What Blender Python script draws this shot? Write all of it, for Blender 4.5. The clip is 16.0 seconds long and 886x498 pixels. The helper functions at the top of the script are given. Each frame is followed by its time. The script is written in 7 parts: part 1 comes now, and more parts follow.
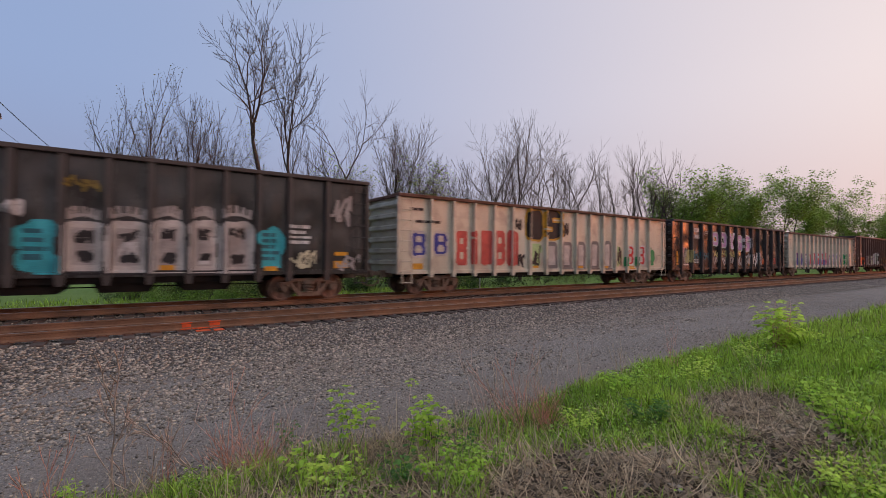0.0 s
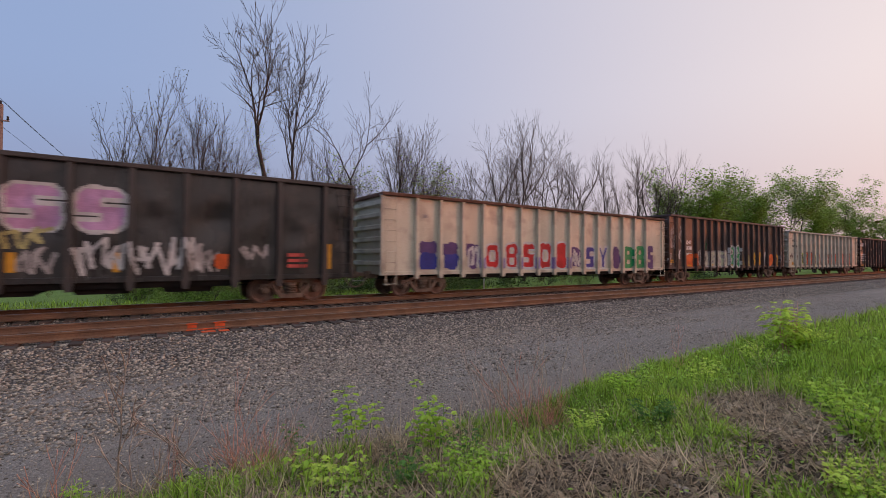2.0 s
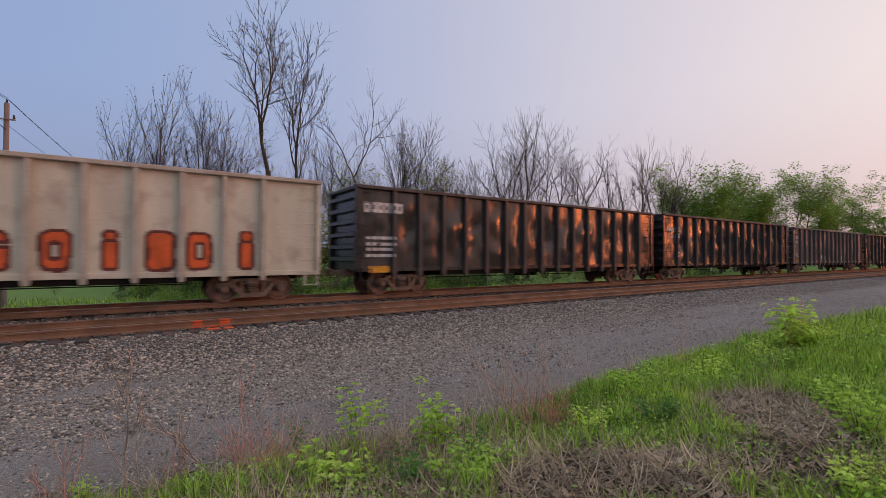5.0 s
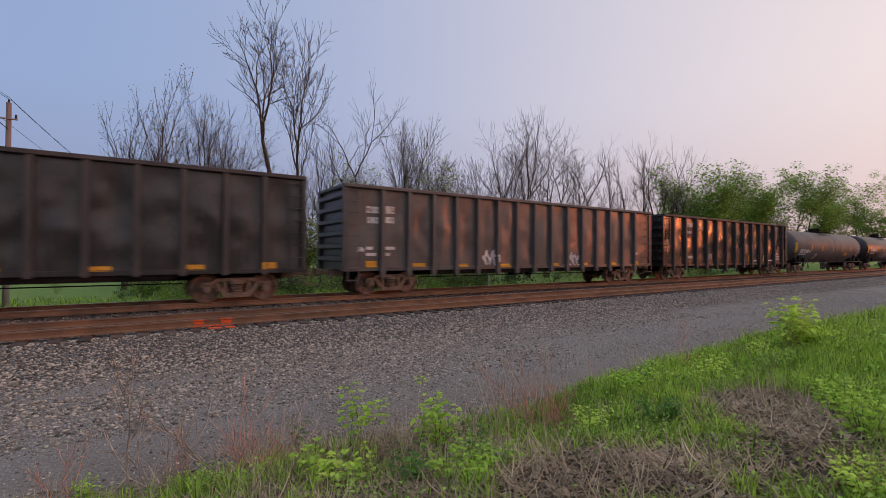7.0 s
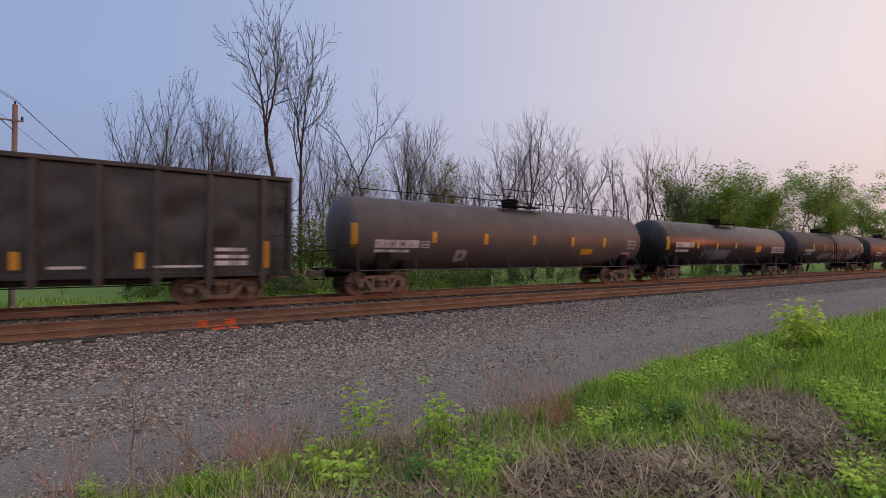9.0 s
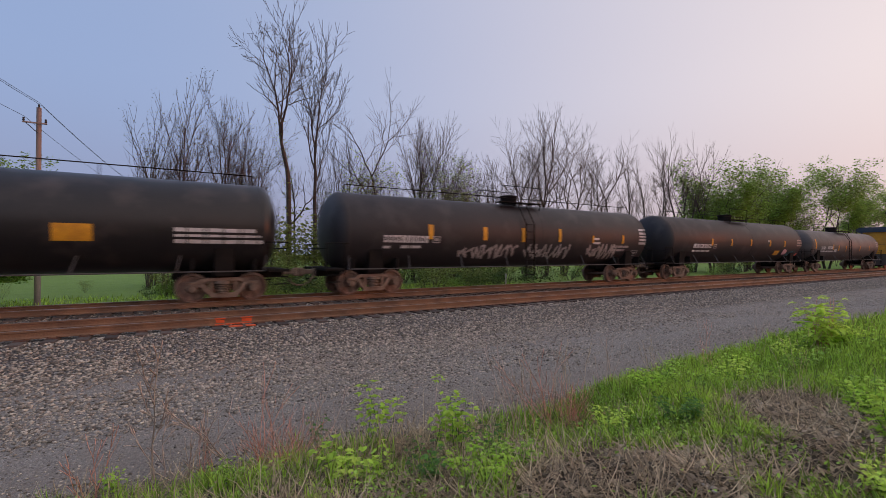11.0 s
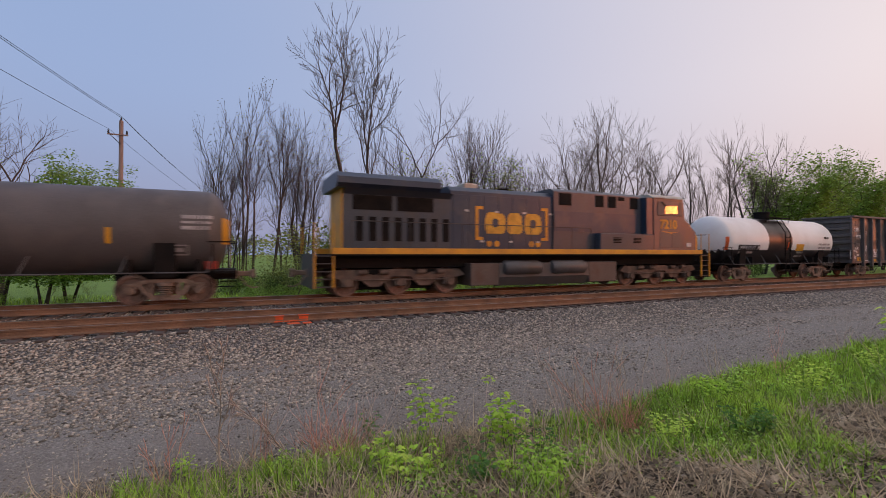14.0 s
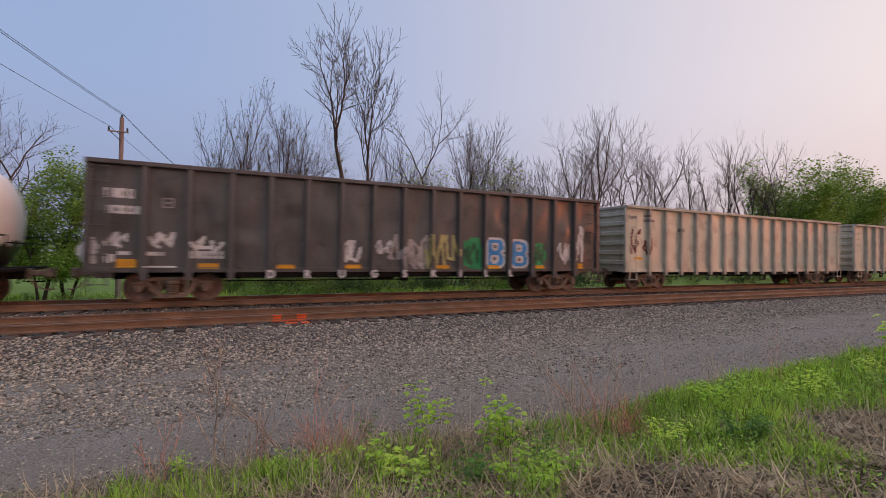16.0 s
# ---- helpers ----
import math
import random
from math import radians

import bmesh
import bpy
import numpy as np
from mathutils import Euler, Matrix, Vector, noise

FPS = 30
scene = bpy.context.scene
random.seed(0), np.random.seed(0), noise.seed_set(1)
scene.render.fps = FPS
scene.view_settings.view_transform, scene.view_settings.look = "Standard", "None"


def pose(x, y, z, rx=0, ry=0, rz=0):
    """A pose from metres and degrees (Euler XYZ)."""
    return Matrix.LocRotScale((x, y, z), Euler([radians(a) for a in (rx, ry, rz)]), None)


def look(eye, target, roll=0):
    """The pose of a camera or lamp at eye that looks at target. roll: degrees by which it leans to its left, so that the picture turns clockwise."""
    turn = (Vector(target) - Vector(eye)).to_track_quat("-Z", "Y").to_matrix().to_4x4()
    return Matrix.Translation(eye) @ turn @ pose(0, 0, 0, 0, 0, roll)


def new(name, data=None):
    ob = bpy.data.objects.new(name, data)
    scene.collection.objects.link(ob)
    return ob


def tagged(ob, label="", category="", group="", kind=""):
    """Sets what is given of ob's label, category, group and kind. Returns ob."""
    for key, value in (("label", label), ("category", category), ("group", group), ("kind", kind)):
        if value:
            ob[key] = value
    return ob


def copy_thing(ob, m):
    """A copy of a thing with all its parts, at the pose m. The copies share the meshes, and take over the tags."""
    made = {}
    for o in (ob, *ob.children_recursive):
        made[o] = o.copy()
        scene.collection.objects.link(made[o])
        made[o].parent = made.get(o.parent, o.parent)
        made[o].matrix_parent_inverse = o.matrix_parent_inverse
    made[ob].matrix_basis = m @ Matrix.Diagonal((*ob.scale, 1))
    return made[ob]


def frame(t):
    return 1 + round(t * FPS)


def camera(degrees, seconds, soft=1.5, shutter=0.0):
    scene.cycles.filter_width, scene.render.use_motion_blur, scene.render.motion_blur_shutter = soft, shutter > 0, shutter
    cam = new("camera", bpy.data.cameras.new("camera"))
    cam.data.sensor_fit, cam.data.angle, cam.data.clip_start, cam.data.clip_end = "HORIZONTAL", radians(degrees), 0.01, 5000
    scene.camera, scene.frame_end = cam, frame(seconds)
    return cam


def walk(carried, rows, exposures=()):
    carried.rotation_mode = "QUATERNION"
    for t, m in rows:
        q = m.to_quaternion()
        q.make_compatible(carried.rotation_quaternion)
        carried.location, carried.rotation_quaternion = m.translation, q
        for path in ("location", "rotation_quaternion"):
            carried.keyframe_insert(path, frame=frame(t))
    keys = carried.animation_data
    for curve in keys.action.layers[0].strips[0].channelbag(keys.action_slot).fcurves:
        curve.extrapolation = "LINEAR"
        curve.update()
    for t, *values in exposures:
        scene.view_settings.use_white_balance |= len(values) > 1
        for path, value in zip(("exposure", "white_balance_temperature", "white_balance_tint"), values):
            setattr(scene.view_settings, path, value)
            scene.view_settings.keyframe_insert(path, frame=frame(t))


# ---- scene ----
cam = camera(89.34, 16.0, 0.5, 0.2)
EYE = (0.0, 0.0, 1.589)


def aim(turn, tilt, roll):
    """The camera's pose from its compass angle (from +x towards +y), tilt and roll in degrees."""
    a, b = radians(turn), radians(tilt)
    way = Vector((math.cos(a) * math.cos(b), math.sin(a) * math.cos(b), math.sin(b)))
    return look(EYE, Vector(EYE) + way * 10, roll)


walk(cam, [
    (0.0, aim(55.18, 1.03, 0.46)),
    (0.5, aim(54.85, 1.04, 0.42)),
    (1.0, aim(54.81, 1.05, 0.36)),
    (1.5, aim(54.91, 1.07, 0.27)),
    (2.0, aim(55.70, 1.11, 0.33)),
    (2.5, aim(56.22, 1.10, 0.35)),
    (3.0, aim(56.35, 1.02, 0.33)),
    (3.5, aim(56.32, 0.88, 0.30)),
    (4.0, aim(56.18, 0.82, 0.26)),
    (6.5, aim(56.22, 0.69, 0.20)),
    (7.0, aim(56.32, 0.69, 0.25)),
    (7.5, aim(56.44, 0.72, 0.11)),
    (8.0, aim(56.44, 0.74, 0.12)),
    (8.5, aim(56.53, 0.80, 0.24)),
    (9.0, aim(56.72, 0.79, 0.24)),
    (11.5, aim(59.02, 0.50, 0.05)),
    (12.0, aim(59.63, 0.50, 0.04)),
    (12.5, aim(60.36, 0.51, -0.00)),
    (13.0, aim(61.81, 0.52, -0.22)),
    (13.5, aim(63.88, 0.55, -0.06)),
    (14.0, aim(64.80, 0.57, 0.05)),
    (14.5, aim(65.04, 0.62, 0.29)),
    (15.0, aim(65.29, 0.68, 0.52)),
    (15.5, aim(65.10, 0.69, 0.67)),
    (16.0, aim(64.68, 0.76, 0.83)),
], [(0.0, 1.57, 6520, 10), (9.0, 1.57, 6520, 10), (12.0, 1.62, 6560, 10), (16.0, 1.69, 6750, 10)])

# ---- light: hazy evening sky, the sun low beyond the far end of the line on the camera's side ----
SUN_TURN, SUN_HEIGHT = -36.0, 5.0
world = bpy.data.worlds.new("evening_sky")
scene.world = world
world.use_nodes = True
wn, wl = world.node_tree.nodes, world.node_tree.links
sky = wn.new("ShaderNodeTexSky")
sky.sky_type, sky.sun_disc = "NISHITA", False
sky.sun_elevation, sky.sun_rotation = radians(SUN_HEIGHT), radians(90 - SUN_TURN)
sky.air_density, sky.dust_density, sky.ozone_density = 1.0, 1.5, 1.0
sv = Vector((math.cos(radians(SUN_TURN)) * math.cos(radians(SUN_HEIGHT)), math.sin(radians(SUN_TURN)) * math.cos(radians(SUN_HEIGHT)), math.sin(radians(SUN_HEIGHT))))


def sky_mix(blend, a, b, factor=1.0):
    k = wn.new("ShaderNodeMix")
    k.data_type, k.blend_type = "RGBA", blend
    for i, v in ((0, factor), (6, a), (7, b)):
        if isinstance(v, (float, tuple)):
            k.inputs[i].default_value = v
        else:
            wl.new(v, k.inputs[i])
    return k.outputs[2]


# thin evening haze: blue away from the sun, warming evenly towards it
side = wn.new("ShaderNodeVectorMath")
side.operation = "DOT_PRODUCT"
side.inputs[1].default_value = sv
wl.new(wn.new("ShaderNodeTexCoord").outputs["Generated"], side.inputs[0])
near = wn.new("ShaderNodeMapRange")
near.inputs[1].default_value, near.inputs[2].default_value, near.inputs[4].default_value = -0.75, 0.7, 1.0
near.clamp = True
wl.new(side.outputs["Value"], near.inputs[0])
floor_ = wn.new("ShaderNodeMath")
floor_.operation = "MAXIMUM"
floor_.inputs[1].default_value = 0.0
wl.new(near.outputs[0], floor_.inputs[0])
curve = wn.new("ShaderNodeMath")
curve.operation = "POWER"
curve.inputs[1].default_value = 1.5
wl.new(floor_.outputs[0], curve.inputs[0])
glow = sky_mix("MULTIPLY", curve.outputs[0], (1.29, 0.82, 0.28, 1.0))
haze = sky_mix("ADD", glow, (0.54, 0.80, 1.37, 1.0))
clear = sky_mix("MULTIPLY", sky.outputs[0], (0.1, 0.05, 0.03, 1.0))
# the haze is thickest, dull and rosy, low over the horizon
height = wn.new("ShaderNodeSeparateXYZ")
wl.new(side.inputs[0].links[0].from_socket, height.inputs[0])
low = wn.new("ShaderNodeMapRange")
low.interpolation_type = "SMOOTHSTEP"
low.inputs[1].default_value, low.inputs[2].default_value = -0.02, 0.34
wl.new(height.outputs[2], low.inputs[0])
veil = sky_mix("MIX", (0.79, 0.73, 0.74, 1.0), (1.0, 1.0, 1.0, 1.0), low.outputs[0])
wl.new(sky_mix("MULTIPLY", sky_mix("ADD", clear, haze), veil), wn["Background"].inputs[0])
wn["Background"].inputs[1].default_value = 0.15
sun = new("sun", bpy.data.lights.new("sun", "SUN"))
sun.data.energy, sun.data.angle, sun.data.color = 0.27, radians(2), (1.0, 0.2, 0.05)
sun.matrix_world = look(sv * 200, (0, 0, 0))


# ---- materials ----
def hexcol(r, g, b):
    """Linear colour from 0..255 values."""
    return tuple(((c / 255 / 12.92) if c / 255 <= 0.04045 else ((c / 255 + 0.055) / 1.055) ** 2.4) for c in (r, g, b)) + (1,)


def mat(name, a, b=None, rough=0.7, metal=0.0, scale=3.0, fine=40.0, bump=0.2, dist=0.01, c=None, streak=0.0, rough2=None, spec=0.5, coat=0.0):
    """A surface of colour a, with patches of b at a coarse scale, fine grain, optional stains c and vertical streaks."""
    m = bpy.data.materials.new(name)
    m.use_nodes = True
    n, l = m.node_tree.nodes, m.node_tree.links
    p = n["Principled BSDF"]
    b = b or tuple(x * 0.7 for x in a[:3]) + (1,)
    co = n.new("ShaderNodeTexCoord")
    src = co.outputs["Object"]
    big = n.new("ShaderNodeTexNoise")
    big.inputs["Scale"].default_value, big.inputs["Detail"].default_value = scale, 5
    if streak:
        mp = n.new("ShaderNodeMapping")
        mp.inputs["Scale"].default_value = (1, 1, streak)
        l.new(src, mp.inputs[0])
        l.new(mp.outputs[0], big.inputs["Vector"])
    else:
        l.new(src, big.inputs["Vector"])
    small = n.new("ShaderNodeTexNoise")
    small.inputs["Scale"].default_value, small.inputs["Detail"].default_value = fine, 3
    l.new(src, small.inputs["Vector"])
    ramp = n.new("ShaderNodeMapRange")
    ramp.inputs[1].default_value, ramp.inputs[2].default_value = 0.36, 0.64
    l.new(big.outputs[0], ramp.inputs[0])
    mix = n.new("ShaderNodeMix")
    mix.data_type = "RGBA"
    mix.inputs[6].default_value, mix.inputs[7].default_value = a, b
    l.new(ramp.outputs[0], mix.inputs[0])
    out = mix.outputs[2]
    grain = n.new("ShaderNodeMix")
    grain.data_type, grain.blend_type = "RGBA", "OVERLAY"
    grain.inputs[0].default_value = 0.45
    l.new(out, grain.inputs[6])
    l.new(small.outputs[0], grain.inputs[7])
    out = grain.outputs[2]
    if c:
        st = n.new("ShaderNodeTexNoise")
        st.inputs["Scale"].default_value, st.inputs["Detail"].default_value = scale * 0.45 + 0.7, 8
        l.new(src, st.inputs["Vector"])
        r2 = n.new("ShaderNodeMapRange")
        r2.inputs[1].default_value, r2.inputs[2].default_value = 0.52, 0.72
        l.new(st.outputs[0], r2.inputs[0])
        mx = n.new("ShaderNodeMix")
        mx.data_type = "RGBA"
        mx.inputs[7].default_value = c
        l.new(r2.outputs[0], mx.inputs[0])
        l.new(out, mx.inputs[6])
        out = mx.outputs[2]
    l.new(out, p.inputs["Base Color"])
    p.inputs["Metallic"].default_value = metal
    p.inputs["Specular IOR Level"].default_value = spec
    p.inputs["Coat Weight"].default_value = coat
    rr = n.new("ShaderNodeMapRange")
    rr.inputs[3].default_value, rr.inputs[4].default_value = rough, rough2 if rough2 else min(1, rough + 0.15)
    l.new(big.outputs[0], rr.inputs[0])
    l.new(rr.outputs[0], p.inputs["Roughness"])
    if bump:
        bm = n.new("ShaderNodeBump")
        bm.inputs["Strength"].default_value, bm.inputs["Distance"].default_value = bump, dist
        l.new(small.outputs[0], bm.inputs["Height"])
        l.new(bm.outputs[0], p.inputs["Normal"])
    return m


def varied(m, low=0.6, high=1.35, per_island=False):
    """Vary a material's brightness from piece to piece."""
    n, l = m.node_tree.nodes, m.node_tree.links
    p = n["Principled BSDF"]
    src = p.inputs["Base Color"].links[0].from_socket
    inf = n.new("ShaderNodeNewGeometry" if per_island else "ShaderNodeObjectInfo")
    rnd = inf.outputs["Random Per Island" if per_island else "Random"]
    mr = n.new("ShaderNodeMapRange")
    mr.inputs[3].default_value, mr.inputs[4].default_value = low, high
    l.new(rnd, mr.inputs[0])
    mul = n.new("ShaderNodeMix")
    mul.data_type, mul.blend_type = "RGBA", "MULTIPLY"
    mul.inputs[0].default_value = 1
    l.new(src, mul.inputs[6])
    l.new(mr.outputs[0], mul.inputs[7])
    l.new(mul.outputs[2], p.inputs["Base Color"])
    return m


def leafy(name, a, b, low=0.55, high=1.5):
    """Thin leaves that also let light through."""
    m = varied(mat(name, a, b, 0.55, scale=0.8, fine=6, bump=0), low, high, True)
    n, l = m.node_tree.nodes, m.node_tree.links
    p = n["Principled BSDF"]
    p.inputs["Specular IOR Level"].default_value = 0.3
    t = n.new("ShaderNodeBsdfTranslucent")
    l.new(p.inputs["Base Color"].links[0].from_socket, t.inputs[0])
    k = n.new("ShaderNodeMixShader")
    k.inputs[0].default_value = 0.4
    l.new(p.outputs[0], k.inputs[1])
    l.new(t.outputs[0], k.inputs[2])
    l.new(k.outputs[0], n["Material Output"].inputs[0])
    return m


RUST = (0.10, 0.042, 0.022, 1)
M_black = mat("black_car_paint", (0.028, 0.0265, 0.027, 1), (0.044, 0.041, 0.040, 1), 0.14, 0, 1.1, 30, 0.12, 0.01, c=(0.066, 0.054, 0.048, 1), streak=0.35, rough2=0.38)
M_dusty = mat("dusty_faded_black_car_paint", (0.088, 0.081, 0.078, 1), (0.12, 0.109, 0.104, 1), 0.24, 0, 0.9, 30, 0.12, 0.01, c=(0.05, 0.046, 0.044, 1), streak=0.5, rough2=0.5)
M_brown = mat("brown_car_paint", (0.078, 0.060, 0.054, 1), (0.115, 0.087, 0.075, 1), 0.32, 0, 1.1, 30, 0.12, 0.01, c=(0.09, 0.045, 0.03, 1), streak=0.35, rough2=0.62)
M_pale = mat("weathered_aluminium", (0.70, 0.66, 0.53, 1), (0.57, 0.53, 0.42, 1), 0.42, 0.1, 1.2, 30, 0.1, 0.01, c=(0.42, 0.35, 0.28, 1), streak=0.3, rough2=0.6)
M_rusttrim = mat("rusty_trim", (0.16, 0.08, 0.055, 1), RUST, 0.75, 0, 2.0, 40)
M_under = mat("grimy_underframe", (0.009, 0.008, 0.0075, 1), (0.018, 0.014, 0.012, 1), 0.85, 0, 2.0, 30, spec=0.2)
M_truck = mat("dusty_cast_steel", (0.28, 0.205, 0.155, 1), (0.17, 0.115, 0.082, 1), 0.75, 0.1, 4.0, 40)
M_wheel = mat("wheel_steel", (0.28, 0.175, 0.13, 1), (0.16, 0.10, 0.075, 1), 0.6, 0.2, 4.0, 40)
M_bright = mat("worn_steel", (0.45, 0.42, 0.4, 1), (0.3, 0.27, 0.25, 1), 0.3, 0.9, 5.0, 60)
M_yellow = mat("yellow_reflector", (0.75, 0.36, 0.02, 1), (0.6, 0.28, 0.02, 1), 0.5, 0, 4, 60, 0.05)
M_white = mat("white_stencil", (0.6, 0.58, 0.56, 1), (0.45, 0.43, 0.41, 1), 0.6, 0, 4, 30, 0.05)
M_tankblack = mat("black_tank_paint", (0.012, 0.0115, 0.013, 1), (0.02, 0.018, 0.018, 1), 0.3, 0, 0.7, 30, 0.06, 0.01, c=(0.055, 0.046, 0.042, 1), streak=2.0, rough2=0.5)
M_tankgrey = mat("dusty_grey_tank_paint", (0.105, 0.092, 0.088, 1), (0.08, 0.068, 0.064, 1), 0.45, 0, 0.7, 30, 0.06, 0.01, c=(0.13, 0.11, 0.10, 1), rough2=0.6)
M_tankwhite = mat("white_tank_paint", (0.86, 0.85, 0.82, 1), (0.78, 0.76, 0.72, 1), 0.4, 0, 0.8, 30, 0.05, 0.01, rough2=0.5)
M_blue = mat("dark_blue_loco_paint", (0.021, 0.037, 0.068, 1), (0.036, 0.052, 0.082, 1), 0.24, 0, 0.9, 30, 0.06, 0.01, c=(0.066, 0.068, 0.078, 1), streak=0.4, rough2=0.5)
M_locogrey = mat("grey_loco_paint", (0.075, 0.073, 0.075, 1), (0.10, 0.09, 0.085, 1), 0.4, 0, 0.9, 30, 0.06, 0.01, c=(0.07, 0.054, 0.046, 1), streak=0.4, rough2=0.55)
M_locomid = mat("blue_grey_loco_paint", (0.040, 0.052, 0.074, 1), (0.062, 0.068, 0.08, 1), 0.28, 0, 0.9, 30, 0.06, 0.01, c=(0.06, 0.054, 0.052, 1), streak=0.4, rough2=0.5)
M_locotruck = mat("oily_loco_truck_steel", (0.16, 0.112, 0.085, 1), (0.085, 0.06, 0.047, 1), 0.6, 0.1, 3.0, 40)
M_locoyellow = mat("yellow_loco_paint", (0.72, 0.33, 0.02, 1), (0.55, 0.25, 0.03, 1), 0.45, 0, 1.5, 30, 0.05)
M_glass = mat("dark_window_glass", (0.01, 0.012, 0.014, 1), (0.012, 0.014, 0.016, 1), 0.08, 0, 2, 10, 0, rough2=0.1)
M_blacktrim = mat("dusty_black_posts", (0.075, 0.064, 0.058, 1), (0.05, 0.043, 0.04, 1), 0.55, 0, 1.5, 30, 0.12, 0.01, c=(0.08, 0.06, 0.05, 1), streak=0.4)
M_dustytrim = mat("dusty_grey_brown_posts", (0.13, 0.119, 0.114, 1), (0.092, 0.084, 0.08, 1), 0.55, 0, 1.5, 30, 0.12, 0.01, streak=0.4)
M_browntrim = mat("dusty_brown_posts", (0.09, 0.064, 0.056, 1), (0.065, 0.046, 0.04, 1), 0.55, 0, 1.5, 30, 0.12, 0.01, streak=0.4)
M_paletrim = mat("pale_trim", (0.52, 0.48, 0.40, 1), (0.40, 0.35, 0.28, 1), 0.5, 0, 1.5, 30, 0.1)
M_tankdull = mat("dull_black_tank_paint", (0.019, 0.017, 0.019, 1), (0.028, 0.024, 0.025, 1), 0.5, 0, 0.7, 30, 0.06, 0.01, c=(0.05, 0.043, 0.042, 1), rough2=0.65)
M_cabglass = mat("cab_window_glass", (0.25, 0.2, 0.14, 1), (0.3, 0.25, 0.18, 1), 0.12, 0.3, 2, 10, 0, rough2=0.2)


# ---- builders ----
def box(bm, x0, x1, y0, y1, z0, z1, bevel=0.0):
    v = [bm.verts.new((x, y, z)) for x in (x0, x1) for y in (y0, y1) for z in (z0, z1)]
    f = [bm.faces.new([v[i] for i in q]) for q in ((0, 1, 3, 2), (4, 6, 7, 5), (0, 4, 5, 1), (2, 3, 7, 6), (0, 2, 6, 4), (1, 5, 7, 3))]
    if bevel:
        bmesh.ops.bevel(bm, geom=list({e for q in f for e in q.edges}), offset=bevel, segments=1, affect="EDGES")
    return v


def prism(bm, pts, a, b, axis="y"):
    """An outline of (u, z) points pushed from a to b along an axis."""
    def at(u, z, k):
        return (u, k, z) if axis == "y" else (k, u, z)
    va, vb = [bm.verts.new(at(u, z, a)) for u, z in pts], [bm.verts.new(at(u, z, b)) for u, z in pts]
    n = len(pts)
    bm.faces.new(va), bm.faces.new(vb[::-1])
    for i in range(n):
        bm.faces.new((va[i], vb[i], vb[(i + 1) % n], va[(i + 1) % n]))


def tube(bm, p, q, r, s=None, seg=8, cap=True):
    """A round bar from p to q with radii r and s."""
    p, q, s = Vector(p), Vector(q), r if s is None else s
    w = (q - p).normalized()
    u = w.orthogonal().normalized()
    v = w.cross(u)
    rings = []
    for c, k in ((p, r), (q, s)):
        rings.append([bm.verts.new(c + (u * math.cos(a) + v * math.sin(a)) * k) for a in (2 * math.pi * i / seg for i in range(seg))])
    for i in range(seg):
        bm.faces.new((rings[0][i], rings[0][(i + 1) % seg], rings[1][(i + 1) % seg], rings[1][i]))
    if cap:
        bm.faces.new(rings[0][::-1]), bm.faces.new(rings[1])


def lathe(bm, prof, centre, axis="x", seg=24):
    """A turned body: prof is a list of (along, radius)."""
    rings = []
    for a, r in prof:
        ring = []
        for i in range(seg):
            t = 2 * math.pi * i / seg
            c, s = r * math.cos(t), r * math.sin(t)
            off = (a, c, s) if axis == "x" else (c, a, s) if axis == "y" else (c, s, a)
            ring.append(bm.verts.new(Vector(centre) + Vector(off)))
        rings.append(ring)
    for A, B in zip(rings, rings[1:]):
        for i in range(seg):
            bm.faces.new((A[i], A[(i + 1) % seg], B[(i + 1) % seg], B[i]))
    bm.faces.new(rings[0][::-1]), bm.faces.new(rings[-1])


def mesh_of(name, bm, material, smooth=False):
    bmesh.ops.recalc_face_normals(bm, faces=bm.faces)
    me = bpy.data.meshes.new(name)
    bm.to_mesh(me)
    bm.free()
    for m in material if isinstance(material, (list, tuple)) else [material]:
        me.materials.append(m)
    if smooth:
        me.polygons.foreach_set("use_smooth", [True] * len(me.polygons))
        me.set_sharp_from_angle(angle=radians(35))
    return me


def part(name, bm, material, parent, label="", at=None, smooth=False):
    """One mesh object under a thing or under a part."""
    ob = new(name, bm if isinstance(bm, bpy.types.Mesh) else mesh_of(name, bm, material, smooth))
    ob.parent = parent
    if at:
        ob.location = at
    return tagged(ob, label)


def raw(name, verts, faces, material, smooth=False):
    me = bpy.data.meshes.new(name)
    me.from_pydata(verts, [], faces)
    for m in material if isinstance(material, (list, tuple)) else [material]:
        me.materials.append(m)
    if smooth:
        me.polygons.foreach_set("use_smooth", [True] * len(me.polygons))
    return me


# ---- ground ----
Y_FAR, SPACING, GAUGE = 16.41, 4.19, 1.435      # near rail of the train's line; distance between the two lines
Y_CAR = Y_FAR + GAUGE / 2                       # middle of the train's line
Y_NEAR = Y_FAR - SPACING                        # near rail of the empty line
PROFILE = [(-400, 0.6), (-60, 0.3), (-8, 0.05), (0, 0.0), (1.6, -0.04), (2.8, -0.2), (4.0, -0.42), (4.7, -0.5), (6, -0.52), (8.6, -0.5), (9.9, -0.46), (11.0, -0.33), (11.6, -0.225),
           (19.2, -0.235), (20.6, -0.75), (23, -1.0), (40, -1.2), (90, -1.5), (900, -1.5)]


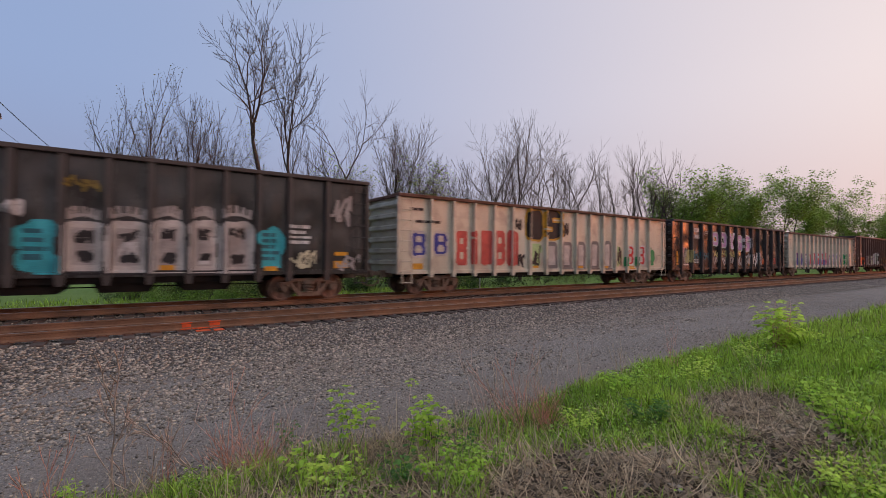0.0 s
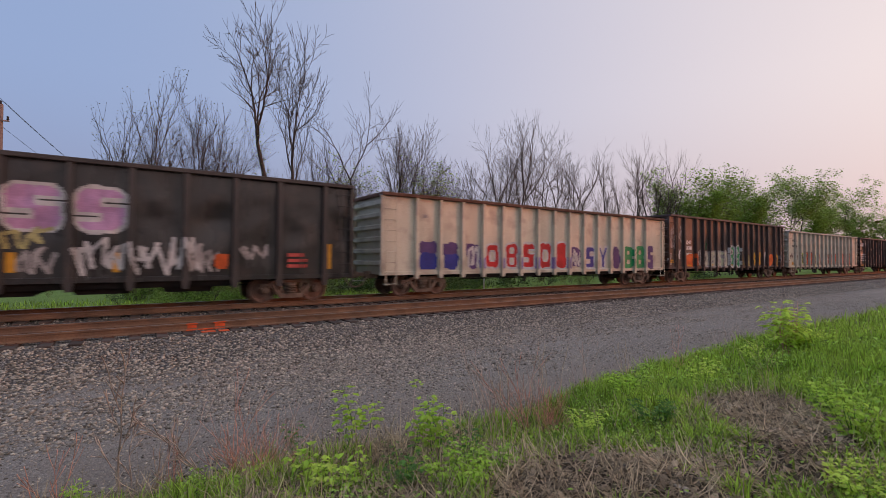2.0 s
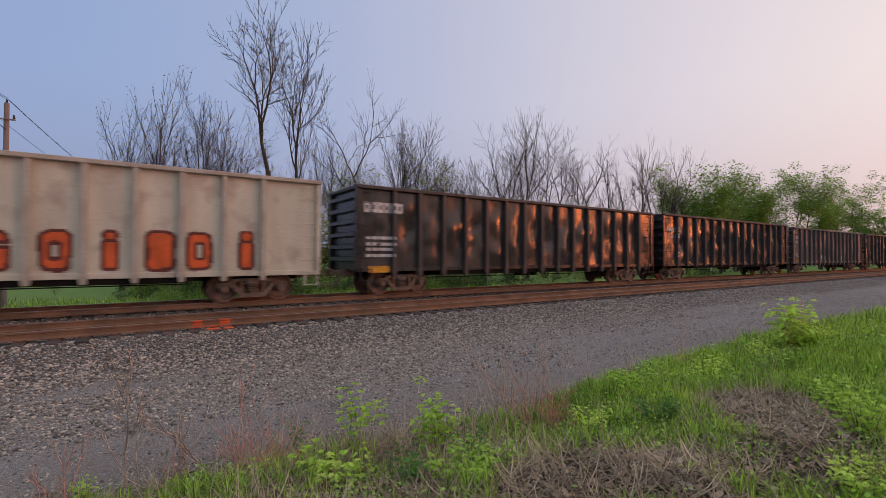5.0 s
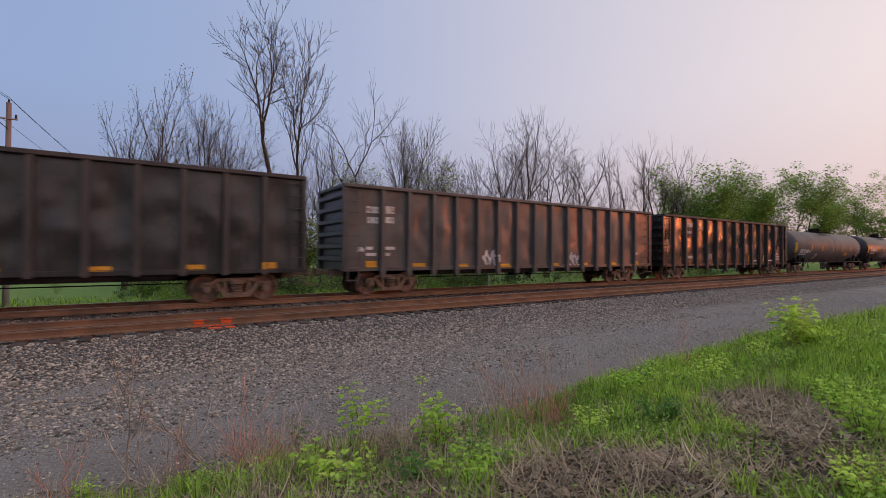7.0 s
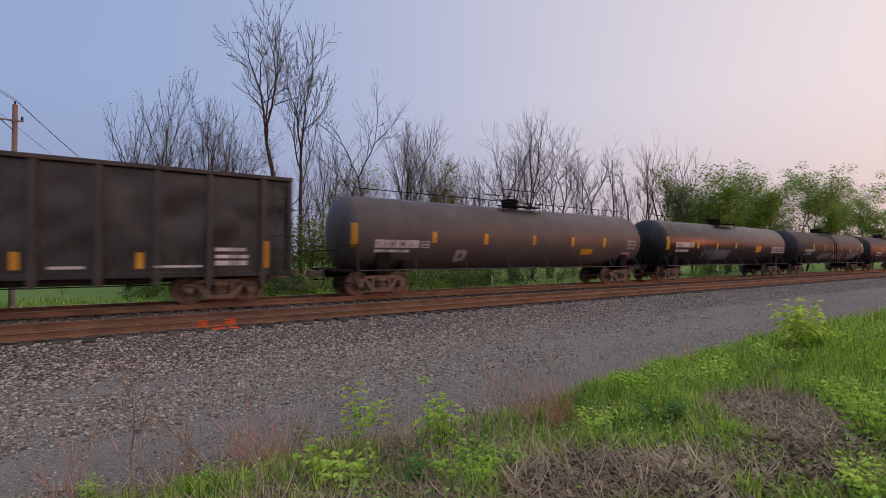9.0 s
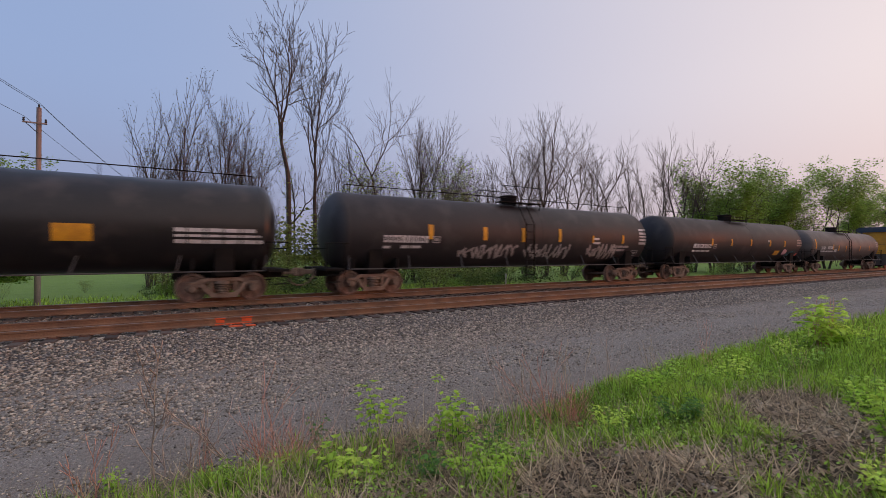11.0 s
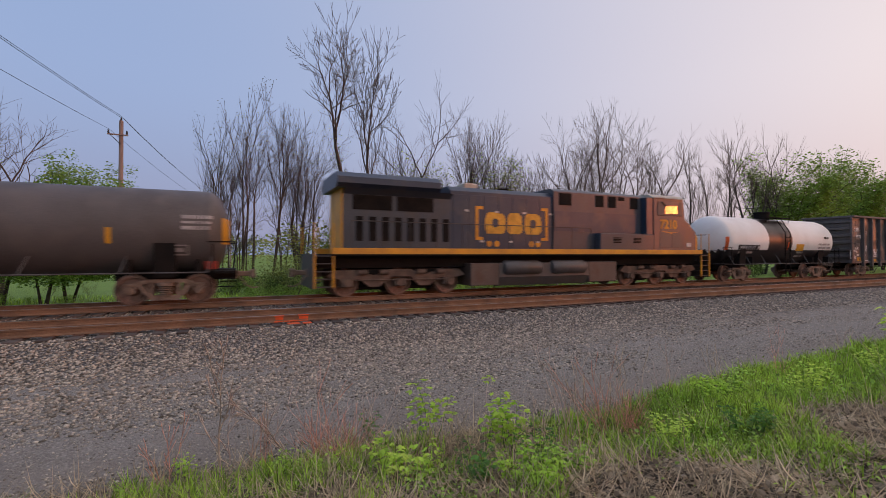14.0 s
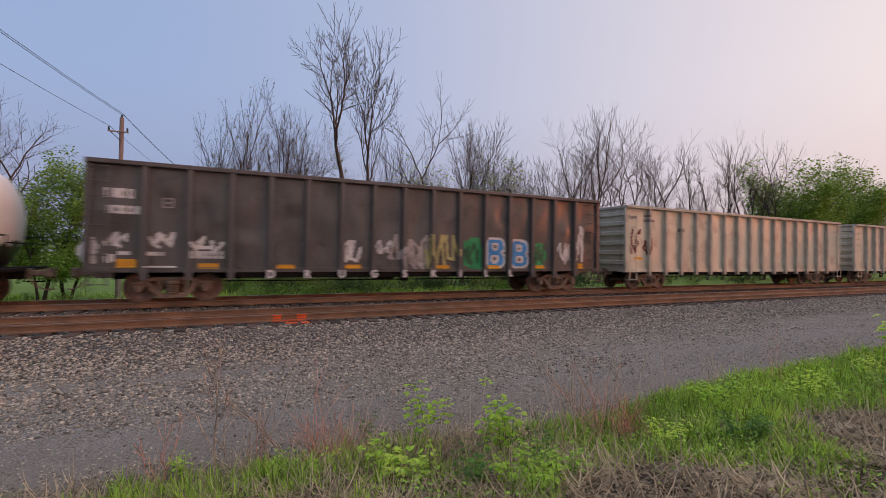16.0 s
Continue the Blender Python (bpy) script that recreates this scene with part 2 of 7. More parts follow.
def ground_z(x, y):
    z = float(np.interp(y, [p[0] for p in PROFILE], [p[1] for p in PROFILE]))
    if y < 10.5:
        k = max(0.0, min(1.0, (10.5 - y) / 2)) * max(0.0, min(1.0, (y + 40) / 30))
        rough = 0.10 if y < 4.3 else 0.025
        z += k * rough * noise.noise((x * 0.45, y * 0.45, 3.1)) * 2 + k * rough * 0.5 * noise.noise((x * 1.7, y * 1.7, 8.1))
    return z


def ground_material():
    """Bank soil, gravel road, ballast and the lawn beyond, by distance from the lines, with ragged borders."""
    m = mat("ground_surface", (0.1, 0.09, 0.08, 1), rough=0.95, bump=0)
    n, l = m.node_tree.nodes, m.node_tree.links
    p = n["Principled BSDF"]
    co = n.new("ShaderNodeTexCoord").outputs["Object"]
    sep = n.new("ShaderNodeSeparateXYZ")
    l.new(co, sep.inputs[0])

    def tex(scale, detail=4):
        t = n.new("ShaderNodeTexNoise")
        t.inputs["Scale"].default_value, t.inputs["Detail"].default_value = scale, detail
        l.new(co, t.inputs["Vector"])
        return t.outputs[0]

    def math_node(op, a, b):
        k = n.new("ShaderNodeMath")
        k.operation = op
        for i, v in enumerate((a, b)):
            if isinstance(v, (int, float)):
                k.inputs[i].default_value = v
            else:
                l.new(v, k.inputs[i])
        return k.outputs[0]

    def mixed(f, a, b, blend="MIX"):
        k = n.new("ShaderNodeMix")
        k.data_type, k.blend_type = "RGBA", blend
        for i, v in ((0, f), (6, a), (7, b)):
            if isinstance(v, (int, float, tuple)):
                k.inputs[i].default_value = v
            else:
                l.new(v, k.inputs[i])
        return k.outputs[2]

    def step(v, a, b):
        k = n.new("ShaderNodeMapRange")
        k.inputs[1].default_value, k.inputs[2].default_value = a, b
        l.new(v, k.inputs[0])
        return k.outputs[0]

    ragged = math_node("ADD", sep.outputs[1], math_node("MULTIPLY", math_node("SUBTRACT", tex(0.9, 6), 0.5), 1.6))
    stones = n.new("ShaderNodeTexVoronoi")
    stones.inputs["Scale"].default_value = 26
    l.new(co, stones.inputs["Vector"])
    chips = n.new("ShaderNodeTexVoronoi")
    chips.inputs["Scale"].default_value = 60
    l.new(co, chips.inputs["Vector"])
    hue = n.new("ShaderNodeSeparateColor")
    l.new(stones.outputs["Color"], hue.inputs[0])
    ballast = mixed(hue.outputs[0], (0.17, 0.15, 0.125, 1), (0.62, 0.56, 0.48, 1))
    ballast = mixed(math_node("MULTIPLY", step(tex(0.8, 5), 0.5, 0.7), 0.55), ballast, (0.20, 0.175, 0.145, 1))
    # shade in the gaps between the stones is put into the colour
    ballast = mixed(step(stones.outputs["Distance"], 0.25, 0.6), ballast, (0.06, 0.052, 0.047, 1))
    hue2 = n.new("ShaderNodeSeparateColor")
    l.new(chips.outputs["Color"], hue2.inputs[0])
    road = mixed(tex(1.3, 5), (0.16, 0.142, 0.12, 1), (0.33, 0.295, 0.25, 1))
    road = mixed(math_node("MULTIPLY", hue2.outputs[0], 0.8), road, mixed(hue2.outputs[1], (0.06, 0.055, 0.05, 1), (0.62, 0.57, 0.50, 1)))
    ruts = n.new("ShaderNodeTexNoise")
    ruts.inputs["Scale"].default_value, ruts.inputs["Detail"].default_value = 1.0, 5
    along = n.new("ShaderNodeMapping")
    along.inputs["Scale"].default_value = (0.16, 1.5, 1)
    l.new(co, along.inputs[0])
    l.new(along.outputs[0], ruts.inputs["Vector"])
    road = mixed(math_node("MULTIPLY", step(ruts.outputs[0], 0.52, 0.7), 0.4), road, (0.33, 0.305, 0.27, 1))
    road = mixed(math_node("MULTIPLY", math_node("SUBTRACT", 1.0, step(ragged, 5.3, 6.6)), 0.6), road, mixed(tex(2.2, 6), (0.2, 0.165, 0.13, 1), (0.33, 0.275, 0.22, 1)))
    soil = mixed(tex(3.0, 6), (0.05, 0.038, 0.026, 1), (0.14, 0.105, 0.07, 1))
    lawn = mixed(tex(0.5, 6), (0.14, 0.25, 0.035, 1), (0.24, 0.37, 0.07, 1))
    col = mixed(step(ragged, 4.2, 4.9), soil, road)
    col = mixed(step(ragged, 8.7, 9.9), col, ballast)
    col = mixed(step(ragged, 19.6, 21.2), col, lawn)
    l.new(mixed(0.5, col, tex(90, 2), "OVERLAY"), p.inputs["Base Color"])
    bump = n.new("ShaderNodeBump")
    bump.inputs["Strength"].default_value, bump.inputs["Distance"].default_value = 0.7, 0.03
    l.new(math_node("ADD", math_node("MULTIPLY", stones.outputs["Distance"], -1.0), math_node("MULTIPLY", chips.outputs["Distance"], -0.5)), bump.inputs["Height"])
    l.new(bump.outputs[0], p.inputs["Normal"])
    return m


M_ground = ground_material()


def build_ground():
    xs = sorted({*np.arange(-12, 32, 0.35).round(2), *np.arange(32, 90, 3.0), *np.arange(-60, -12, 4.0), *np.arange(100, 900, 80.0), *np.arange(-900, -60, 80.0)})
    ys = sorted({*np.arange(-2, 12, 0.3).round(2), *(p[0] for p in PROFILE), *np.arange(-30, -2, 3.0), *np.arange(24, 120, 8.0), 200, 400, 650})
    verts = [(x, y, ground_z(x, y)) for x in xs for y in ys]
    k = len(ys)
    faces = [(i * k + j, (i + 1) * k + j, (i + 1) * k + j + 1, i * k + j + 1) for i in range(len(xs) - 1) for j in range(k - 1)]
    ob = new("ground", raw("ground", verts, faces, M_ground, True))
    tagged(ob, "gravel service road, ballast shoulder, weedy bank and lawn", "ground", kind="structure")


build_ground()

M_rail = mat("rusty_rail", (0.28, 0.155, 0.088, 1), (0.18, 0.105, 0.065, 1), 0.65, 0.1, 1.5, 40, 0.2)
M_tie = varied(mat("weathered_tie_wood", (0.07, 0.05, 0.04, 1), (0.11, 0.085, 0.07, 1), 0.9, 0, 3, 40, 0.4))
M_plate = mat("rusty_tie_plate", (0.13, 0.062, 0.04, 1), (0.08, 0.04, 0.027, 1), 0.8, 0, 3, 40)
M_orange = mat("orange_marking_paint", (0.85, 0.13, 0.03, 1), (0.6, 0.10, 0.03, 1), 0.7, 0, 6, 50)
X_LINE = (-45.0, 300.0)


def rail(parent, y, shiny):
    """A flat-bottomed rail, its head's top at z = 0."""
    bm = bmesh.new()
    half = [(0.036, -0.002), (0.037, -0.036), (0.012, -0.050), (0.009, -0.125), (0.03, -0.142), (0.075, -0.155), (0.075, -0.172)]
    pts = half + [(-a, b) for a, b in half[::-1]]
    prism(bm, [(y + a, b) for a, b in pts], *X_LINE, axis="x")
    ob = part("rail", bm, M_rail, parent)
    bm = bmesh.new()
    box(bm, *X_LINE, y - 0.036, y + 0.034, -0.006, 0.0)
    part("running_surface", bm, M_bright if shiny else mat("lightly_worn_rail_top", (0.3, 0.2, 0.15, 1), (0.22, 0.15, 0.11, 1), 0.35, 0.7, 3, 40), ob, "polished running surface")


def railway(y_near, near, label):
    line = tagged(new("railway_track"), label, "railway track", kind="structure")
    rail(line, y_near, True), rail(line, y_near + GAUGE, True)
    mid = y_near + GAUGE / 2
    bm = bmesh.new()
    box(bm, -0.115, 0.115, -1.3, 1.3, -0.18, 0.0, 0.012)
    tie = mesh_of("tie", bm, M_tie)
    bm = bmesh.new()
    for s in (-1, 1):
        yy = s * GAUGE / 2
        box(bm, -0.095, 0.095, yy - 0.18, yy + 0.18, -0.003, 0.012)
        for a in (-0.07, 0.07):
            for b in (-0.095, 0.095):
                box(bm, a - 0.012, a + 0.012, yy + b - 0.016, yy + b + 0.016, 0.012, 0.035)
    plate = mesh_of("tie_plate", bm, M_plate)
    rng = random.Random(5)
    if near:
        for i in range(290):
            x = -8 + i * 0.5
            ob = part("tie", tie, None, line, at=(x + rng.uniform(-0.02, 0.02), mid + rng.uniform(-0.05, 0.05), -0.184 + rng.uniform(-0.004, 0.0)))
            ob.rotation_euler.z = rng.uniform(-0.012, 0.012)
            part("tie_plate", plate, None, ob)
    else:
        bm = bmesh.new()
        for i in range(300):
            x = -8 + i * 0.5 + rng.uniform(-0.02, 0.02)
            box(bm, x - 0.115, x + 0.115, mid - 1.3, mid + 1.3, -0.36, -0.186)
        tagged(part("ties", bm, M_tie, line), "weathered wooden ties", kind="stuff")
    return line


def paint_marks(line):
    """Orange survey paint sprayed on the near rail and the tie ends beside it."""
    def spot(x0, x1, y0, y1, z0, z1):
        bm = bmesh.new()
        box(bm, x0, x1, y0, y1, z0, z1, 0.002)
        part("paint_mark", bm, M_orange, line, "orange survey paint")
    for x0, x1 in ((0.98, 1.22), (1.56, 1.84)):
        spot(x0, x1, Y_NEAR - 0.041, Y_NEAR - 0.034, -0.034, -0.004)
        spot(x0 + 0.03, x1 - 0.02, Y_NEAR - 0.016, Y_NEAR - 0.0095, -0.125, -0.05)
        spot(x0, x1 - 0.03, Y_NEAR - 0.08, Y_NEAR - 0.02, -0.17, -0.146)
    for x0, x1 in ((1.22, 1.55),):
        spot(x0, x1, Y_NEAR - 0.082, Y_NEAR - 0.02, -0.171, -0.144)
        spot(x0 + 0.05, x1 + 0.02, Y_NEAR - 0.42, Y_NEAR - 0.2, -0.19, -0.178)
    spot(1.64, 1.86, Y_NEAR - 0.45, Y_NEAR - 0.22, -0.19, -0.177)


near_line = railway(Y_NEAR, True, "empty rusty railway track on wooden ties in ballast")
paint_marks(near_line)
railway(Y_FAR, False, "railway track under the freight train")


# ---- train ----
SPEED = 20.9
CACHE = {}
TRAIN = []          # (car, middle at the start of the clip)
AXLES = []          # (wheelset, place in its truck, wheel radius)


def cached(key, build, material, smooth=False):
    """Alike parts share one mesh."""
    k = (key, material.name)
    if k not in CACHE:
        bm = bmesh.new()
        build(bm)
        CACHE[k] = mesh_of(key.split(":")[0], bm, material, smooth)
    return CACHE[k]


def wheelset_mesh(bm, r):
    for s in (-1, 1):
        prof = [(0.665, 0.10), (0.665, 0.14), (0.70, 0.16), (0.70, r - 0.09), (0.68, r - 0.06), (0.682, r + 0.028), (0.708, r + 0.026), (0.725, r), (0.815, r - 0.006), (0.815, r - 0.06), (0.745, r - 0.085), (0.74, 0.17), (0.83, 0.13), (0.83, 0.09)]
        lathe(bm, [(a * s, b) for a, b in prof], (0, 0, 0), "y", 28)
    tube(bm, (0, -1.02, 0), (0, 1.02, 0), 0.075, seg=10)


def side_frame(bm, base, y):
    a, b = y - 0.09, y + 0.09
    h = base / 2
    prism(bm, [(-h + 0.05, 0.60), (-h + 0.18, 0.74), (-0.45, 0.79), (0.45, 0.79), (h - 0.18, 0.74), (h - 0.05, 0.60), (h - 0.2, 0.60), (0.45, 0.69), (-0.45, 0.69), (-h + 0.2, 0.60)], a, b)
    for s in (-1, 1):
        prism(bm, [(s * (h - 0.17), 0.66), (s * (h + 0.17), 0.66), (s * (h + 0.20), 0.50), (s * (h + 0.12), 0.48), (s * (h + 0.1), 0.58), (s * (h - 0.1), 0.58), (s * (h - 0.2), 0.48)], a, b)
        prism(bm, [(s * (h - 0.20), 0.62), (s * (h - 0.34), 0.62), (s * 0.30, 0.20), (s * 0.36, 0.18), (s * (h - 0.30), 0.40)], a, b)
        prism(bm, [(s * 0.30, 0.72), (s * 0.42, 0.72), (s * 0.40, 0.30), (s * 0.30, 0.25)], a + 0.02, b - 0.02)
        tube(bm, (s * h, y - 0.13, 0.457), (s * h, y + 0.1, 0.457), 0.125, seg=14)
        tube(bm, (s * h, y - 0.155, 0.457), (s * h, y - 0.13, 0.457), 0.085, seg=12)
    prism(bm, [(-0.44, 0.20), (-0.36, 0.16), (0.36, 0.16), (0.44, 0.20), (0.36, 0.30), (-0.36, 0.30)], a, b)


def springs(bm, y):
    prof = [(0.29, 0.1)]
    for k in range(5):
        prof += [(0.30 + k * 0.056, 0.2), (0.325 + k * 0.056, 0.2), (0.335 + k * 0.056, 0.15)]
    lathe(bm, prof + [(0.59, 0.24), (0.69, 0.24)], (0, y, 0), "z", 14)


def truck(car, x):
    """A two-axle freight truck with its wheelsets, side frames, springs and bolster."""
    t = part("truck", cached("bolster", lambda bm: box(bm, -0.2, 0.2, -1.05, 1.05, 0.55, 0.86, 0.03), M_under), None, car, at=(x, 0, 0))
    for s in (-1, 1):
        w = part("wheelset", cached("wheelset", lambda bm: wheelset_mesh(bm, 0.457), M_wheel, True), None, t, at=(s * 0.889, 0, 0.457))
        AXLES.append((w, (s * 0.889, 0, 0.457), 0.457))
        part("side_frame", cached("side_frame:%d" % s, lambda bm: side_frame(bm, 1.778, s * 1.0), M_truck), None, t, "dusty cast side frame")
        part("spring_nest", cached("spring_nest:%d" % s, lambda bm: springs(bm, s * 1.0), M_truck, True), None, t)
    return t


def coupler(car, x, s):
    def make(bm):
        box(bm, -0.5 * s, 0.05 * s, -0.16, 0.16, 0.72, 1.02, 0.02)
        box(bm, 0.05 * s, 0.42 * s, -0.09, 0.09, 0.80, 0.97, 0.02)
        box(bm, 0.40 * s, 0.58 * s, -0.17, 0.17, 0.74, 1.03, 0.04)
        tube(bm, (0.55 * s, 0.08, 0.73), (0.55 * s, 0.08, 1.04), 0.07, seg=10)
        pts = [Vector((0.1 * s, -0.35, 0.78)), Vector((0.3 * s, -0.36, 0.5)), Vector((0.5 * s, -0.3, 0.4)), Vector((0.66 * s, -0.2, 0.42))]
        for a, b in zip(pts, pts[1:]):
            tube(bm, a, b, 0.025, seg=6)
    part("coupler", cached("coupler:%d" % s, make, M_truck), None, car, "rusty knuckle coupler and air hose", at=(x, 0, 0))


CELLS = 6           # steps of a side sheet between two posts


def dent(i, j, seed, depth, xs, zs):
    """How far a side sheet bulges at a point of its grid: not at all along its posts and rims."""
    if i % CELLS == 0 or j in (0, len(zs) - 1):
        return 0.0
    k = math.sin(math.pi * (i % CELLS) / CELLS) * math.sin(math.pi * j / (len(zs) - 1))
    return k * depth * (noise.noise((xs[i] * 0.8 + seed, zs[j] * 0.9, seed * 1.7)) + 0.8 * noise.noise((xs[i] * 2.1, zs[j] * 2.0 + seed, 4.0)) + 0.6 * (0.28 - abs(noise.noise((xs[i] * 1.3 + 3 * seed, zs[j] * 1.15, 9.0)))))


def wall_grid(L, sills, top, posts):
    edges = [-L / 2, *posts, L / 2]
    xs = [a + (b - a) * k / CELLS for a, b in zip(edges, edges[1:]) for k in range(CELLS)] + [L / 2]
    zs = [sills + (top - sills) * j / 12 for j in range(13)]
    return xs, zs


def dented_wall(bm, L, sills, top, posts, seed, y, outward, depth):
    """A side sheet that bulges a little between its posts."""
    xs, zs = wall_grid(L, sills, top, posts)
    for face in (0, 1):
        grid = {}
        for i in range(len(xs)):
            for j in range(len(zs)):
                grid[i, j] = bm.verts.new((xs[i], y - outward * 0.04 * face + outward * dent(i, j, seed, depth, xs, zs), zs[j]))
        for i in range(len(xs) - 1):
            for j in range(len(zs) - 1):
                bm.faces.new((grid[i, j], grid[i + 1, j], grid[i + 1, j + 1], grid[i, j + 1]))
    box(bm, -L / 2, L / 2, y - 0.02, y + 0.02, top - 0.002, top)


SURFACE = {}        # per car: how far its near side stands out at (x, z)


def side_surface(L, sills, top, posts, seed, depth, wall, proud, post_w):
    xs, zs = wall_grid(L, sills, top, posts)
    D = np.array([[dent(i, j, seed, depth, xs, zs) for j in range(len(zs))] for i in range(len(xs))])

    def out(x, z):
        if any(abs(x - p) < post_w * 0.45 for p in posts):
            return proud + 0.006
        if z < sills + 0.04:
            return wall + 0.08
        i = min(max(int(np.searchsorted(xs, x)) - 1, 0), len(xs) - 2)
        j = min(max(int(np.searchsorted(zs, z)) - 1, 0), len(zs) - 2)
        u, v = (x - xs[i]) / (xs[i + 1] - xs[i]), (z - zs[j]) / (zs[j + 1] - zs[j])
        return wall + 0.012 + (D[i, j] * (1 - u) + D[i + 1, j] * u) * (1 - v) + (D[i, j + 1] * (1 - u) + D[i + 1, j + 1] * u) * v
    return out


def gondola(no, label, x0, x1, top, material, trim, posts, seed, sills=1.06, foot=0.72, post_w=0.17, depth=0.12, bays=False, group="gondola cars"):
    """An open-topped freight car: dented sheets, posts with tapered feet, chords, end walls, ladders, trucks."""
    L = x1 - x0
    car = tagged(new("gondola_car"), label, "freight car", group)
    W, P = 1.36, 1.54
    posts = [p - L / 2 for p in posts]
    SURFACE[no] = (car, side_surface(L, sills, top - 0.05, posts, seed, depth, W, P, post_w))
    for s in (-1, 1):
        part("side_wall", cached("side_wall:%d:%d:%.2f" % (s, seed, L), lambda bm: dented_wall(bm, L, sills, top - 0.05, posts, seed, s * W, s, depth), material, True), None, car)

        def post(bm):
            w = post_w / 2
            prism(bm, [(-w, sills - 0.02), (w, sills - 0.02), (w * 0.82, top - 0.12), (-w * 0.82, top - 0.12)], s * (W - 0.02), s * P)
            prism(bm, [(-w * 1.5, sills - 0.02), (w * 1.5, sills - 0.02), (w * 0.9, foot), (-w * 0.9, foot)], s * (W + 0.02), s * P)
        for p in posts:
            part("side_post", cached("side_post:%d:%.2f:%.2f:%.2f:%.2f" % (s, sills, top, foot, post_w), post, trim if trim is not M_rusttrim else material), None, car, at=(p, 0, 0))

        def corner(bm):
            box(bm, -0.07, 0.07, s * (W - 0.02), s * (W + 0.10), sills, top - 0.1)
        for e in (-1, 1):
            part("corner_post", cached("corner_post:%d:%.2f:%.2f" % (s, sills, top), corner, material), None, car, at=(e * (L / 2 - 0.07), 0, 0))
        part("top_chord", cached("top_chord:%d:%.2f:%.2f" % (s, L, top), lambda bm: box(bm, -L / 2, L / 2, s * (W - 0.06), s * (P + 0.02), top - 0.13, top, 0.015), trim), None, car)
        part("side_sill", cached("side_sill:%d:%.2f:%.2f" % (s, L, sills), lambda bm: box(bm, -L / 2, L / 2, s * (W - 0.08), s * (W + 0.07), sills - 0.12, sills + 0.04, 0.01), material), None, car)

    def end_wall(bm):
        box(bm, -0.03, 0.03, -W, W, sills - 0.1, top - 0.02)

    def end_rib(bm):
        prism(bm, [(-0.0, -0.13), (0.17, -0.07), (0.17, 0.07), (0.0, 0.13)], -W - 0.08, W + 0.08)
    for e in (-1, 1):
        end = part("end_wall", cached("end_wall:%.2f:%.2f" % (top, sills), end_wall, material), None, car, at=(e * (L / 2 - 0.19), 0, 0))
        for k in range(6):
            r = part("end_rib", cached("end_rib", end_rib, material), None, end, at=(e * 0.03, 0, sills + 0.35 + k * (top - sills - 0.5) / 5.5))
            if e < 0:
                r.rotation_euler.z = math.pi

        def ladder(bm):
            for z in np.arange(sills - 0.45, top - 0.2, 0.42):
                tube(bm, (-0.22, -P - 0.05, z), (0.22, -P - 0.05, z), 0.014, seg=6)
                for u in (-0.22, 0.22):
                    tube(bm, (u, -P - 0.05, z), (u, -W, z), 0.012, seg=5)
            for u in (-0.22, 0.22):
                box(bm, u - 0.022, u + 0.022, -P - 0.056, -P - 0.044, sills - 0.5, top - 0.2)
        part("ladder", cached("ladder:%.2f:%.2f" % (top, sills), ladder, material), None, car, at=(e * (L / 2 - 0.36), 0, 0))
        ob = part("ladder", cached("ladder:%.2f:%.2f" % (top, sills), ladder, material), None, car, at=(e * (L / 2 - 0.36), 0, 0))
        ob.rotation_euler.z = math.pi
        part("end_chord", cached("end_chord:%.2f" % top, lambda bm: box(bm, -0.11, 0.11, -W, W, top - 0.13, top - 0.005, 0.015), trim), None, car, at=(e * (L / 2 - 0.11), 0, 0))

    def floor(bm):
        box(bm, -L / 2 + 0.2, L / 2 - 0.2, -W + 0.05, W - 0.05, sills - 0.1, sills - 0.02)
        box(bm, -L / 2 + 0.5, L / 2 - 0.5, -0.25, 0.25, 0.70, sills - 0.1)
        for x in posts:
            prism(bm, [(-1.4, sills - 0.1), (1.4, sills - 0.1), (0.3, 0.72), (-0.3, 0.72)], x - 0.05, x + 0.05, axis="x")
    def sill(bm):
        for s in (-1, 1):
            prism(bm, [(-L / 2 + 3.5, sills - 0.02), (L / 2 - 3.5, sills - 0.02), (L / 2 - 4.1, sills - 0.3), (-L / 2 + 4.1, sills - 0.3)], s * (W - 0.1), s * (W - 0.02))
    part("side_sill", cached("side_sill:%.2f:%.2f" % (L, sills), sill, M_under), None, car, "black side sill under the sheets")
    if bays:
        def bay(bm):
            prism(bm, [(-0.85, sills - 0.1), (0.85, sills - 0.1), (0.62, 0.5), (-0.62, 0.5)], -W + 0.12, W - 0.12)
        for k in range(5):
            part("drop_bay", cached("drop_bay:%.2f" % sills, bay, M_under), None, car, at=((k - 2) * 2.1, 0, 0))
    part("underframe", cached("underframe:%.2f:%.2f:%.2f" % (L, sills, posts[1]), floor, M_under), None, car)

    def brake(bm):
        tube(bm, (-1.0, -0.75, 0.78), (-0.2, -0.75, 0.78), 0.17, seg=12)
        tube(bm, (0.1, -0.75, 0.72), (0.35, -0.75, 0.72), 0.14, seg=10)
        tube(bm, (-6, -0.5, 0.62), (6, -0.5, 0.62), 0.02, seg=5)
    part("brake_gear", cached("brake_gear", brake, M_under), None, car)
    for e in (-1, 1):
        truck(car, e * (L / 2 - 2.15))
        coupler(car, e * L / 2, e)
    TRAIN.append((car, (x0 + x1) / 2))
    return car


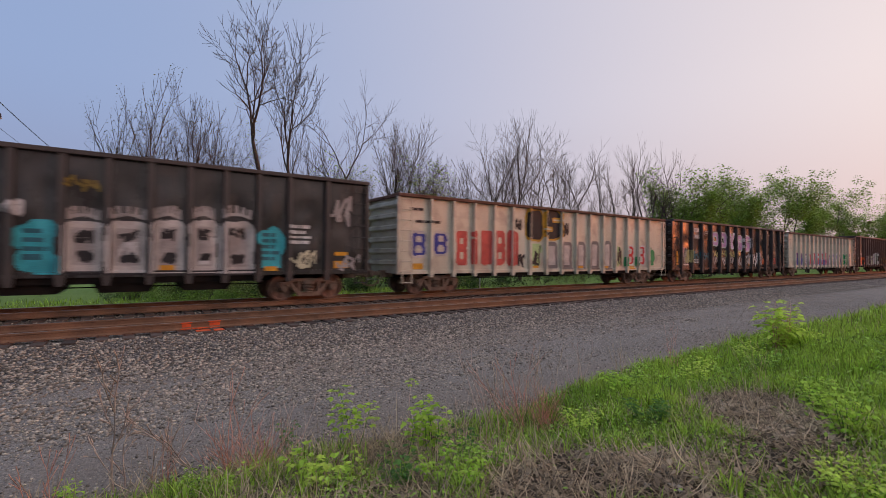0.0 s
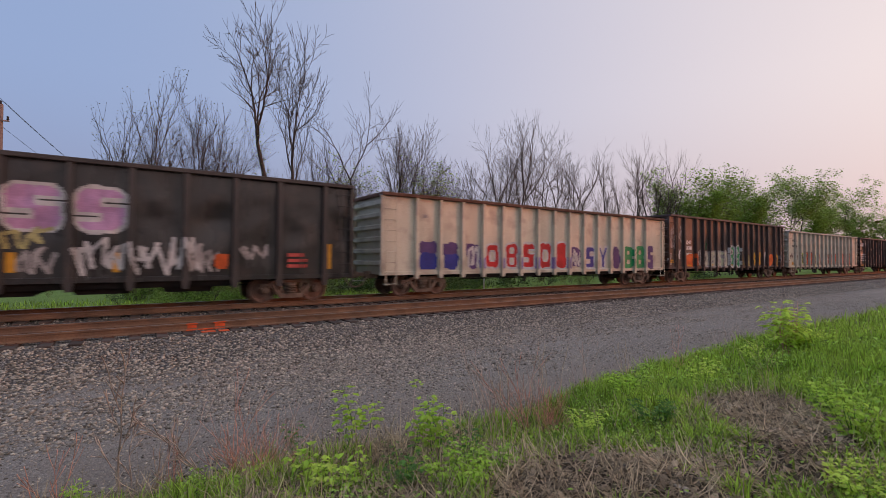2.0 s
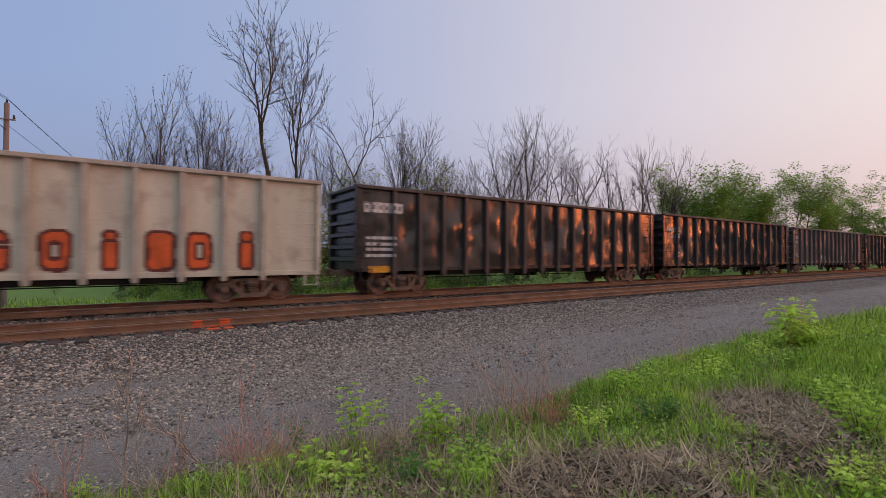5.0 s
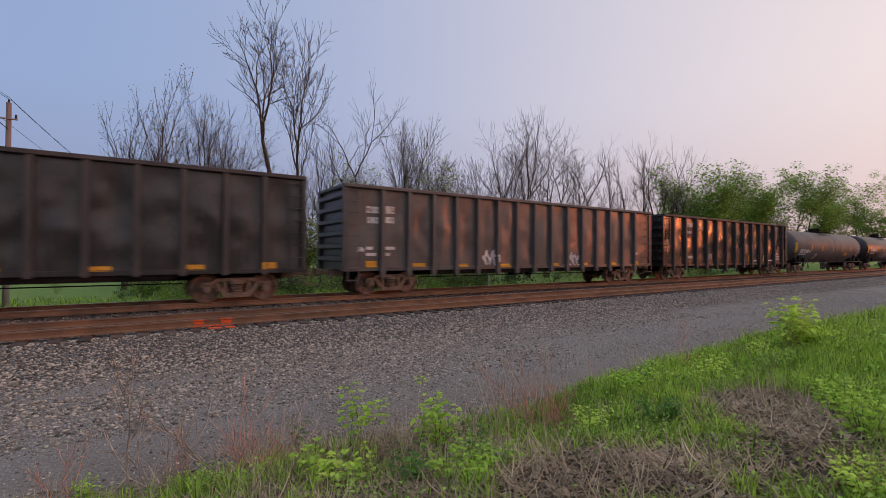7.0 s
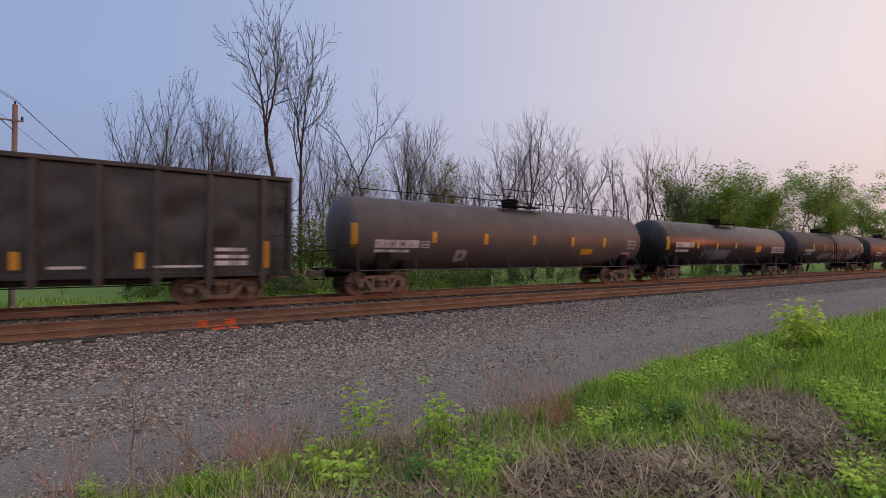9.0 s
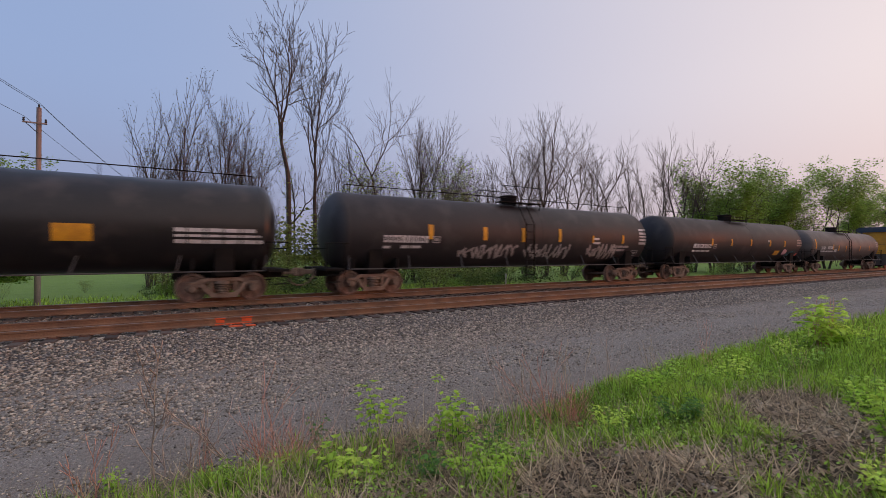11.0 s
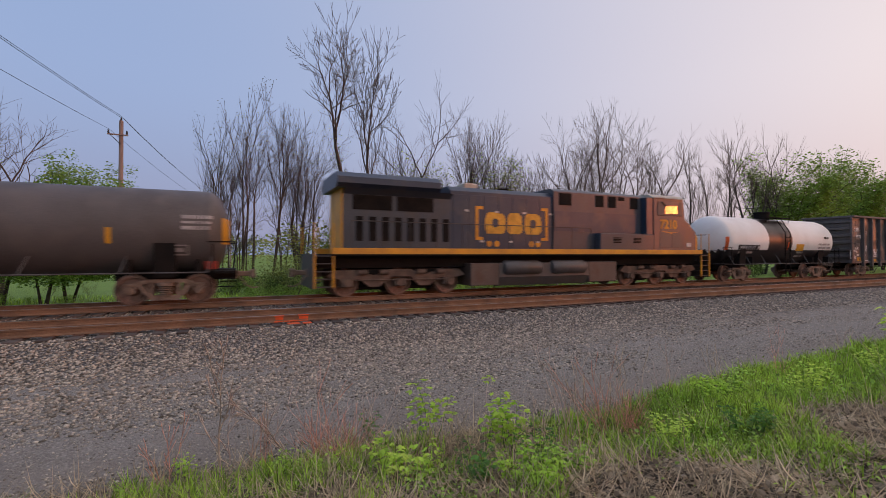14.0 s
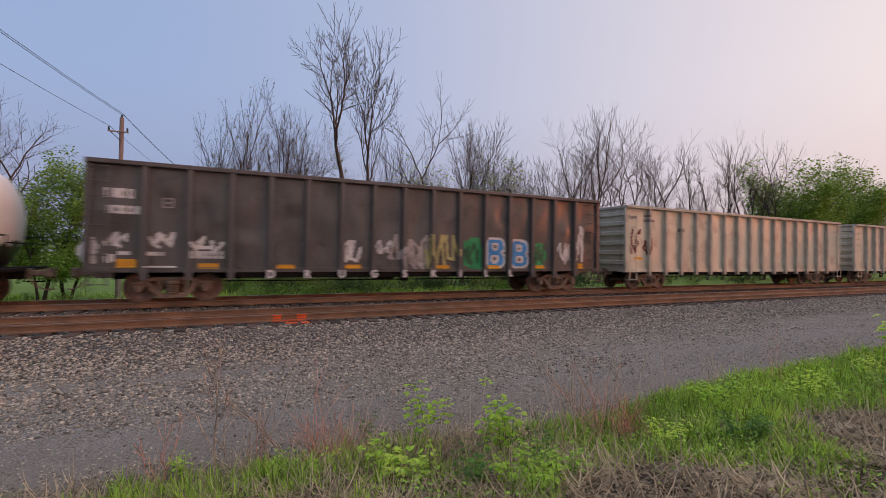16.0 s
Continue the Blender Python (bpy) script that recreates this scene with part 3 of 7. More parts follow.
def tank_shell(bm, L, r, zc):
    prof = [(-L / 2, 0.02)] + [(-L / 2 + 0.62 * (1 - math.cos(a)), r * math.sin(a)) for a in (math.pi / 2 * k / 8 for k in range(1, 9))]
    prof += [(-p, q) for p, q in prof[::-1]]
    lathe(bm, prof, (0, 0, zc), "x", 48)


def banded_shell(L, r, zc):
    """White upper ends, black middle and belly."""
    bm = bmesh.new()
    prof = [(-L / 2, 0.02)] + [(-L / 2 + 0.62 * (1 - math.cos(a)), r * math.sin(a)) for a in (math.pi / 2 * k / 8 for k in range(1, 9))]
    prof += [(-1.75, r), (-1.2, r)]
    prof += [(p, q) for p, q in ((0.65, r), (1.15, r))] + [(-p, q) for p, q in prof[8::-1]]
    lathe(bm, prof, (0, 0, zc), "x", 48)
    for f in bm.faces:
        c = f.calc_center_median()
        if c.z < zc - r * 0.42 or -1.6 < c.x < 0.75 or (abs(c.z - zc) < 0.1 and abs(c.x) < 0.7):
            f.material_index = 1
    return bm


def tank_car(no, label, x0, x1, material, r=1.5, zc=2.46, rail_top=True, ladder=False, banded=False, group="tank cars"):
    L = x1 - x0
    car = tagged(new("tank_car"), label, "tank car", group)
    def out(x, z):
        k = max(0.0, (abs(x) - (L / 2 - 0.62)) / 0.62)
        return math.sqrt(max(0.01, (r + 0.014) ** 2 * (1 - min(1, k) ** 2) - (z - zc) ** 2))
    SURFACE[no] = (car, out)
    if banded:
        shell = part("tank", mesh_of("tank", banded_shell(L, r, zc), [material, M_tankblack], True), None, car)
    else:
        shell = part("tank", cached("tank:%.2f:%.2f" % (L, r), lambda bm: tank_shell(bm, L, r, zc), material, True), None, car)

    def band(bm):
        lathe(bm, [(-0.03, r), (-0.03, r + 0.006), (0.03, r + 0.006), (0.03, r)], (0, 0, zc), "x", 48)
    if not banded:
        for x in (-L / 2 + 0.65, 0.9, L / 2 - 0.65):
            part("jacket_seam", cached("jacket_seam:%.2f:%.2f" % (r, zc), band, material, True), None, shell, at=(x, 0, 0))

    def dome(bm):
        lathe(bm, [(zc + r - 0.06, 0.42), (zc + r + 0.32, 0.42), (zc + r + 0.34, 0.46), (zc + r + 0.42, 0.46), (zc + r + 0.45, 0.40)], (0, 0, 0), "z", 20)
    part("manway_housing", cached("manway_housing:%.2f" % r, dome, M_under, True), None, car)

    def platform(bm):
        z = zc + r + 0.03
        for s in (-1, 1):
            box(bm, -1.25, 1.25, s * 0.55, s * 1.0, z - 0.03, z + 0.01)
            for x in (-1.2, 1.2):
                tube(bm, (x, s * 0.95, z), (x, s * 0.95, z + 0.75), 0.018, seg=6)
                tube(bm, (x, s * 0.95, z), (x, s * 0.9, zc + r * 0.8), 0.018, seg=6)
            tube(bm, (-1.2, s * 0.95, z + 0.75), (1.2, s * 0.95, z + 0.75), 0.018, seg=6)
    part("platform", cached("platform:%.2f" % r, platform, M_under), None, car)
    if rail_top:
        def wire(bm):
            for s in (-0.45,):
                z = zc + r + 0.28
                tube(bm, (-L / 2 + 0.8, s, z), (L / 2 - 0.8, s, z), 0.018, seg=6)
                for x in np.linspace(-L / 2 + 0.8, L / 2 - 0.8, 9):
                    tube(bm, (x, s, z), (x, s, zc + r - 0.1), 0.016, seg=5)
        part("top_handrail", cached("top_handrail:%.2f" % L, wire, M_under), None, car)
    if ladder:
        def steps(bm):
            for u in (-0.25, 0.25):
                box(bm, u - 0.025, u + 0.025, -r - 0.1, -r - 0.05, 0.55, zc + 0.5)
                tube(bm, (u, -r - 0.07, zc + 0.5), (u, -0.95, zc + r + 0.0), 0.025, seg=6)
            for z in np.arange(0.6, zc + 0.6, 0.33):
                tube(bm, (-0.25, -r - 0.07, z), (0.25, -r - 0.07, z), 0.016, seg=6)
        part("ladder", cached("ladder_tank:%.2f" % r, steps, M_under), None, car)

    def frame_mesh(bm, e):
        xe = e * (L / 2 + 0.25)
        xi = e * (L / 2 - 3.2)
        a, b = min(xe, xi), max(xe, xi)
        box(bm, a, b, -0.28, 0.28, 0.72, 1.05)
        p, q = sorted((xe, e * (L / 2 - 0.45)))
        box(bm, p, q, -1.5, 1.5, 0.96, 1.04)
        c = e * (L / 2 - 1.75)
        prism(bm, [(-1.25, 0.85), (1.25, 0.85), (1.32, 1.9), (0.9, 1.35), (-0.9, 1.35), (-1.32, 1.9)], c - 0.28, c + 0.28, axis="x")
        for x in (c - 0.9, c + 0.9):
            prism(bm, [(x - 0.04, 0.95), (x + 0.04, 0.95), (x + 0.04, 1.4), (x - 0.04, 1.4)], -1.3, 1.3)
    for e in (-1, 1):
        part("end_frame", cached("end_frame:%d:%.2f" % (e, L), lambda bm: frame_mesh(bm, e), M_under), None, car)

    def hand(bm, s):
        tube(bm, (-L / 2 + 0.6, s * 1.5, 1.0), (L / 2 - 0.6, s * 1.5, 1.0), 0.022, seg=6)
        for x in np.linspace(-L / 2 + 0.6, L / 2 - 0.6, 8):
            tube(bm, (x, s * 1.5, 1.0), (x + 0.12, s * 1.15, 1.5), 0.022, seg=5)

    def end_rails(bm, e):
        x = e * (L / 2 + 0.2)
        for s in (-1, 1):
            tube(bm, (x, s * 1.42, 0.55), (x, s * 1.42, 1.95), 0.02, seg=6)
            tube(bm, (x, s * 1.42, 1.95), (e * (L / 2 - 0.6), s * 1.42, 1.95), 0.02, seg=6)
            tube(bm, (e * (L / 2 - 0.45), s * 1.47, 0.5), (e * (L / 2 - 0.45), s * 1.47, 1.9), 0.02, seg=6)
            for z in (0.55, 0.8):
                tube(bm, (x, s * 1.45, z), (e * (L / 2 - 0.3), s * 1.45, z), 0.02, seg=6)
        tube(bm, (x, -1.42, 1.75), (x, 1.42, 1.75), 0.02, seg=6)
    for e in (-1, 1):
        part("side_handrail", cached("side_handrail:%d:%.2f" % (e, L), lambda bm: hand(bm, e), M_locogrey), None, car)
        part("end_railing", cached("end_railing:%d:%.2f" % (e, L), lambda bm: end_rails(bm, e), M_under), None, car)
    for e in (-1, 1):
        truck(car, e * (L / 2 - 1.75))
        coupler(car, e * (L / 2 + 0.25), e)
    TRAIN.append((car, (x0 + x1) / 2))
    return car


def even(first, step, count, *ends):
    return sorted([first + step * k for k in range(count)] + list(ends))


BLACK, PALE = "black weathered steel gondola", "pale grey gondola with rusty top chord"
P_PALE, P_WIDE = even(1.6, 1.165, 15), even(2.6, 1.378, 11, 1.15, 17.95)
LIGHT = (1.0, 0.74, 0.15, 0.03)
gondola(1, BLACK + ", white and turquoise spray letters", -11.9, 7.44, 4.42, M_black, M_blacktrim, even(2.3, 1.005, 15, 1.5, 17.7), 1, bays=True)
gondola(2, PALE + ", blue and red letters", 8.7, 28.4, 4.15, M_pale, M_rusttrim, P_PALE, 2, *LIGHT)
gondola(3, BLACK + ", pink and lilac spray paint", 29.4, 48.45, 4.25, M_black, M_blacktrim, P_WIDE, 3, 0.95, 0.6, bays=True)
gondola(4, PALE + ", purple and red letters", 49.6, 69.5, 4.15, M_pale, M_rusttrim, P_PALE, 4, *LIGHT)
gondola(5, "dark brown tall gondola with row of bubble letters", 70.2, 88.75, 4.5, M_brown, M_browntrim, even(3.42, 0.98, 13, 0.93, 1.87, 16.64, 17.66), 5, 1.05, 0.75)
gondola(6, PALE + ", orange spray letters", 89.9, 109.75, 4.2, M_pale, M_paletrim, P_PALE, 6, *LIGHT)
gondola(7, BLACK + ", white stencils", 111.1, 130.45, 4.22, M_black, M_blacktrim, P_PALE, 7, depth=0.2)
gondola(8, BLACK + ", yellow reflectors along sill", 131.7, 151.0, 4.28, M_black, M_blacktrim, P_PALE, 8, 1.06, 0.9, depth=0.2)
gondola(9, "dusty grey brown gondola glinting in low sun", 152.35, 171.9, 4.2, M_dusty, M_dustytrim, P_PALE, 9)
gondola(10, BLACK + ", upright yellow reflectors", 173.3, 192.2, 4.2, M_black, M_blacktrim, P_WIDE, 10, 1.0, 0.65)
tank_car(11, "dark grey dusty tank car with yellow reflector strips", 194.0, 212.7, M_tankgrey)
tank_car(12, "glossy black tank car with grey spray paint patch", 214.6, 233.2, M_tankblack)
tank_car(13, "dull black tank car with spray paint along bottom", 234.9, 253.5, M_tankdull, ladder=True)
tank_car(14, "long black tank car with white stencils", 255.2, 273.9, M_tankdull)
tank_car(15, "dusty grey brown tank car with central ladder", 275.6, 292.5, M_tankgrey, 1.36, 2.3, False, True)
tank_car(17, "white tank car with black middle band and belly", 317.2, 328.8, M_tankwhite, 1.42, 2.36, False, True, True)
gondola(18, "dusty faded black gondola, green and blue letters", 330.65, 349.8, 4.2, M_dusty, M_dustytrim, even(1.44, 1.163, 15), 11)
gondola(19, "pale grey gondola with worn pale top chord, faded stencils", 351.5, 371.0, 4.12, M_pale, M_paletrim, P_PALE, 12, *LIGHT)
gondola(20, "pale grey gondola with worn pale top chord, faded stencils", 373.0, 392.5, 4.12, M_pale, M_paletrim, P_PALE, 13, *LIGHT)


def loco():
    """A six-axle road locomotive, its cab at the trailing end."""
    car = tagged(new("locomotive"), "dark blue and yellow diesel locomotive, weathered", "locomotive")

    def one(name, build, material, label="", smooth=False, under=None):
        bm = bmesh.new()
        build(bm)
        return part(name, bm, material, under or car, label, smooth=smooth)
    one("frame", lambda bm: box(bm, -10.2, 10.1, -1.0, 1.0, 1.05, 1.5), M_under)
    one("walkway", lambda bm: box(bm, -9.7, 9.65, -1.56, 1.56, 1.50, 1.56), M_under)
    for s in (-1, 1):
        one("sill", lambda bm: box(bm, -9.7, 9.65, s * 1.50, s * 1.57, 1.56, 1.78, 0.01), M_locoyellow, "yellow side sill")
    # radiator section with overhanging wings
    body = one("radiator_section", lambda bm: prism(bm, [(-1.02, 1.56), (1.02, 1.56), (1.02, 3.75), (1.3, 3.95), (-1.3, 3.95), (-1.02, 3.75)], -9.2, -4.9, axis="x"), M_locomid)
    one("radiator_wing", lambda bm: prism(bm, [(-1.3, 3.95), (-1.5, 4.08), (-1.5, 4.30), (-1.2, 4.5), (1.2, 4.5), (1.5, 4.30), (1.5, 4.08), (1.3, 3.95)], -9.5, -5.5, axis="x"), M_blue, under=body)
    one("rear_wall", lambda bm: box(bm, -9.26, -9.2, -1.0, 1.0, 1.56, 3.95), M_locoyellow, "yellow rear wall", under=body)
    for x in (-8.1, -6.4):
        one("intake_grille", lambda bm: box(bm, x - 0.75, x + 0.75, -1.045, -1.0, 3.2, 3.74), M_under, under=body)
    for k in range(8):
        x = -8.6 + k * 0.5
        one("louvre", lambda bm: box(bm, x - 0.13, x + 0.13, -1.04, -1.0, 2.05, 2.95), M_under, under=body)
    # engine hood
    hood = one("engine_hood", lambda bm: prism(bm, [(-1.02, 1.56), (1.02, 1.56), (1.02, 4.12), (0.75, 4.32), (-0.75, 4.32), (-1.02, 4.12)], -4.9, 0.2, axis="x"), M_blue)
    for k in range(7):
        x = -4.8 + k * 0.71
        one("hood_door", lambda bm: box(bm, x + 0.02, x + 0.68, -1.035, -1.01, 1.75, 3.98, 0.006), M_blue, under=hood)
        one("latch", lambda bm: box(bm, x + 0.55, x + 0.72, -1.06, -1.03, 3.3 - (k % 2) * 1.25, 3.38 - (k % 2) * 1.25), M_white, under=hood)
    one("exhaust_stack", lambda bm: (box(bm, -3.95, -3.3, -0.4, 0.4, 4.3, 4.56, 0.03), box(bm, -3.85, -3.4, -0.3, 0.3, 4.56, 4.6)), M_paletrim)

    def horn(bm):
        box(bm, -1.95, -1.75, -0.15, 0.15, 4.3, 4.42)
        for y in (-0.12, 0.0, 0.12):
            tube(bm, (-1.95, y, 4.47), (-1.6, y, 4.47), 0.03, 0.07, 8)
    one("horn", horn, M_under)
    # equipment cabinet behind the cab
    cab2 = one("equipment_cabinet", lambda bm: prism(bm, [(-1.12, 1.56), (1.12, 1.56), (1.12, 4.38), (0.9, 4.52), (-0.9, 4.52), (-1.12, 4.38)], 0.2, 6.0, axis="x"), M_locomid)
    one("lower_box", lambda bm: box(bm, 2.6, 6.1, -1.5, -1.12, 1.56, 2.55, 0.03), M_locomid, under=cab2)
    one("blue_panel", lambda bm: box(bm, 0.25, 5.4, -1.14, -1.115, 2.6, 3.5), M_blue, under=cab2)
    for a, b in ((0.5, 1.2), (2.65, 3.15), (3.45, 3.95), (4.1, 4.5), (4.9, 5.4)):
        one("vent", lambda bm: box(bm, a, b, -1.145, -1.1, 3.78 if b - a > 0.42 else 4.15, 4.32), M_under, under=cab2)
    for x in (3.4, 4.7):
        for k in range(4):
            one("slat", lambda bm: box(bm, x, x + 0.5, -1.52, -1.495, 2.1 + k * 0.07, 2.14 + k * 0.07), M_under, under=cab2)
    # cab and nose
    cab = one("cab", lambda bm: prism(bm, [(6.1, 1.56), (9.2, 1.56), (9.2, 2.7), (8.35, 3.35), (8.35, 3.45), (8.2, 4.4), (6.1, 4.4)], -1.5, 1.5), M_locomid)
    one("cab_roof", lambda bm: prism(bm, [(-1.55, 4.36), (1.55, 4.36), (1.2, 4.56), (-1.2, 4.56)], 6.0, 8.35, axis="x"), M_paletrim, "pale cab roof", under=cab)
    one("door_recess", lambda bm: box(bm, 5.65, 6.1, -1.46, -1.12, 2.4, 4.35), M_blue, under=cab)
    win = one("window_frame", lambda bm: box(bm, 6.35, 8.1, -1.53, -1.49, 3.5, 4.2, 0.01), M_locogrey, under=cab)
    one("window_pane", lambda bm: box(bm, 6.85, 7.75, -1.545, -1.525, 3.6, 4.0), M_cabglass, under=cab)
    one("window_hood", lambda bm: prism(bm, [(6.6, 4.18), (7.9, 4.18), (7.7, 4.0), (6.85, 4.0)], -1.6, -1.53), M_blue, under=cab)
    one("windscreen", lambda bm: box(bm, 8.22, 8.32, -1.2, 1.2, 3.55, 4.15), M_glass, under=cab)
    nose = one("nose", lambda bm: prism(bm, [(-1.25, 1.56), (1.25, 1.56), (1.25, 2.5), (0.8, 3.2), (-0.8, 3.2), (-1.25, 2.5)], 9.15, 9.55, axis="x"), M_locomid)
    one("nose_front", lambda bm: prism(bm, [(-1.22, 1.56), (1.22, 1.56), (1.22, 2.48), (0.78, 3.17), (-0.78, 3.17), (-1.22, 2.48)], 9.55, 9.72, axis="x"), M_locoyellow, "yellow nose front", under=nose)
    one("builder_plate", lambda bm: box(bm, 8.5, 8.85, -1.51, -1.5, 1.95, 2.15), M_white, under=cab)
    for x in (6.5, 7.4):
        one("access_panel", lambda bm: box(bm, x, x + 0.75, -1.515, -1.5, 1.9, 2.65, 0.005), M_locogrey, under=cab)
    cu = bpy.data.curves.new("road_number", "FONT")
    cu.body, cu.size, cu.align_x, cu.offset, cu.extrude = "7210", 0.62, "CENTER", 0.02, 0.004
    tmp = bpy.data.objects.new("road_number", cu)
    scene.collection.objects.link(tmp)
    me = bpy.data.meshes.new_from_object(tmp.evaluated_get(bpy.context.evaluated_depsgraph_get()))
    bpy.data.objects.remove(tmp)
    me.materials.clear()
    me.materials.append(M_locoyellow)
    num = part("road_number", me, None, cab, "yellow road number")
    num.matrix_basis = pose(7.15, -1.507, 2.86, 90, 0, 0)
    one("stripe_mark", lambda bm: prism(bm, [(6.5, 2.74), (7.4, 2.66), (7.9, 2.7), (7.3, 2.58), (6.9, 2.66)], -1.512, -1.502), M_locoyellow, under=cab)
    # emblem of plain shapes in brackets, with dots beneath
    for a, b, c, d in ((-3.75, -3.62, 2.15, 3.55), (-3.62, -3.4, 3.42, 3.55), (-3.62, -3.4, 2.15, 2.28), (-0.2, -0.07, 2.15, 3.6), (-0.42, -0.2, 3.47, 3.6), (-0.42, -0.2, 2.15, 2.28)):
        one("emblem_bracket", lambda bm: box(bm, a, b, -1.05, -1.03, c, d), M_locoyellow, under=hood)
    for x in (-3.1, -2.72, -0.95, -0.6):
        one("emblem_dot", lambda bm: tube(bm, (x, -1.05, 2.0), (x, -1.03, 2.0), 0.13, seg=14), M_locoyellow, under=hood)
    # underneath
    tank = one("fuel_tank", lambda bm: prism(bm, [(-1.5, 1.2), (1.5, 1.2), (1.5, 0.62), (1.25, 0.25), (-1.25, 0.25), (-1.5, 0.62)], -2.9, 1.9, axis="x"), M_locogrey)
    one("tank_end_box", lambda bm: box(bm, -4.2, -2.9, -1.48, 1.48, 0.3, 1.2, 0.02), M_brown, under=tank)
    one("battery_box", lambda bm: box(bm, 1.9, 3.6, -1.5, 1.5, 0.3, 1.22, 0.03), M_brown, under=tank)
    for x in (-2.7, -0.25):
        def res(bm):
            lathe(bm, [(x, 0.05), (x + 0.02, 0.24), (x + 0.12, 0.3), (x + 1.78, 0.3), (x + 1.88, 0.24), (x + 1.9, 0.05)], (0, -1.42, 1.0), "x", 20)
        one("air_reservoir", res, M_locogrey, smooth=True, under=tank)

    def rail_mesh(bm, s):
        y = s * 1.5
        tube(bm, (-9.0, y, 2.75), (2.0, y, 2.75), 0.018, seg=6)
        for x in np.arange(-9.0, 2.1, 1.1):
            tube(bm, (x, y, 1.6), (x, y, 2.75), 0.016, seg=6)
    for s in (-1, 1):
        one("handrail", lambda bm: rail_mesh(bm, s), M_blacktrim)
    for e in (-1, 1):
        def stair(bm):
            for s in (-1, 1):
                for k in range(5):
                    x = e * 9.95
                    box(bm, x - 0.33, x + 0.33, s * 1.5, s * 1.12, 0.4 + k * 0.27, 0.43 + k * 0.27)
            box(bm, e * 10.25, e * 10.3, -1.5, 1.5, 0.35, 1.56)
            tube(bm, (e * 10.2, -1.4, 2.6), (e * 10.2, 1.4, 2.6), 0.02, seg=6)
        one("step_well", stair, M_blacktrim)
        for s in (-1, 1):
            for x in (e * 9.63, e * 10.27):
                one("stringer", lambda bm: box(bm, x - 0.03, x + 0.03, s * 1.54, s * 1.46, 0.38, 1.56, 0.01), M_locoyellow)
                one("grab_rail", lambda bm: tube(bm, (x, s * 1.5, 1.5), (x, s * 1.5, 2.65), 0.024, seg=8), M_locoyellow)
        x = e * 7.03
        t = one("truck", lambda bm: box(bm, x - 2.3, x + 2.3, -0.9, 0.9, 0.7, 1.0), M_under)
        t.location = (0, 0, 0)
        for k in (-1.0, 0.0, 1.0):
            one("traction_motor", lambda bm: box(bm, x + k * 2.05 + 0.35 - 0.6 * (k > 0.5), x + k * 2.05 + 1.5 - 1.9 * (k > 0.5), -0.62, 0.62, 0.22, 0.92, 0.05), M_under, under=t)
        for k in (-1, 0, 1):
            at = (x + k * 2.05, 0, 0.508)
            w = part("wheelset", cached("wheelset:loco", lambda bm: wheelset_mesh(bm, 0.508), M_wheel, True), None, t, at=at)
            AXLES.append((w, at, 0.508))
        for s in (-1, 1):
            def side(bm):
                y0, y1 = s * 0.98 - 0.09, s * 0.98 + 0.09
                prism(bm, [(x - 2.75, 0.75), (x - 2.5, 0.98), (x - 1.7, 0.98), (x - 1.0, 0.78), (x - 0.4, 1.0), (x + 0.4, 1.0), (x + 1.0, 0.78), (x + 1.7, 0.98), (x + 2.5, 0.98), (x + 2.75, 0.75), (x + 2.4, 0.66), (x + 1.6, 0.66), (x + 1.2, 0.36), (x + 0.8, 0.36), (x + 0.4, 0.72), (x - 0.4, 0.72), (x - 0.8, 0.36), (x - 1.2, 0.36), (x - 1.6, 0.66), (x - 2.4, 0.66)], y0, y1)
                for k in (-1, 0, 1):
                    c = x + k * 2.05
                    box(bm, c - 0.24, c + 0.24, y0 - 0.05, y1 + 0.05, 0.36, 0.66, 0.03)
                    tube(bm, (c, y0 - 0.12, 0.508), (c, y1 + 0.12, 0.508), 0.14, seg=12)
                for k in (-1.55, 1.55, -0.75, 0.75):
                    tube(bm, (x + k - 0.1, s * 1.15, 0.9), (x + k + 0.25, s * 1.15, 0.9), 0.1, seg=10)
                tube(bm, (x - 2.3, s * 1.12, 0.62), (x + 2.3, s * 1.12, 0.58), 0.025, seg=6)
            one("side_frame", side, M_locotruck, under=t)
        coupler(car, e * 10.3, e)

    TRAIN.append((car, 305.4))
    SURFACE[16] = (car, lambda x, z: 1.045)
    return car


loco()


# ---- spray paint and stencils ----
def coat(name, r, g, b):
    return mat("paint_" + name, hexcol(r, g, b), tuple(c * 0.72 for c in hexcol(r, g, b)[:3]) + (1,), 0.5, 0, 2.5, 30, 0.06, 0.01)


COATS = {n: coat(n, *c) for n, c in dict(ash=(176, 168, 164), white=(215, 212, 210), dark=(38, 34, 36), teal=(60, 178, 190), tealdark=(46, 104, 116), redfade=(206, 88, 80), red=(206, 34, 40), gold=(224, 168, 60),
         mint=(186, 214, 150), green=(30, 150, 90), greendark=(24, 92, 62), blue=(44, 56, 150), pale=(205, 198, 192), lilac=(206, 158, 200), straw=(190, 180, 120), pinkfade=(220, 170, 176), pinkred=(240, 120, 110), orange=(232, 104, 44),
         purple=(92, 66, 122), lavender=(150, 132, 190), cream=(208, 206, 176), olive=(140, 120, 50), rust=(110, 50, 40), lime=(205, 222, 110), bluegrey=(110, 122, 134), greyfade=(128, 124, 122), sky=(60, 150, 216), faint=(92, 88, 87)).items()}
COATS["yellow"] = M_yellow


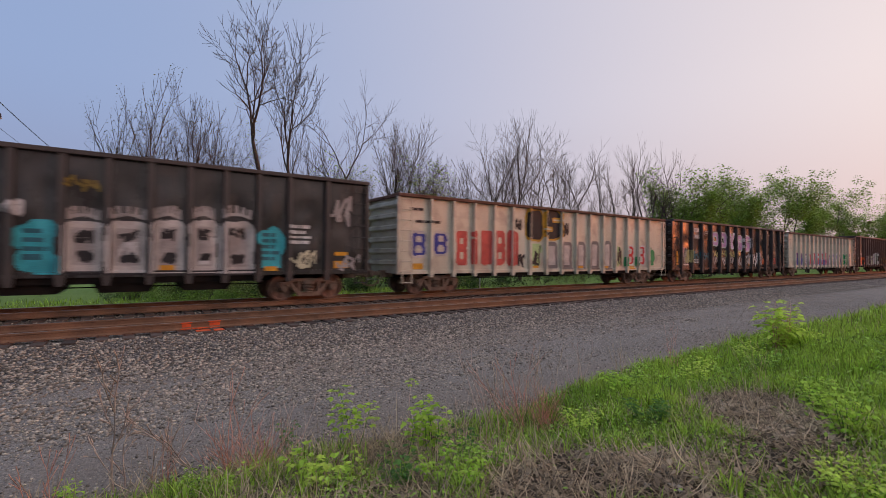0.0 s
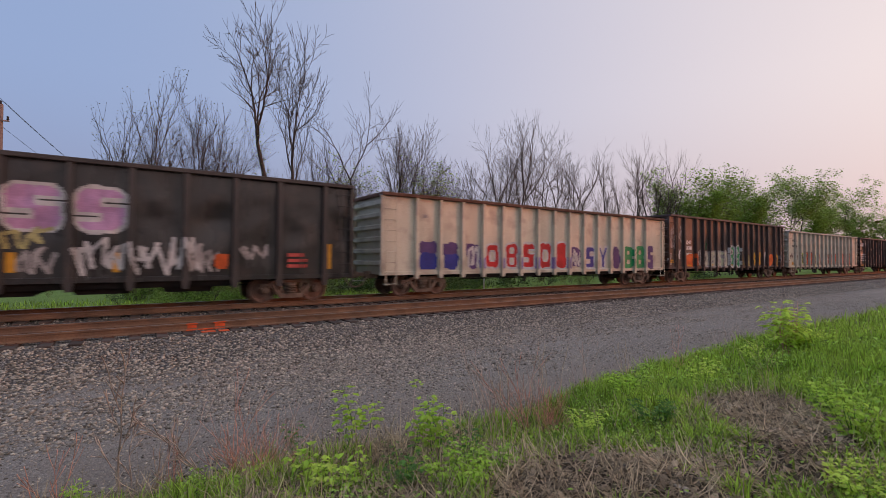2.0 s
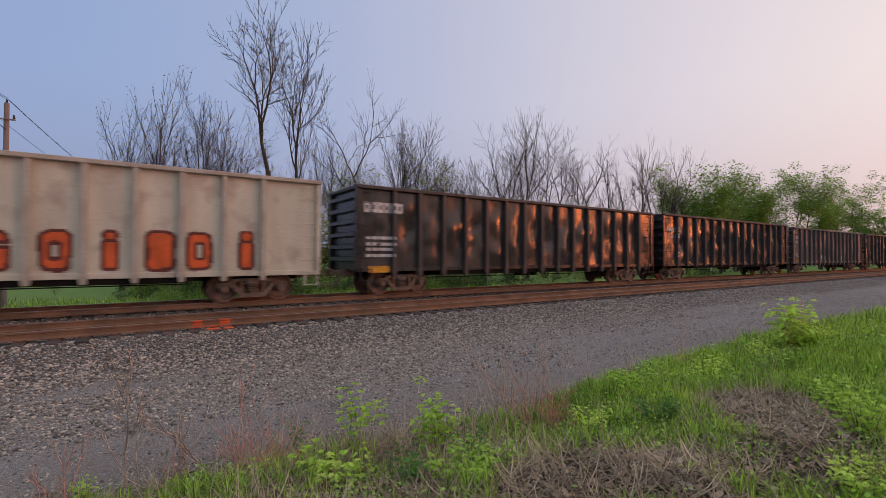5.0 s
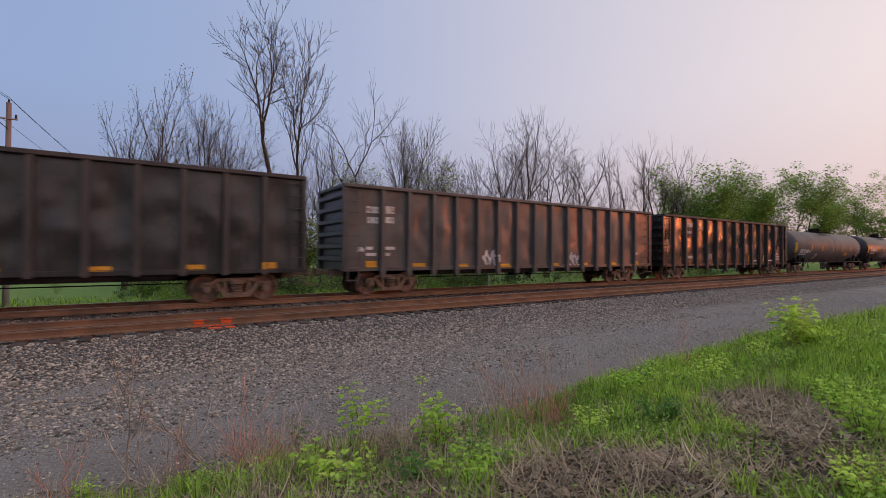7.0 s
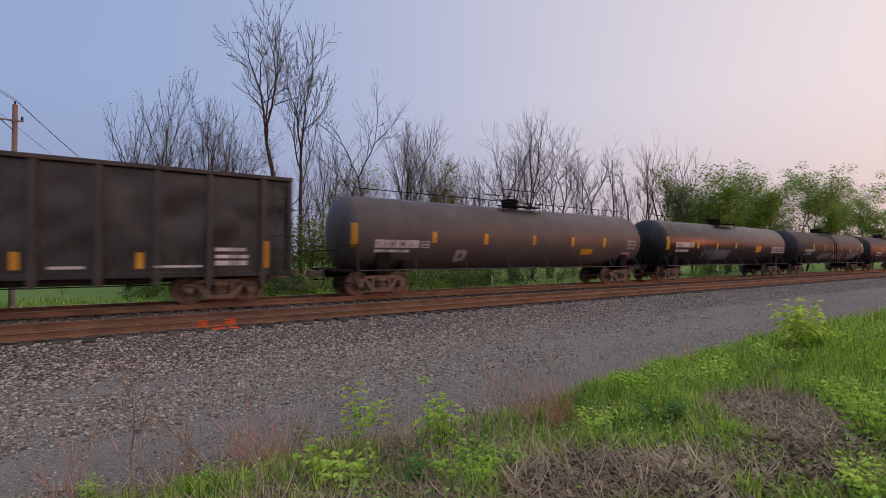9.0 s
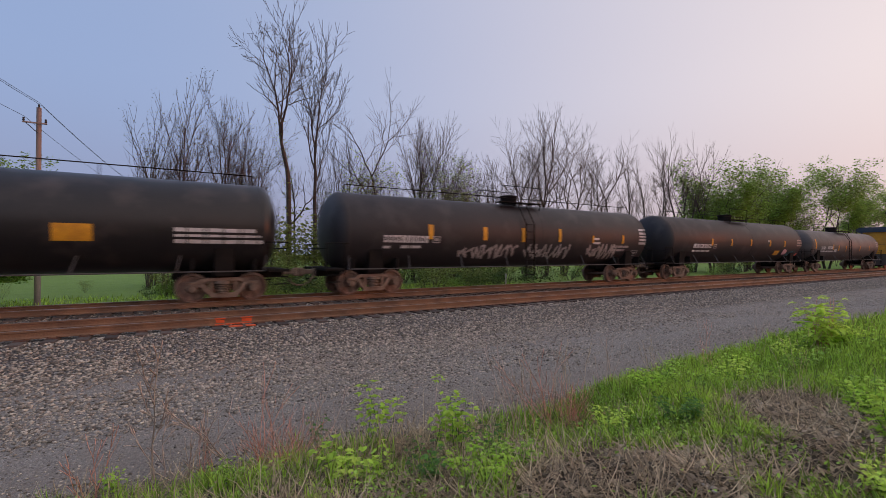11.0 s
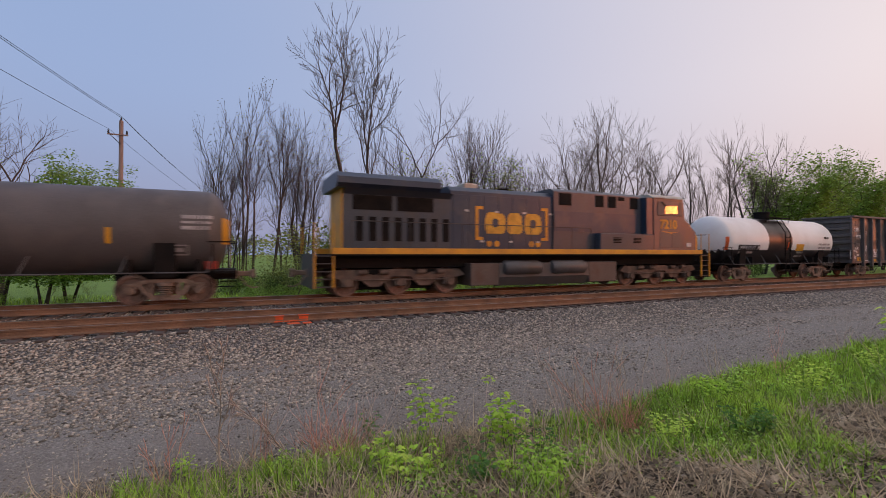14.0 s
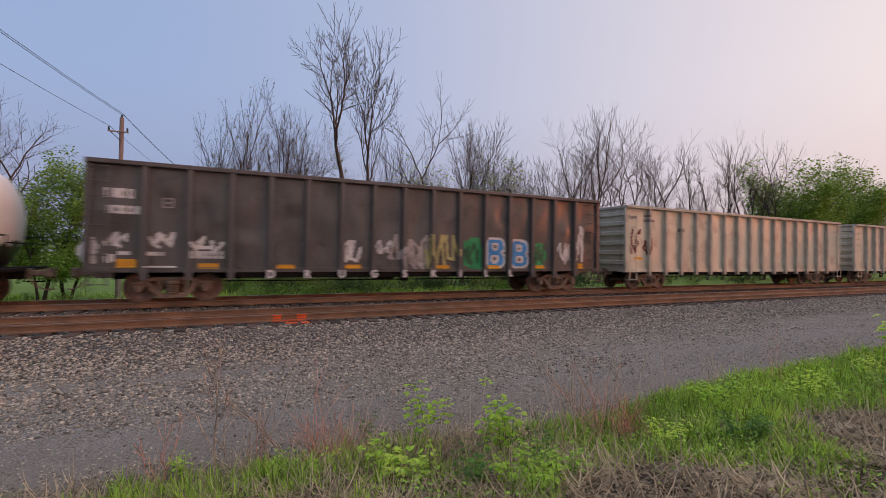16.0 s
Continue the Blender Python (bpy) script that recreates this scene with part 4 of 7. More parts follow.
def shape_of(kind, w, h, rng):
    """A painted shape on a w by h field: a function that is negative inside."""
    def rbox(u, v, cu, cv, a, b, r):
        p, q = abs(u - cu) - a + r, abs(v - cv) - b + r
        return math.hypot(max(p, 0), max(q, 0)) + min(max(p, q), 0) - r
    r = min(w, h) * 0.3
    ph = rng.uniform(0, 6)

    def wob(u, v):
        return 0.02 * math.sin(5 * v + ph) + 0.015 * math.sin(7 * u + 2 * ph)

    def body(u, v):
        return rbox(u, v, w / 2, h / 2, w / 2, h / 2, r) + wob(u, v)
    if kind == "bar":
        return lambda u, v: -1
    if kind == "block":
        return body
    if kind == "ring":
        return lambda u, v: max(body(u, v), -rbox(u, v, w / 2, h / 2, w * 0.17, h * 0.2, w * 0.12))
    if kind == "double":
        return lambda u, v: max(body(u, v), -rbox(u, v, w * 0.5, h * 0.29, w * 0.15, h * 0.1, w * 0.08), -rbox(u, v, w * 0.5, h * 0.71, w * 0.13, h * 0.09, w * 0.08), 0.12 * w - math.hypot(u - w * 1.02, v - h * 0.5))
    if kind == "notch":
        return lambda u, v: max(body(u, v), -rbox(u, v, w * 0.95, h * 0.66, w * 0.42, h * 0.06, 0.03), -rbox(u, v, w * 0.05, h * 0.34, w * 0.42, h * 0.06, 0.03))
    if kind == "stem":
        return lambda u, v: min(rbox(u, v, w * 0.5, h * 0.4, w * 0.3, h * 0.38, w * 0.15), math.hypot(u - w * 0.5, v - h * 0.9) - w * 0.28)
    if kind == "fork":
        def fork(u, v):
            t = abs(u - w / 2)
            arm = abs(t - max(0, v - h * 0.45) / (h * 0.55) * w * 0.36) - w * 0.15
            return max(arm + wob(u, v), -v, v - h)
        return fork
    if kind == "cloud":
        cs = [(rng.uniform(0.2, 0.8) * w, rng.uniform(0.15, 0.85) * h, rng.uniform(0.22, 0.34) * min(w, h)) for _ in range(9)]
        return lambda u, v: min(min(math.hypot(u - a, v - b) - c for a, b, c in cs), rbox(u, v, w / 2, h / 2, w * 0.34, h * 0.4, 0.05))
    if kind == "slab":
        # a tall bar of paint with an arched top and a wavering edge
        return lambda u, v: max(rbox(u, v, w / 2, h * 0.35, w / 2, h * 0.62, r) + wob(u, v), -v, math.hypot((u - w / 2) * 0.8, v - h * 0.55) - h * 0.45 if v > h * 0.55 else -1)
    if kind == "crown":
        # five prongs that fan out from an arched band
        def crown(u, v):
            t = (u / w - 0.5) * 2
            base = h * (0.34 - 0.3 * t * t)
            band = abs(v - base) - 0.05
            prongs = min(abs(t - c * (1 + 0.22 * (v - base) / h)) * w / 2 - 0.062 for c in (-0.86, -0.45, 0.0, 0.43, 0.84))
            return min(band, max(prongs, base - v, v - base - h * 0.62 + 0.03 * math.sin(9 * u + ph)))
        return crown
    if kind == "bars":
        n = max(1, round(h / 0.2))
        cut = [rng.uniform(0.55, 1.0) for _ in range(n)]
        return lambda u, v: -1 if (v / h * n) % 1 > 0.42 and u / w < cut[min(n - 1, int(v / h * n))] and (u * 9) % 1 > 0.12 else 1
    if kind == "word":
        n = max(3, round(w / (h * 0.72)))
        bits = [rng.random() for _ in range(n * 3)]
        return lambda u, v: 1 if (u / w * n) % 1 > 0.84 or (0.3 < (u / w * n) % 1 < 0.55 and 0.25 < v / h < 0.75 and bits[int(u / w * n) % n * 3] < 0.75) else -1
    if kind == "frame":
        return lambda u, v: -1 if min(u, w - u, v, h - v) < 0.05 or abs(v - h / 2) < 0.05 and 0.2 < u / w < 0.8 else 1
    pts = [(0.04 * w, h * rng.uniform(0.3, 0.7))]
    n = max(6, int(w / 0.16))
    for k in range(1, n + 1):
        pts.append((w * (0.04 + 0.92 * k / n) + rng.uniform(-0.12, 0.12) * min(w, 0.8), h * (0.12 if k % 2 else 0.88) + rng.uniform(-0.3, 0.3) * h))
        pts.append((pts[-1][0] + rng.uniform(-0.16, 0.1), h * rng.uniform(0.1, 0.9)))
    pts = [(min(max(a, 0.03), w - 0.03), min(max(b, 0.03), h - 0.03)) for a, b in pts]
    wide = min(0.055, 0.03 + 0.03 * h)

    def scrawl(u, v):
        best = 9
        for (a, b), (c, d) in zip(pts, pts[1:]):
            dx, dy = c - a, d - b
            t = max(0, min(1, ((u - a) * dx + (v - b) * dy) / (dx * dx + dy * dy + 1e-9)))
            best = min(best, math.hypot(u - a - t * dx, v - b - t * dy))
        return best - wide
    return scrawl


PAINTED = [0]
LAYERS = {}         # coats of paint on each car so far, each over the last


def paint(no, kind, x0, x1, z0, z1, fill, line="none"):
    """Paint a shape onto the near side of a car, over sheet and posts alike."""
    car, out = SURFACE[no]
    PAINTED[0] += 1
    rng = random.Random(PAINTED[0])
    w, h = x1 - x0, z1 - z0
    f = shape_of(kind, w, h, rng)
    cell = 0.036 if kind in ("slab", "crown", "cloud", "scrawl") else 0.045 if kind not in ("word", "bars", "frame", "bar") else 0.04
    pad = 0.06 if line != "none" else 0
    nx, nz = max(3, math.ceil((w + 2 * pad) / cell)), max(2, math.ceil((h + 2 * pad) / cell))
    V, F, I, idx = [], [], [], {}
    LAYERS[no] = LAYERS.get(no, 0) + 1
    lift = 0.0008 * LAYERS[no]

    def vert(i, j):
        if (i, j) not in idx:
            x, z = x0 - pad + (w + 2 * pad) * i / nx, z0 - pad + (h + 2 * pad) * j / nz
            idx[i, j] = len(V)
            V.append((x, -out(x, z) - lift, z))
        return idx[i, j]
    for i in range(nx):
        for j in range(nz):
            d = f(-pad + (w + 2 * pad) * (i + 0.5) / nx, -pad + (h + 2 * pad) * (j + 0.5) / nz)
            if d < pad * 0.8:
                F.append((vert(i, j), vert(i + 1, j), vert(i + 1, j + 1), vert(i, j + 1)))
                I.append(1 if line != "none" and d > (-0.15 if kind == "slab" else -0.055) else 0)
    if not F:
        return
    name = "reflector" if fill == "yellow" and kind == "bar" else "stencil_marking" if kind in ("word", "bars", "frame", "bar") else "spray_paint"
    me = raw(name, V, F, [COATS[fill], COATS[line if line != "none" else fill]])
    me.polygons.foreach_set("material_index", I)
    part(name, me, None, car)


# ---- paint, stencils and reflectors: kind, extent along the car, heights, colour, outline ----
for row in (
        ('slab', 0.68, 1.63, 1.07, 2.57, 'dark', 'dark'),
        ('slab', 0.75, 1.56, 1.13, 2.51, 'ash', 'pale'),
        ('cloud', 0.99, 1.38, 1.35, 1.69, 'dark', 'none'),
        ('scrawl', 0.95, 1.36, 1.89, 2.26, 'dark', 'none'),
        ('crown', 0.77, 1.5, 2.54, 2.94, 'ash', 'none'),
        ('slab', 1.61, 2.70, 1.06, 2.62, 'dark', 'dark'),
        ('slab', 1.68, 2.63, 1.12, 2.56, 'ash', 'pale'),
        ('cloud', 1.96, 2.42, 1.34, 1.68, 'dark', 'none'),
        ('scrawl', 1.92, 2.39, 1.94, 2.31, 'dark', 'none'),
        ('crown', 1.7, 2.57, 2.6, 3.01, 'ash', 'none'),
        ('slab', 2.67, 3.59, 1.04, 2.68, 'dark', 'dark'),
        ('slab', 2.74, 3.52, 1.10, 2.62, 'ash', 'pale'),
        ('cloud', 2.97, 3.35, 1.32, 1.66, 'dark', 'none'),
        ('scrawl', 2.94, 3.33, 2.00, 2.37, 'dark', 'none'),
        ('crown', 2.76, 3.46, 2.65, 3.09, 'ash', 'none'),
        ('slab', 3.65, 4.52, 1.03, 2.73, 'dark', 'dark'),
        ('slab', 3.72, 4.45, 1.09, 2.67, 'ash', 'pale'),
        ('cloud', 3.94, 4.29, 1.31, 1.65, 'dark', 'none'),
        ('scrawl', 3.90, 4.27, 2.05, 2.42, 'dark', 'none'),
        ('crown', 3.75, 4.38, 2.7, 3.16, 'ash', 'none'),
        ('slab', 4.49, 5.60, 1.01, 2.78, 'dark', 'dark'),
        ('slab', 4.56, 5.53, 1.07, 2.72, 'ash', 'pale'),
        ('cloud', 4.85, 5.32, 1.29, 1.63, 'dark', 'none'),
        ('scrawl', 4.80, 5.29, 2.10, 2.47, 'dark', 'none'),
        ('crown', 4.59, 5.46, 2.76, 3.23, 'ash', 'none'),
        ('cloud', -0.27, 0.66, 1.04, 2.5, 'teal', 'none'),
        ('cloud', 5.62, 6.57, 1.0, 2.62, 'teal', 'none'),
        ('bars', -0.1, 0.56, 1.35, 2.25, 'tealdark', 'none'),
        ('bars', 5.75, 6.43, 1.35, 2.35, 'tealdark', 'none'),
        ('scrawl', 1.95, 2.4, 1.55, 1.95, 'white', 'none'),
        ('bar', 3.95, 4.25, 1.3, 1.42, 'white', 'none'),
        ('scrawl', 0.7, 1.5, 3.3, 3.75, 'olive', 'none'),
        ('bars', 6.67, 7.54, 1.93, 2.67, 'white', 'none'),
        ('scrawl', 6.68, 7.65, 1.14, 1.79, 'cream', 'none'),
        ('bar', 8.32, 8.89, 1.15, 1.42, 'yellow', 'none'),
        ('bar', 8.34, 8.84, 1.61, 1.75, 'yellow', 'none'),
        ('scrawl', 8.1, 9.0, 2.7, 3.84, 'ash', 'none'),
        ('scrawl', 8.4, 9.34, 1.04, 1.67, 'ash', 'none'),
        ('bar', 2.93, 3.31, 1.13, 1.28, 'yellow', 'none'),
        ('bar', 5.9, 6.3, 1.08, 1.23, 'yellow', 'none'),
        ('scrawl', -0.49, -0.07, 2.51, 3.01, 'white', 'none'),
):
    paint(1, *row)
for row in (
        ('double', -6.9, -6.28, 1.23, 2.75, 'redfade', 'none'),
        ('stem', -6.2, -5.55, 1.23, 2.78, 'redfade', 'none'),
        ('block', -5.47, -4.78, 1.22, 2.82, 'redfade', 'none'),
        ('double', -4.7, -3.98, 1.22, 2.85, 'redfade', 'none'),
        ('block', -3.9, -3.14, 1.21, 2.89, 'redfade', 'none'),
        ('block', -2.64, -1.41, 2.43, 4.0, 'dark', 'gold'),
        ('notch', -1.39, -0.05, 2.54, 4.06, 'dark', 'gold'),
        ('scrawl', -3.36, -2.94, 2.93, 3.48, 'dark', 'none'),
        ('scrawl', 0.11, 0.55, 2.69, 3.44, 'dark', 'none'),
        ('cloud', -2.37, -1.5, 1.09, 2.3, 'mint', 'none'),
        ('scrawl', -2.28, -1.58, 1.17, 2.22, 'dark', 'none'),
        ('slab', -1.2, -0.38, 1.07, 2.4, 'pale', 'greyfade'),
        ('slab', -0.04, 0.76, 1.06, 2.45, 'pale', 'greyfade'),
        ('slab', 1.08, 1.91, 1.04, 2.5, 'pale', 'greyfade'),
        ('slab', 2.27, 3.07, 1.02, 2.55, 'pale', 'greyfade'),
        ('slab', 3.47, 4.22, 1.01, 2.6, 'pale', 'greyfade'),
        ('cloud', 4.58, 5.34, 1.09, 2.35, 'mint', 'none'),
        ('scrawl', 4.65, 5.28, 1.18, 2.27, 'dark', 'none'),
        ('double', 5.72, 6.54, 1.19, 2.39, 'red', 'white'),
        ('double', 6.9, 7.71, 1.2, 2.38, 'red', 'white'),
        ('block', 5.51, 5.86, 1.13, 1.69, 'green', 'none'),
        ('block', 6.65, 6.9, 1.16, 1.7, 'green', 'none'),
        ('cloud', 8.09, 8.85, 1.06, 2.3, 'green', 'none'),
        ('bar', -2.16, -1.76, 1.09, 1.2, 'yellow', 'none'),
        ('bar', 1.32, 1.72, 1.04, 1.17, 'yellow', 'none'),
        ('bar', 3.52, 3.99, 1.01, 1.15, 'yellow', 'none'),
        ('bar', 6.06, 6.6, 0.97, 1.12, 'yellow', 'none'),
        ('scrawl', -3.18, -2.71, 1.12, 1.76, 'dark', 'none'),
        ('double', -9.22, -8.44, 1.6, 2.61, 'blue', 'pale'),
        ('double', -8.1, -7.34, 1.65, 2.66, 'blue', 'pale'),
        ('bar', -9.11, -8.62, 1.08, 1.32, 'yellow', 'none'),
        ('bars', -9.22, -8.46, 3.43, 3.61, 'dark', 'none'),
        ('bars', -8.97, -7.42, 2.9, 3.11, 'dark', 'none'),
):
    paint(2, *row)
for row in (
        ('ring', -4.0, -2.93, 2.59, 3.58, 'lilac', 'white'),
        ('ring', -2.59, -1.51, 2.45, 3.63, 'lilac', 'white'),
        ('fork', -1.25, -0.21, 2.43, 3.59, 'lilac', 'white'),
        ('notch', 0.0, 1.21, 2.26, 3.47, 'lilac', 'white'),
        ('notch', 1.44, 2.61, 2.23, 3.52, 'lilac', 'white'),
        ('scrawl', -4.02, -2.95, 1.71, 2.24, 'straw', 'none'),
        ('scrawl', -2.64, -1.5, 1.73, 2.29, 'straw', 'none'),
        ('scrawl', -1.45, -0.2, 1.74, 2.32, 'straw', 'none'),
        ('scrawl', -0.04, 1.06, 1.75, 2.36, 'straw', 'none'),
        ('scrawl', -3.98, -3.01, 1.14, 1.77, 'ash', 'none'),
        ('scrawl', -2.58, -1.7, 1.13, 1.78, 'ash', 'none'),
        ('scrawl', -1.28, -0.27, 1.11, 1.8, 'ash', 'none'),
        ('scrawl', 0.09, 1.2, 1.09, 1.82, 'ash', 'none'),
        ('scrawl', -6.86, -5.6, 1.57, 2.16, 'tealdark', 'none'),
        ('scrawl', -5.28, -4.42, 1.52, 2.06, 'tealdark', 'none'),
        ('scrawl', -8.18, -7.27, 1.29, 2.36, 'ash', 'none'),
        ('scrawl', -7.73, -6.93, 1.32, 2.26, 'straw', 'none'),
        ('cloud', -8.16, -7.7, 2.03, 2.38, 'pinkfade', 'none'),
        ('bars', -6.81, -5.72, 1.24, 1.6, 'white', 'none'),
        ('word', -6.7, -5.78, 3.49, 3.77, 'white', 'none'),
        ('word', -6.66, -5.73, 3.04, 3.31, 'white', 'none'),
        ('frame', -5.0, -4.6, 3.31, 3.6, 'ash', 'none'),
        ('bar', -8.23, -7.26, 1.16, 1.26, 'white', 'none'),
        ('bar', -8.87, -8.67, 1.21, 2.12, 'yellow', 'none'),
        ('bar', -5.34, -5.17, 1.2, 1.66, 'yellow', 'none'),
        ('bar', -2.66, -2.5, 1.17, 1.64, 'yellow', 'none'),
        ('bar', 0.09, 0.28, 1.14, 1.66, 'yellow', 'none'),
        ('bar', 2.31, 2.48, 1.12, 1.68, 'yellow', 'none'),
        ('bar', 8.51, 8.7, 1.16, 2.05, 'yellow', 'none'),
        ('scrawl', 1.38, 2.95, 1.03, 2.14, 'white', 'none'),
        ('scrawl', 2.73, 4.51, 1.01, 2.17, 'white', 'none'),
        ('scrawl', 4.14, 5.02, 1.04, 1.99, 'ash', 'none'),
        ('block', 4.89, 5.28, 1.19, 1.67, 'orange', 'none'),
        ('scrawl', 5.61, 6.5, 1.49, 2.01, 'ash', 'none'),
        ('bars', 7.15, 8.04, 1.14, 1.71, 'redfade', 'none'),
):
    paint(3, *row)
for row in (
        ('block', -8.18, -7.31, 1.76, 2.28, 'purple', 'none'),
        ('block', -8.17, -7.3, 1.1, 1.81, 'blue', 'none'),
        ('cloud', -7.16, -6.16, 1.62, 2.26, 'purple', 'none'),
        ('cloud', -7.08, -6.15, 1.08, 1.8, 'blue', 'none'),
        ('cloud', -5.76, -4.96, 1.08, 2.22, 'purple', 'none'),
        ('scrawl', -5.69, -5.02, 1.18, 2.12, 'white', 'none'),
        ('block', -5.01, -4.62, 1.12, 1.6, 'lavender', 'none'),
        ('block', -3.85, -3.45, 1.11, 1.61, 'lavender', 'none'),
        ('block', -2.64, -2.34, 1.09, 1.62, 'lavender', 'none'),
        ('block', -1.53, -1.2, 1.08, 1.63, 'lavender', 'none'),
        ('block', -0.35, 0.01, 1.07, 1.64, 'lavender', 'none'),
        ('block', 0.8, 1.19, 1.05, 1.65, 'lavender', 'none'),
        ('ring', -4.65, -3.86, 1.12, 2.25, 'red', 'white'),
        ('double', -3.46, -2.65, 1.1, 2.3, 'red', 'white'),
        ('notch', -2.34, -1.53, 1.09, 2.33, 'red', 'white'),
        ('ring', -1.2, -0.34, 1.07, 2.37, 'red', 'white'),
        ('block', 0.0, 0.82, 1.06, 2.42, 'red', 'white'),
        ('cloud', 1.17, 1.96, 1.07, 2.2, 'purple', 'none'),
        ('notch', 2.34, 3.12, 1.05, 2.23, 'blue', 'white'),
        ('fork', 3.44, 4.31, 1.04, 2.26, 'blue', 'white'),
        ('cloud', 4.75, 5.51, 1.02, 2.29, 'purple', 'none'),
        ('double', 5.83, 6.74, 1.01, 2.32, 'green', 'none'),
        ('double', 7.02, 7.89, 1.0, 2.36, 'green', 'none'),
        ('notch', 8.29, 8.88, 0.98, 2.39, 'purple', 'none'),
        ('scrawl', 1.28, 1.89, 1.17, 2.08, 'white', 'none'),
        ('bars', -8.03, -7.78, 3.13, 3.37, 'ash', 'none'),
):
    paint(4, *row)
for row in (
        ('scrawl', -9.13, -8.54, 3.04, 3.84, 'ash', 'none'),
        ('scrawl', -9.05, -8.5, 2.31, 3.12, 'ash', 'none'),
        ('scrawl', -8.28, -7.64, 2.65, 3.9, 'ash', 'none'),
        ('scrawl', -9.34, -8.92, 1.12, 1.96, 'white', 'none'),
        ('scrawl', -8.33, -7.73, 1.49, 2.24, 'white', 'none'),
        ('bar', -9.03, -8.6, 1.35, 1.55, 'yellow', 'none'),
        ('scrawl', -7.36, -6.34, 2.57, 2.89, 'white', 'none'),
        ('word', -7.24, -6.34, 2.23, 2.46, 'white', 'none'),
        ('word', -7.18, -6.36, 1.75, 2.01, 'white', 'none'),
        ('cloud', -7.34, -6.0, 1.08, 1.95, 'orange', 'none'),
        ('cloud', -6.0, -5.44, 1.06, 1.97, 'orange', 'none'),
        ('bar', -6.88, -6.39, 1.09, 1.21, 'yellow', 'none'),
        ('scrawl', -5.7, -5.09, 1.13, 2.28, 'ash', 'none'),
        ('scrawl', -4.74, -4.08, 2.25, 2.88, 'greendark', 'none'),
        ('ring', -4.84, -4.08, 1.08, 2.12, 'cream', 'ash'),
        ('double', -4.02, -3.58, 1.07, 2.14, 'cream', 'ash'),
        ('notch', -3.51, -3.06, 1.06, 2.15, 'cream', 'ash'),
        ('ring', -3.03, -2.49, 1.06, 2.17, 'cream', 'ash'),
        ('notch', -2.45, -1.94, 1.05, 2.18, 'cream', 'ash'),
        ('ring', -1.9, -1.19, 1.04, 2.2, 'cream', 'ash'),
        ('double', -1.01, -0.12, 1.02, 2.59, 'green', 'white'),
        ('double', -0.06, 0.87, 1.01, 2.63, 'green', 'white'),
        ('bars', 0.98, 1.75, 1.1, 1.95, 'olive', 'none'),
        ('ring', 1.98, 2.64, 1.03, 1.97, 'straw', 'none'),
        ('double', 2.93, 3.74, 1.11, 2.19, 'gold', 'none'),
        ('double', 3.91, 4.68, 1.12, 2.19, 'gold', 'none'),
        ('scrawl', 4.92, 5.56, 1.06, 2.21, 'white', 'none'),
        ('cloud', 5.97, 7.18, 1.07, 2.09, 'orange', 'none'),
        ('scrawl', 7.45, 8.11, 1.04, 2.21, 'gold', 'none'),
        ('scrawl', 8.29, 8.84, 1.16, 2.23, 'ash', 'none'),
        ('bar', -3.78, -3.34, 1.12, 1.25, 'yellow', 'none'),
        ('bar', -0.78, -0.33, 1.09, 1.23, 'yellow', 'none'),
        ('bar', 2.08, 2.59, 1.05, 1.21, 'yellow', 'none'),
):
    paint(5, *row)
for row in (
        ('scrawl', -9.31, -8.57, 1.61, 2.25, 'rust', 'none'),
        ('scrawl', -8.2, -7.53, 1.61, 2.23, 'rust', 'none'),
        ('bars', -9.85, -9.42, 1.2, 1.96, 'rust', 'none'),
        ('bar', -8.99, -8.54, 1.11, 1.37, 'yellow', 'none'),
        ('cloud', -6.98, -6.08, 1.09, 2.33, 'lime', 'none'),
        ('scrawl', -6.87, -6.16, 1.18, 2.15, 'dark', 'none'),
        ('double', -5.85, -5.01, 1.1, 2.34, 'orange', 'dark'),
        ('double', -4.62, -3.87, 1.08, 2.29, 'orange', 'dark'),
        ('cloud', -3.49, -2.79, 1.1, 2.17, 'lime', 'none'),
        ('scrawl', -3.42, -2.83, 1.15, 2.07, 'dark', 'none'),
        ('ring', -2.28, -1.68, 1.16, 2.11, 'orange', 'rust'),
        ('stem', -1.14, -0.54, 1.16, 2.13, 'orange', 'rust'),
        ('double', 0.08, 0.72, 1.15, 2.15, 'orange', 'rust'),
        ('notch', 1.25, 1.8, 1.14, 2.17, 'orange', 'rust'),
        ('ring', 2.41, 3.03, 1.13, 2.19, 'orange', 'rust'),
        ('stem', 3.63, 4.19, 1.12, 2.21, 'orange', 'rust'),
        ('block', 4.78, 5.47, 1.11, 2.23, 'orange', 'rust'),
        ('ring', 5.83, 6.46, 1.1, 2.25, 'orange', 'rust'),
        ('stem', 7.16, 7.82, 1.09, 2.28, 'orange', 'rust'),
        ('word', -8.91, -7.81, 3.25, 3.42, 'dark', 'none'),
        ('word', -8.86, -7.81, 2.72, 2.92, 'dark', 'none'),
        ('frame', -6.75, -6.45, 2.91, 3.16, 'dark', 'none'),
):
    paint(6, *row)
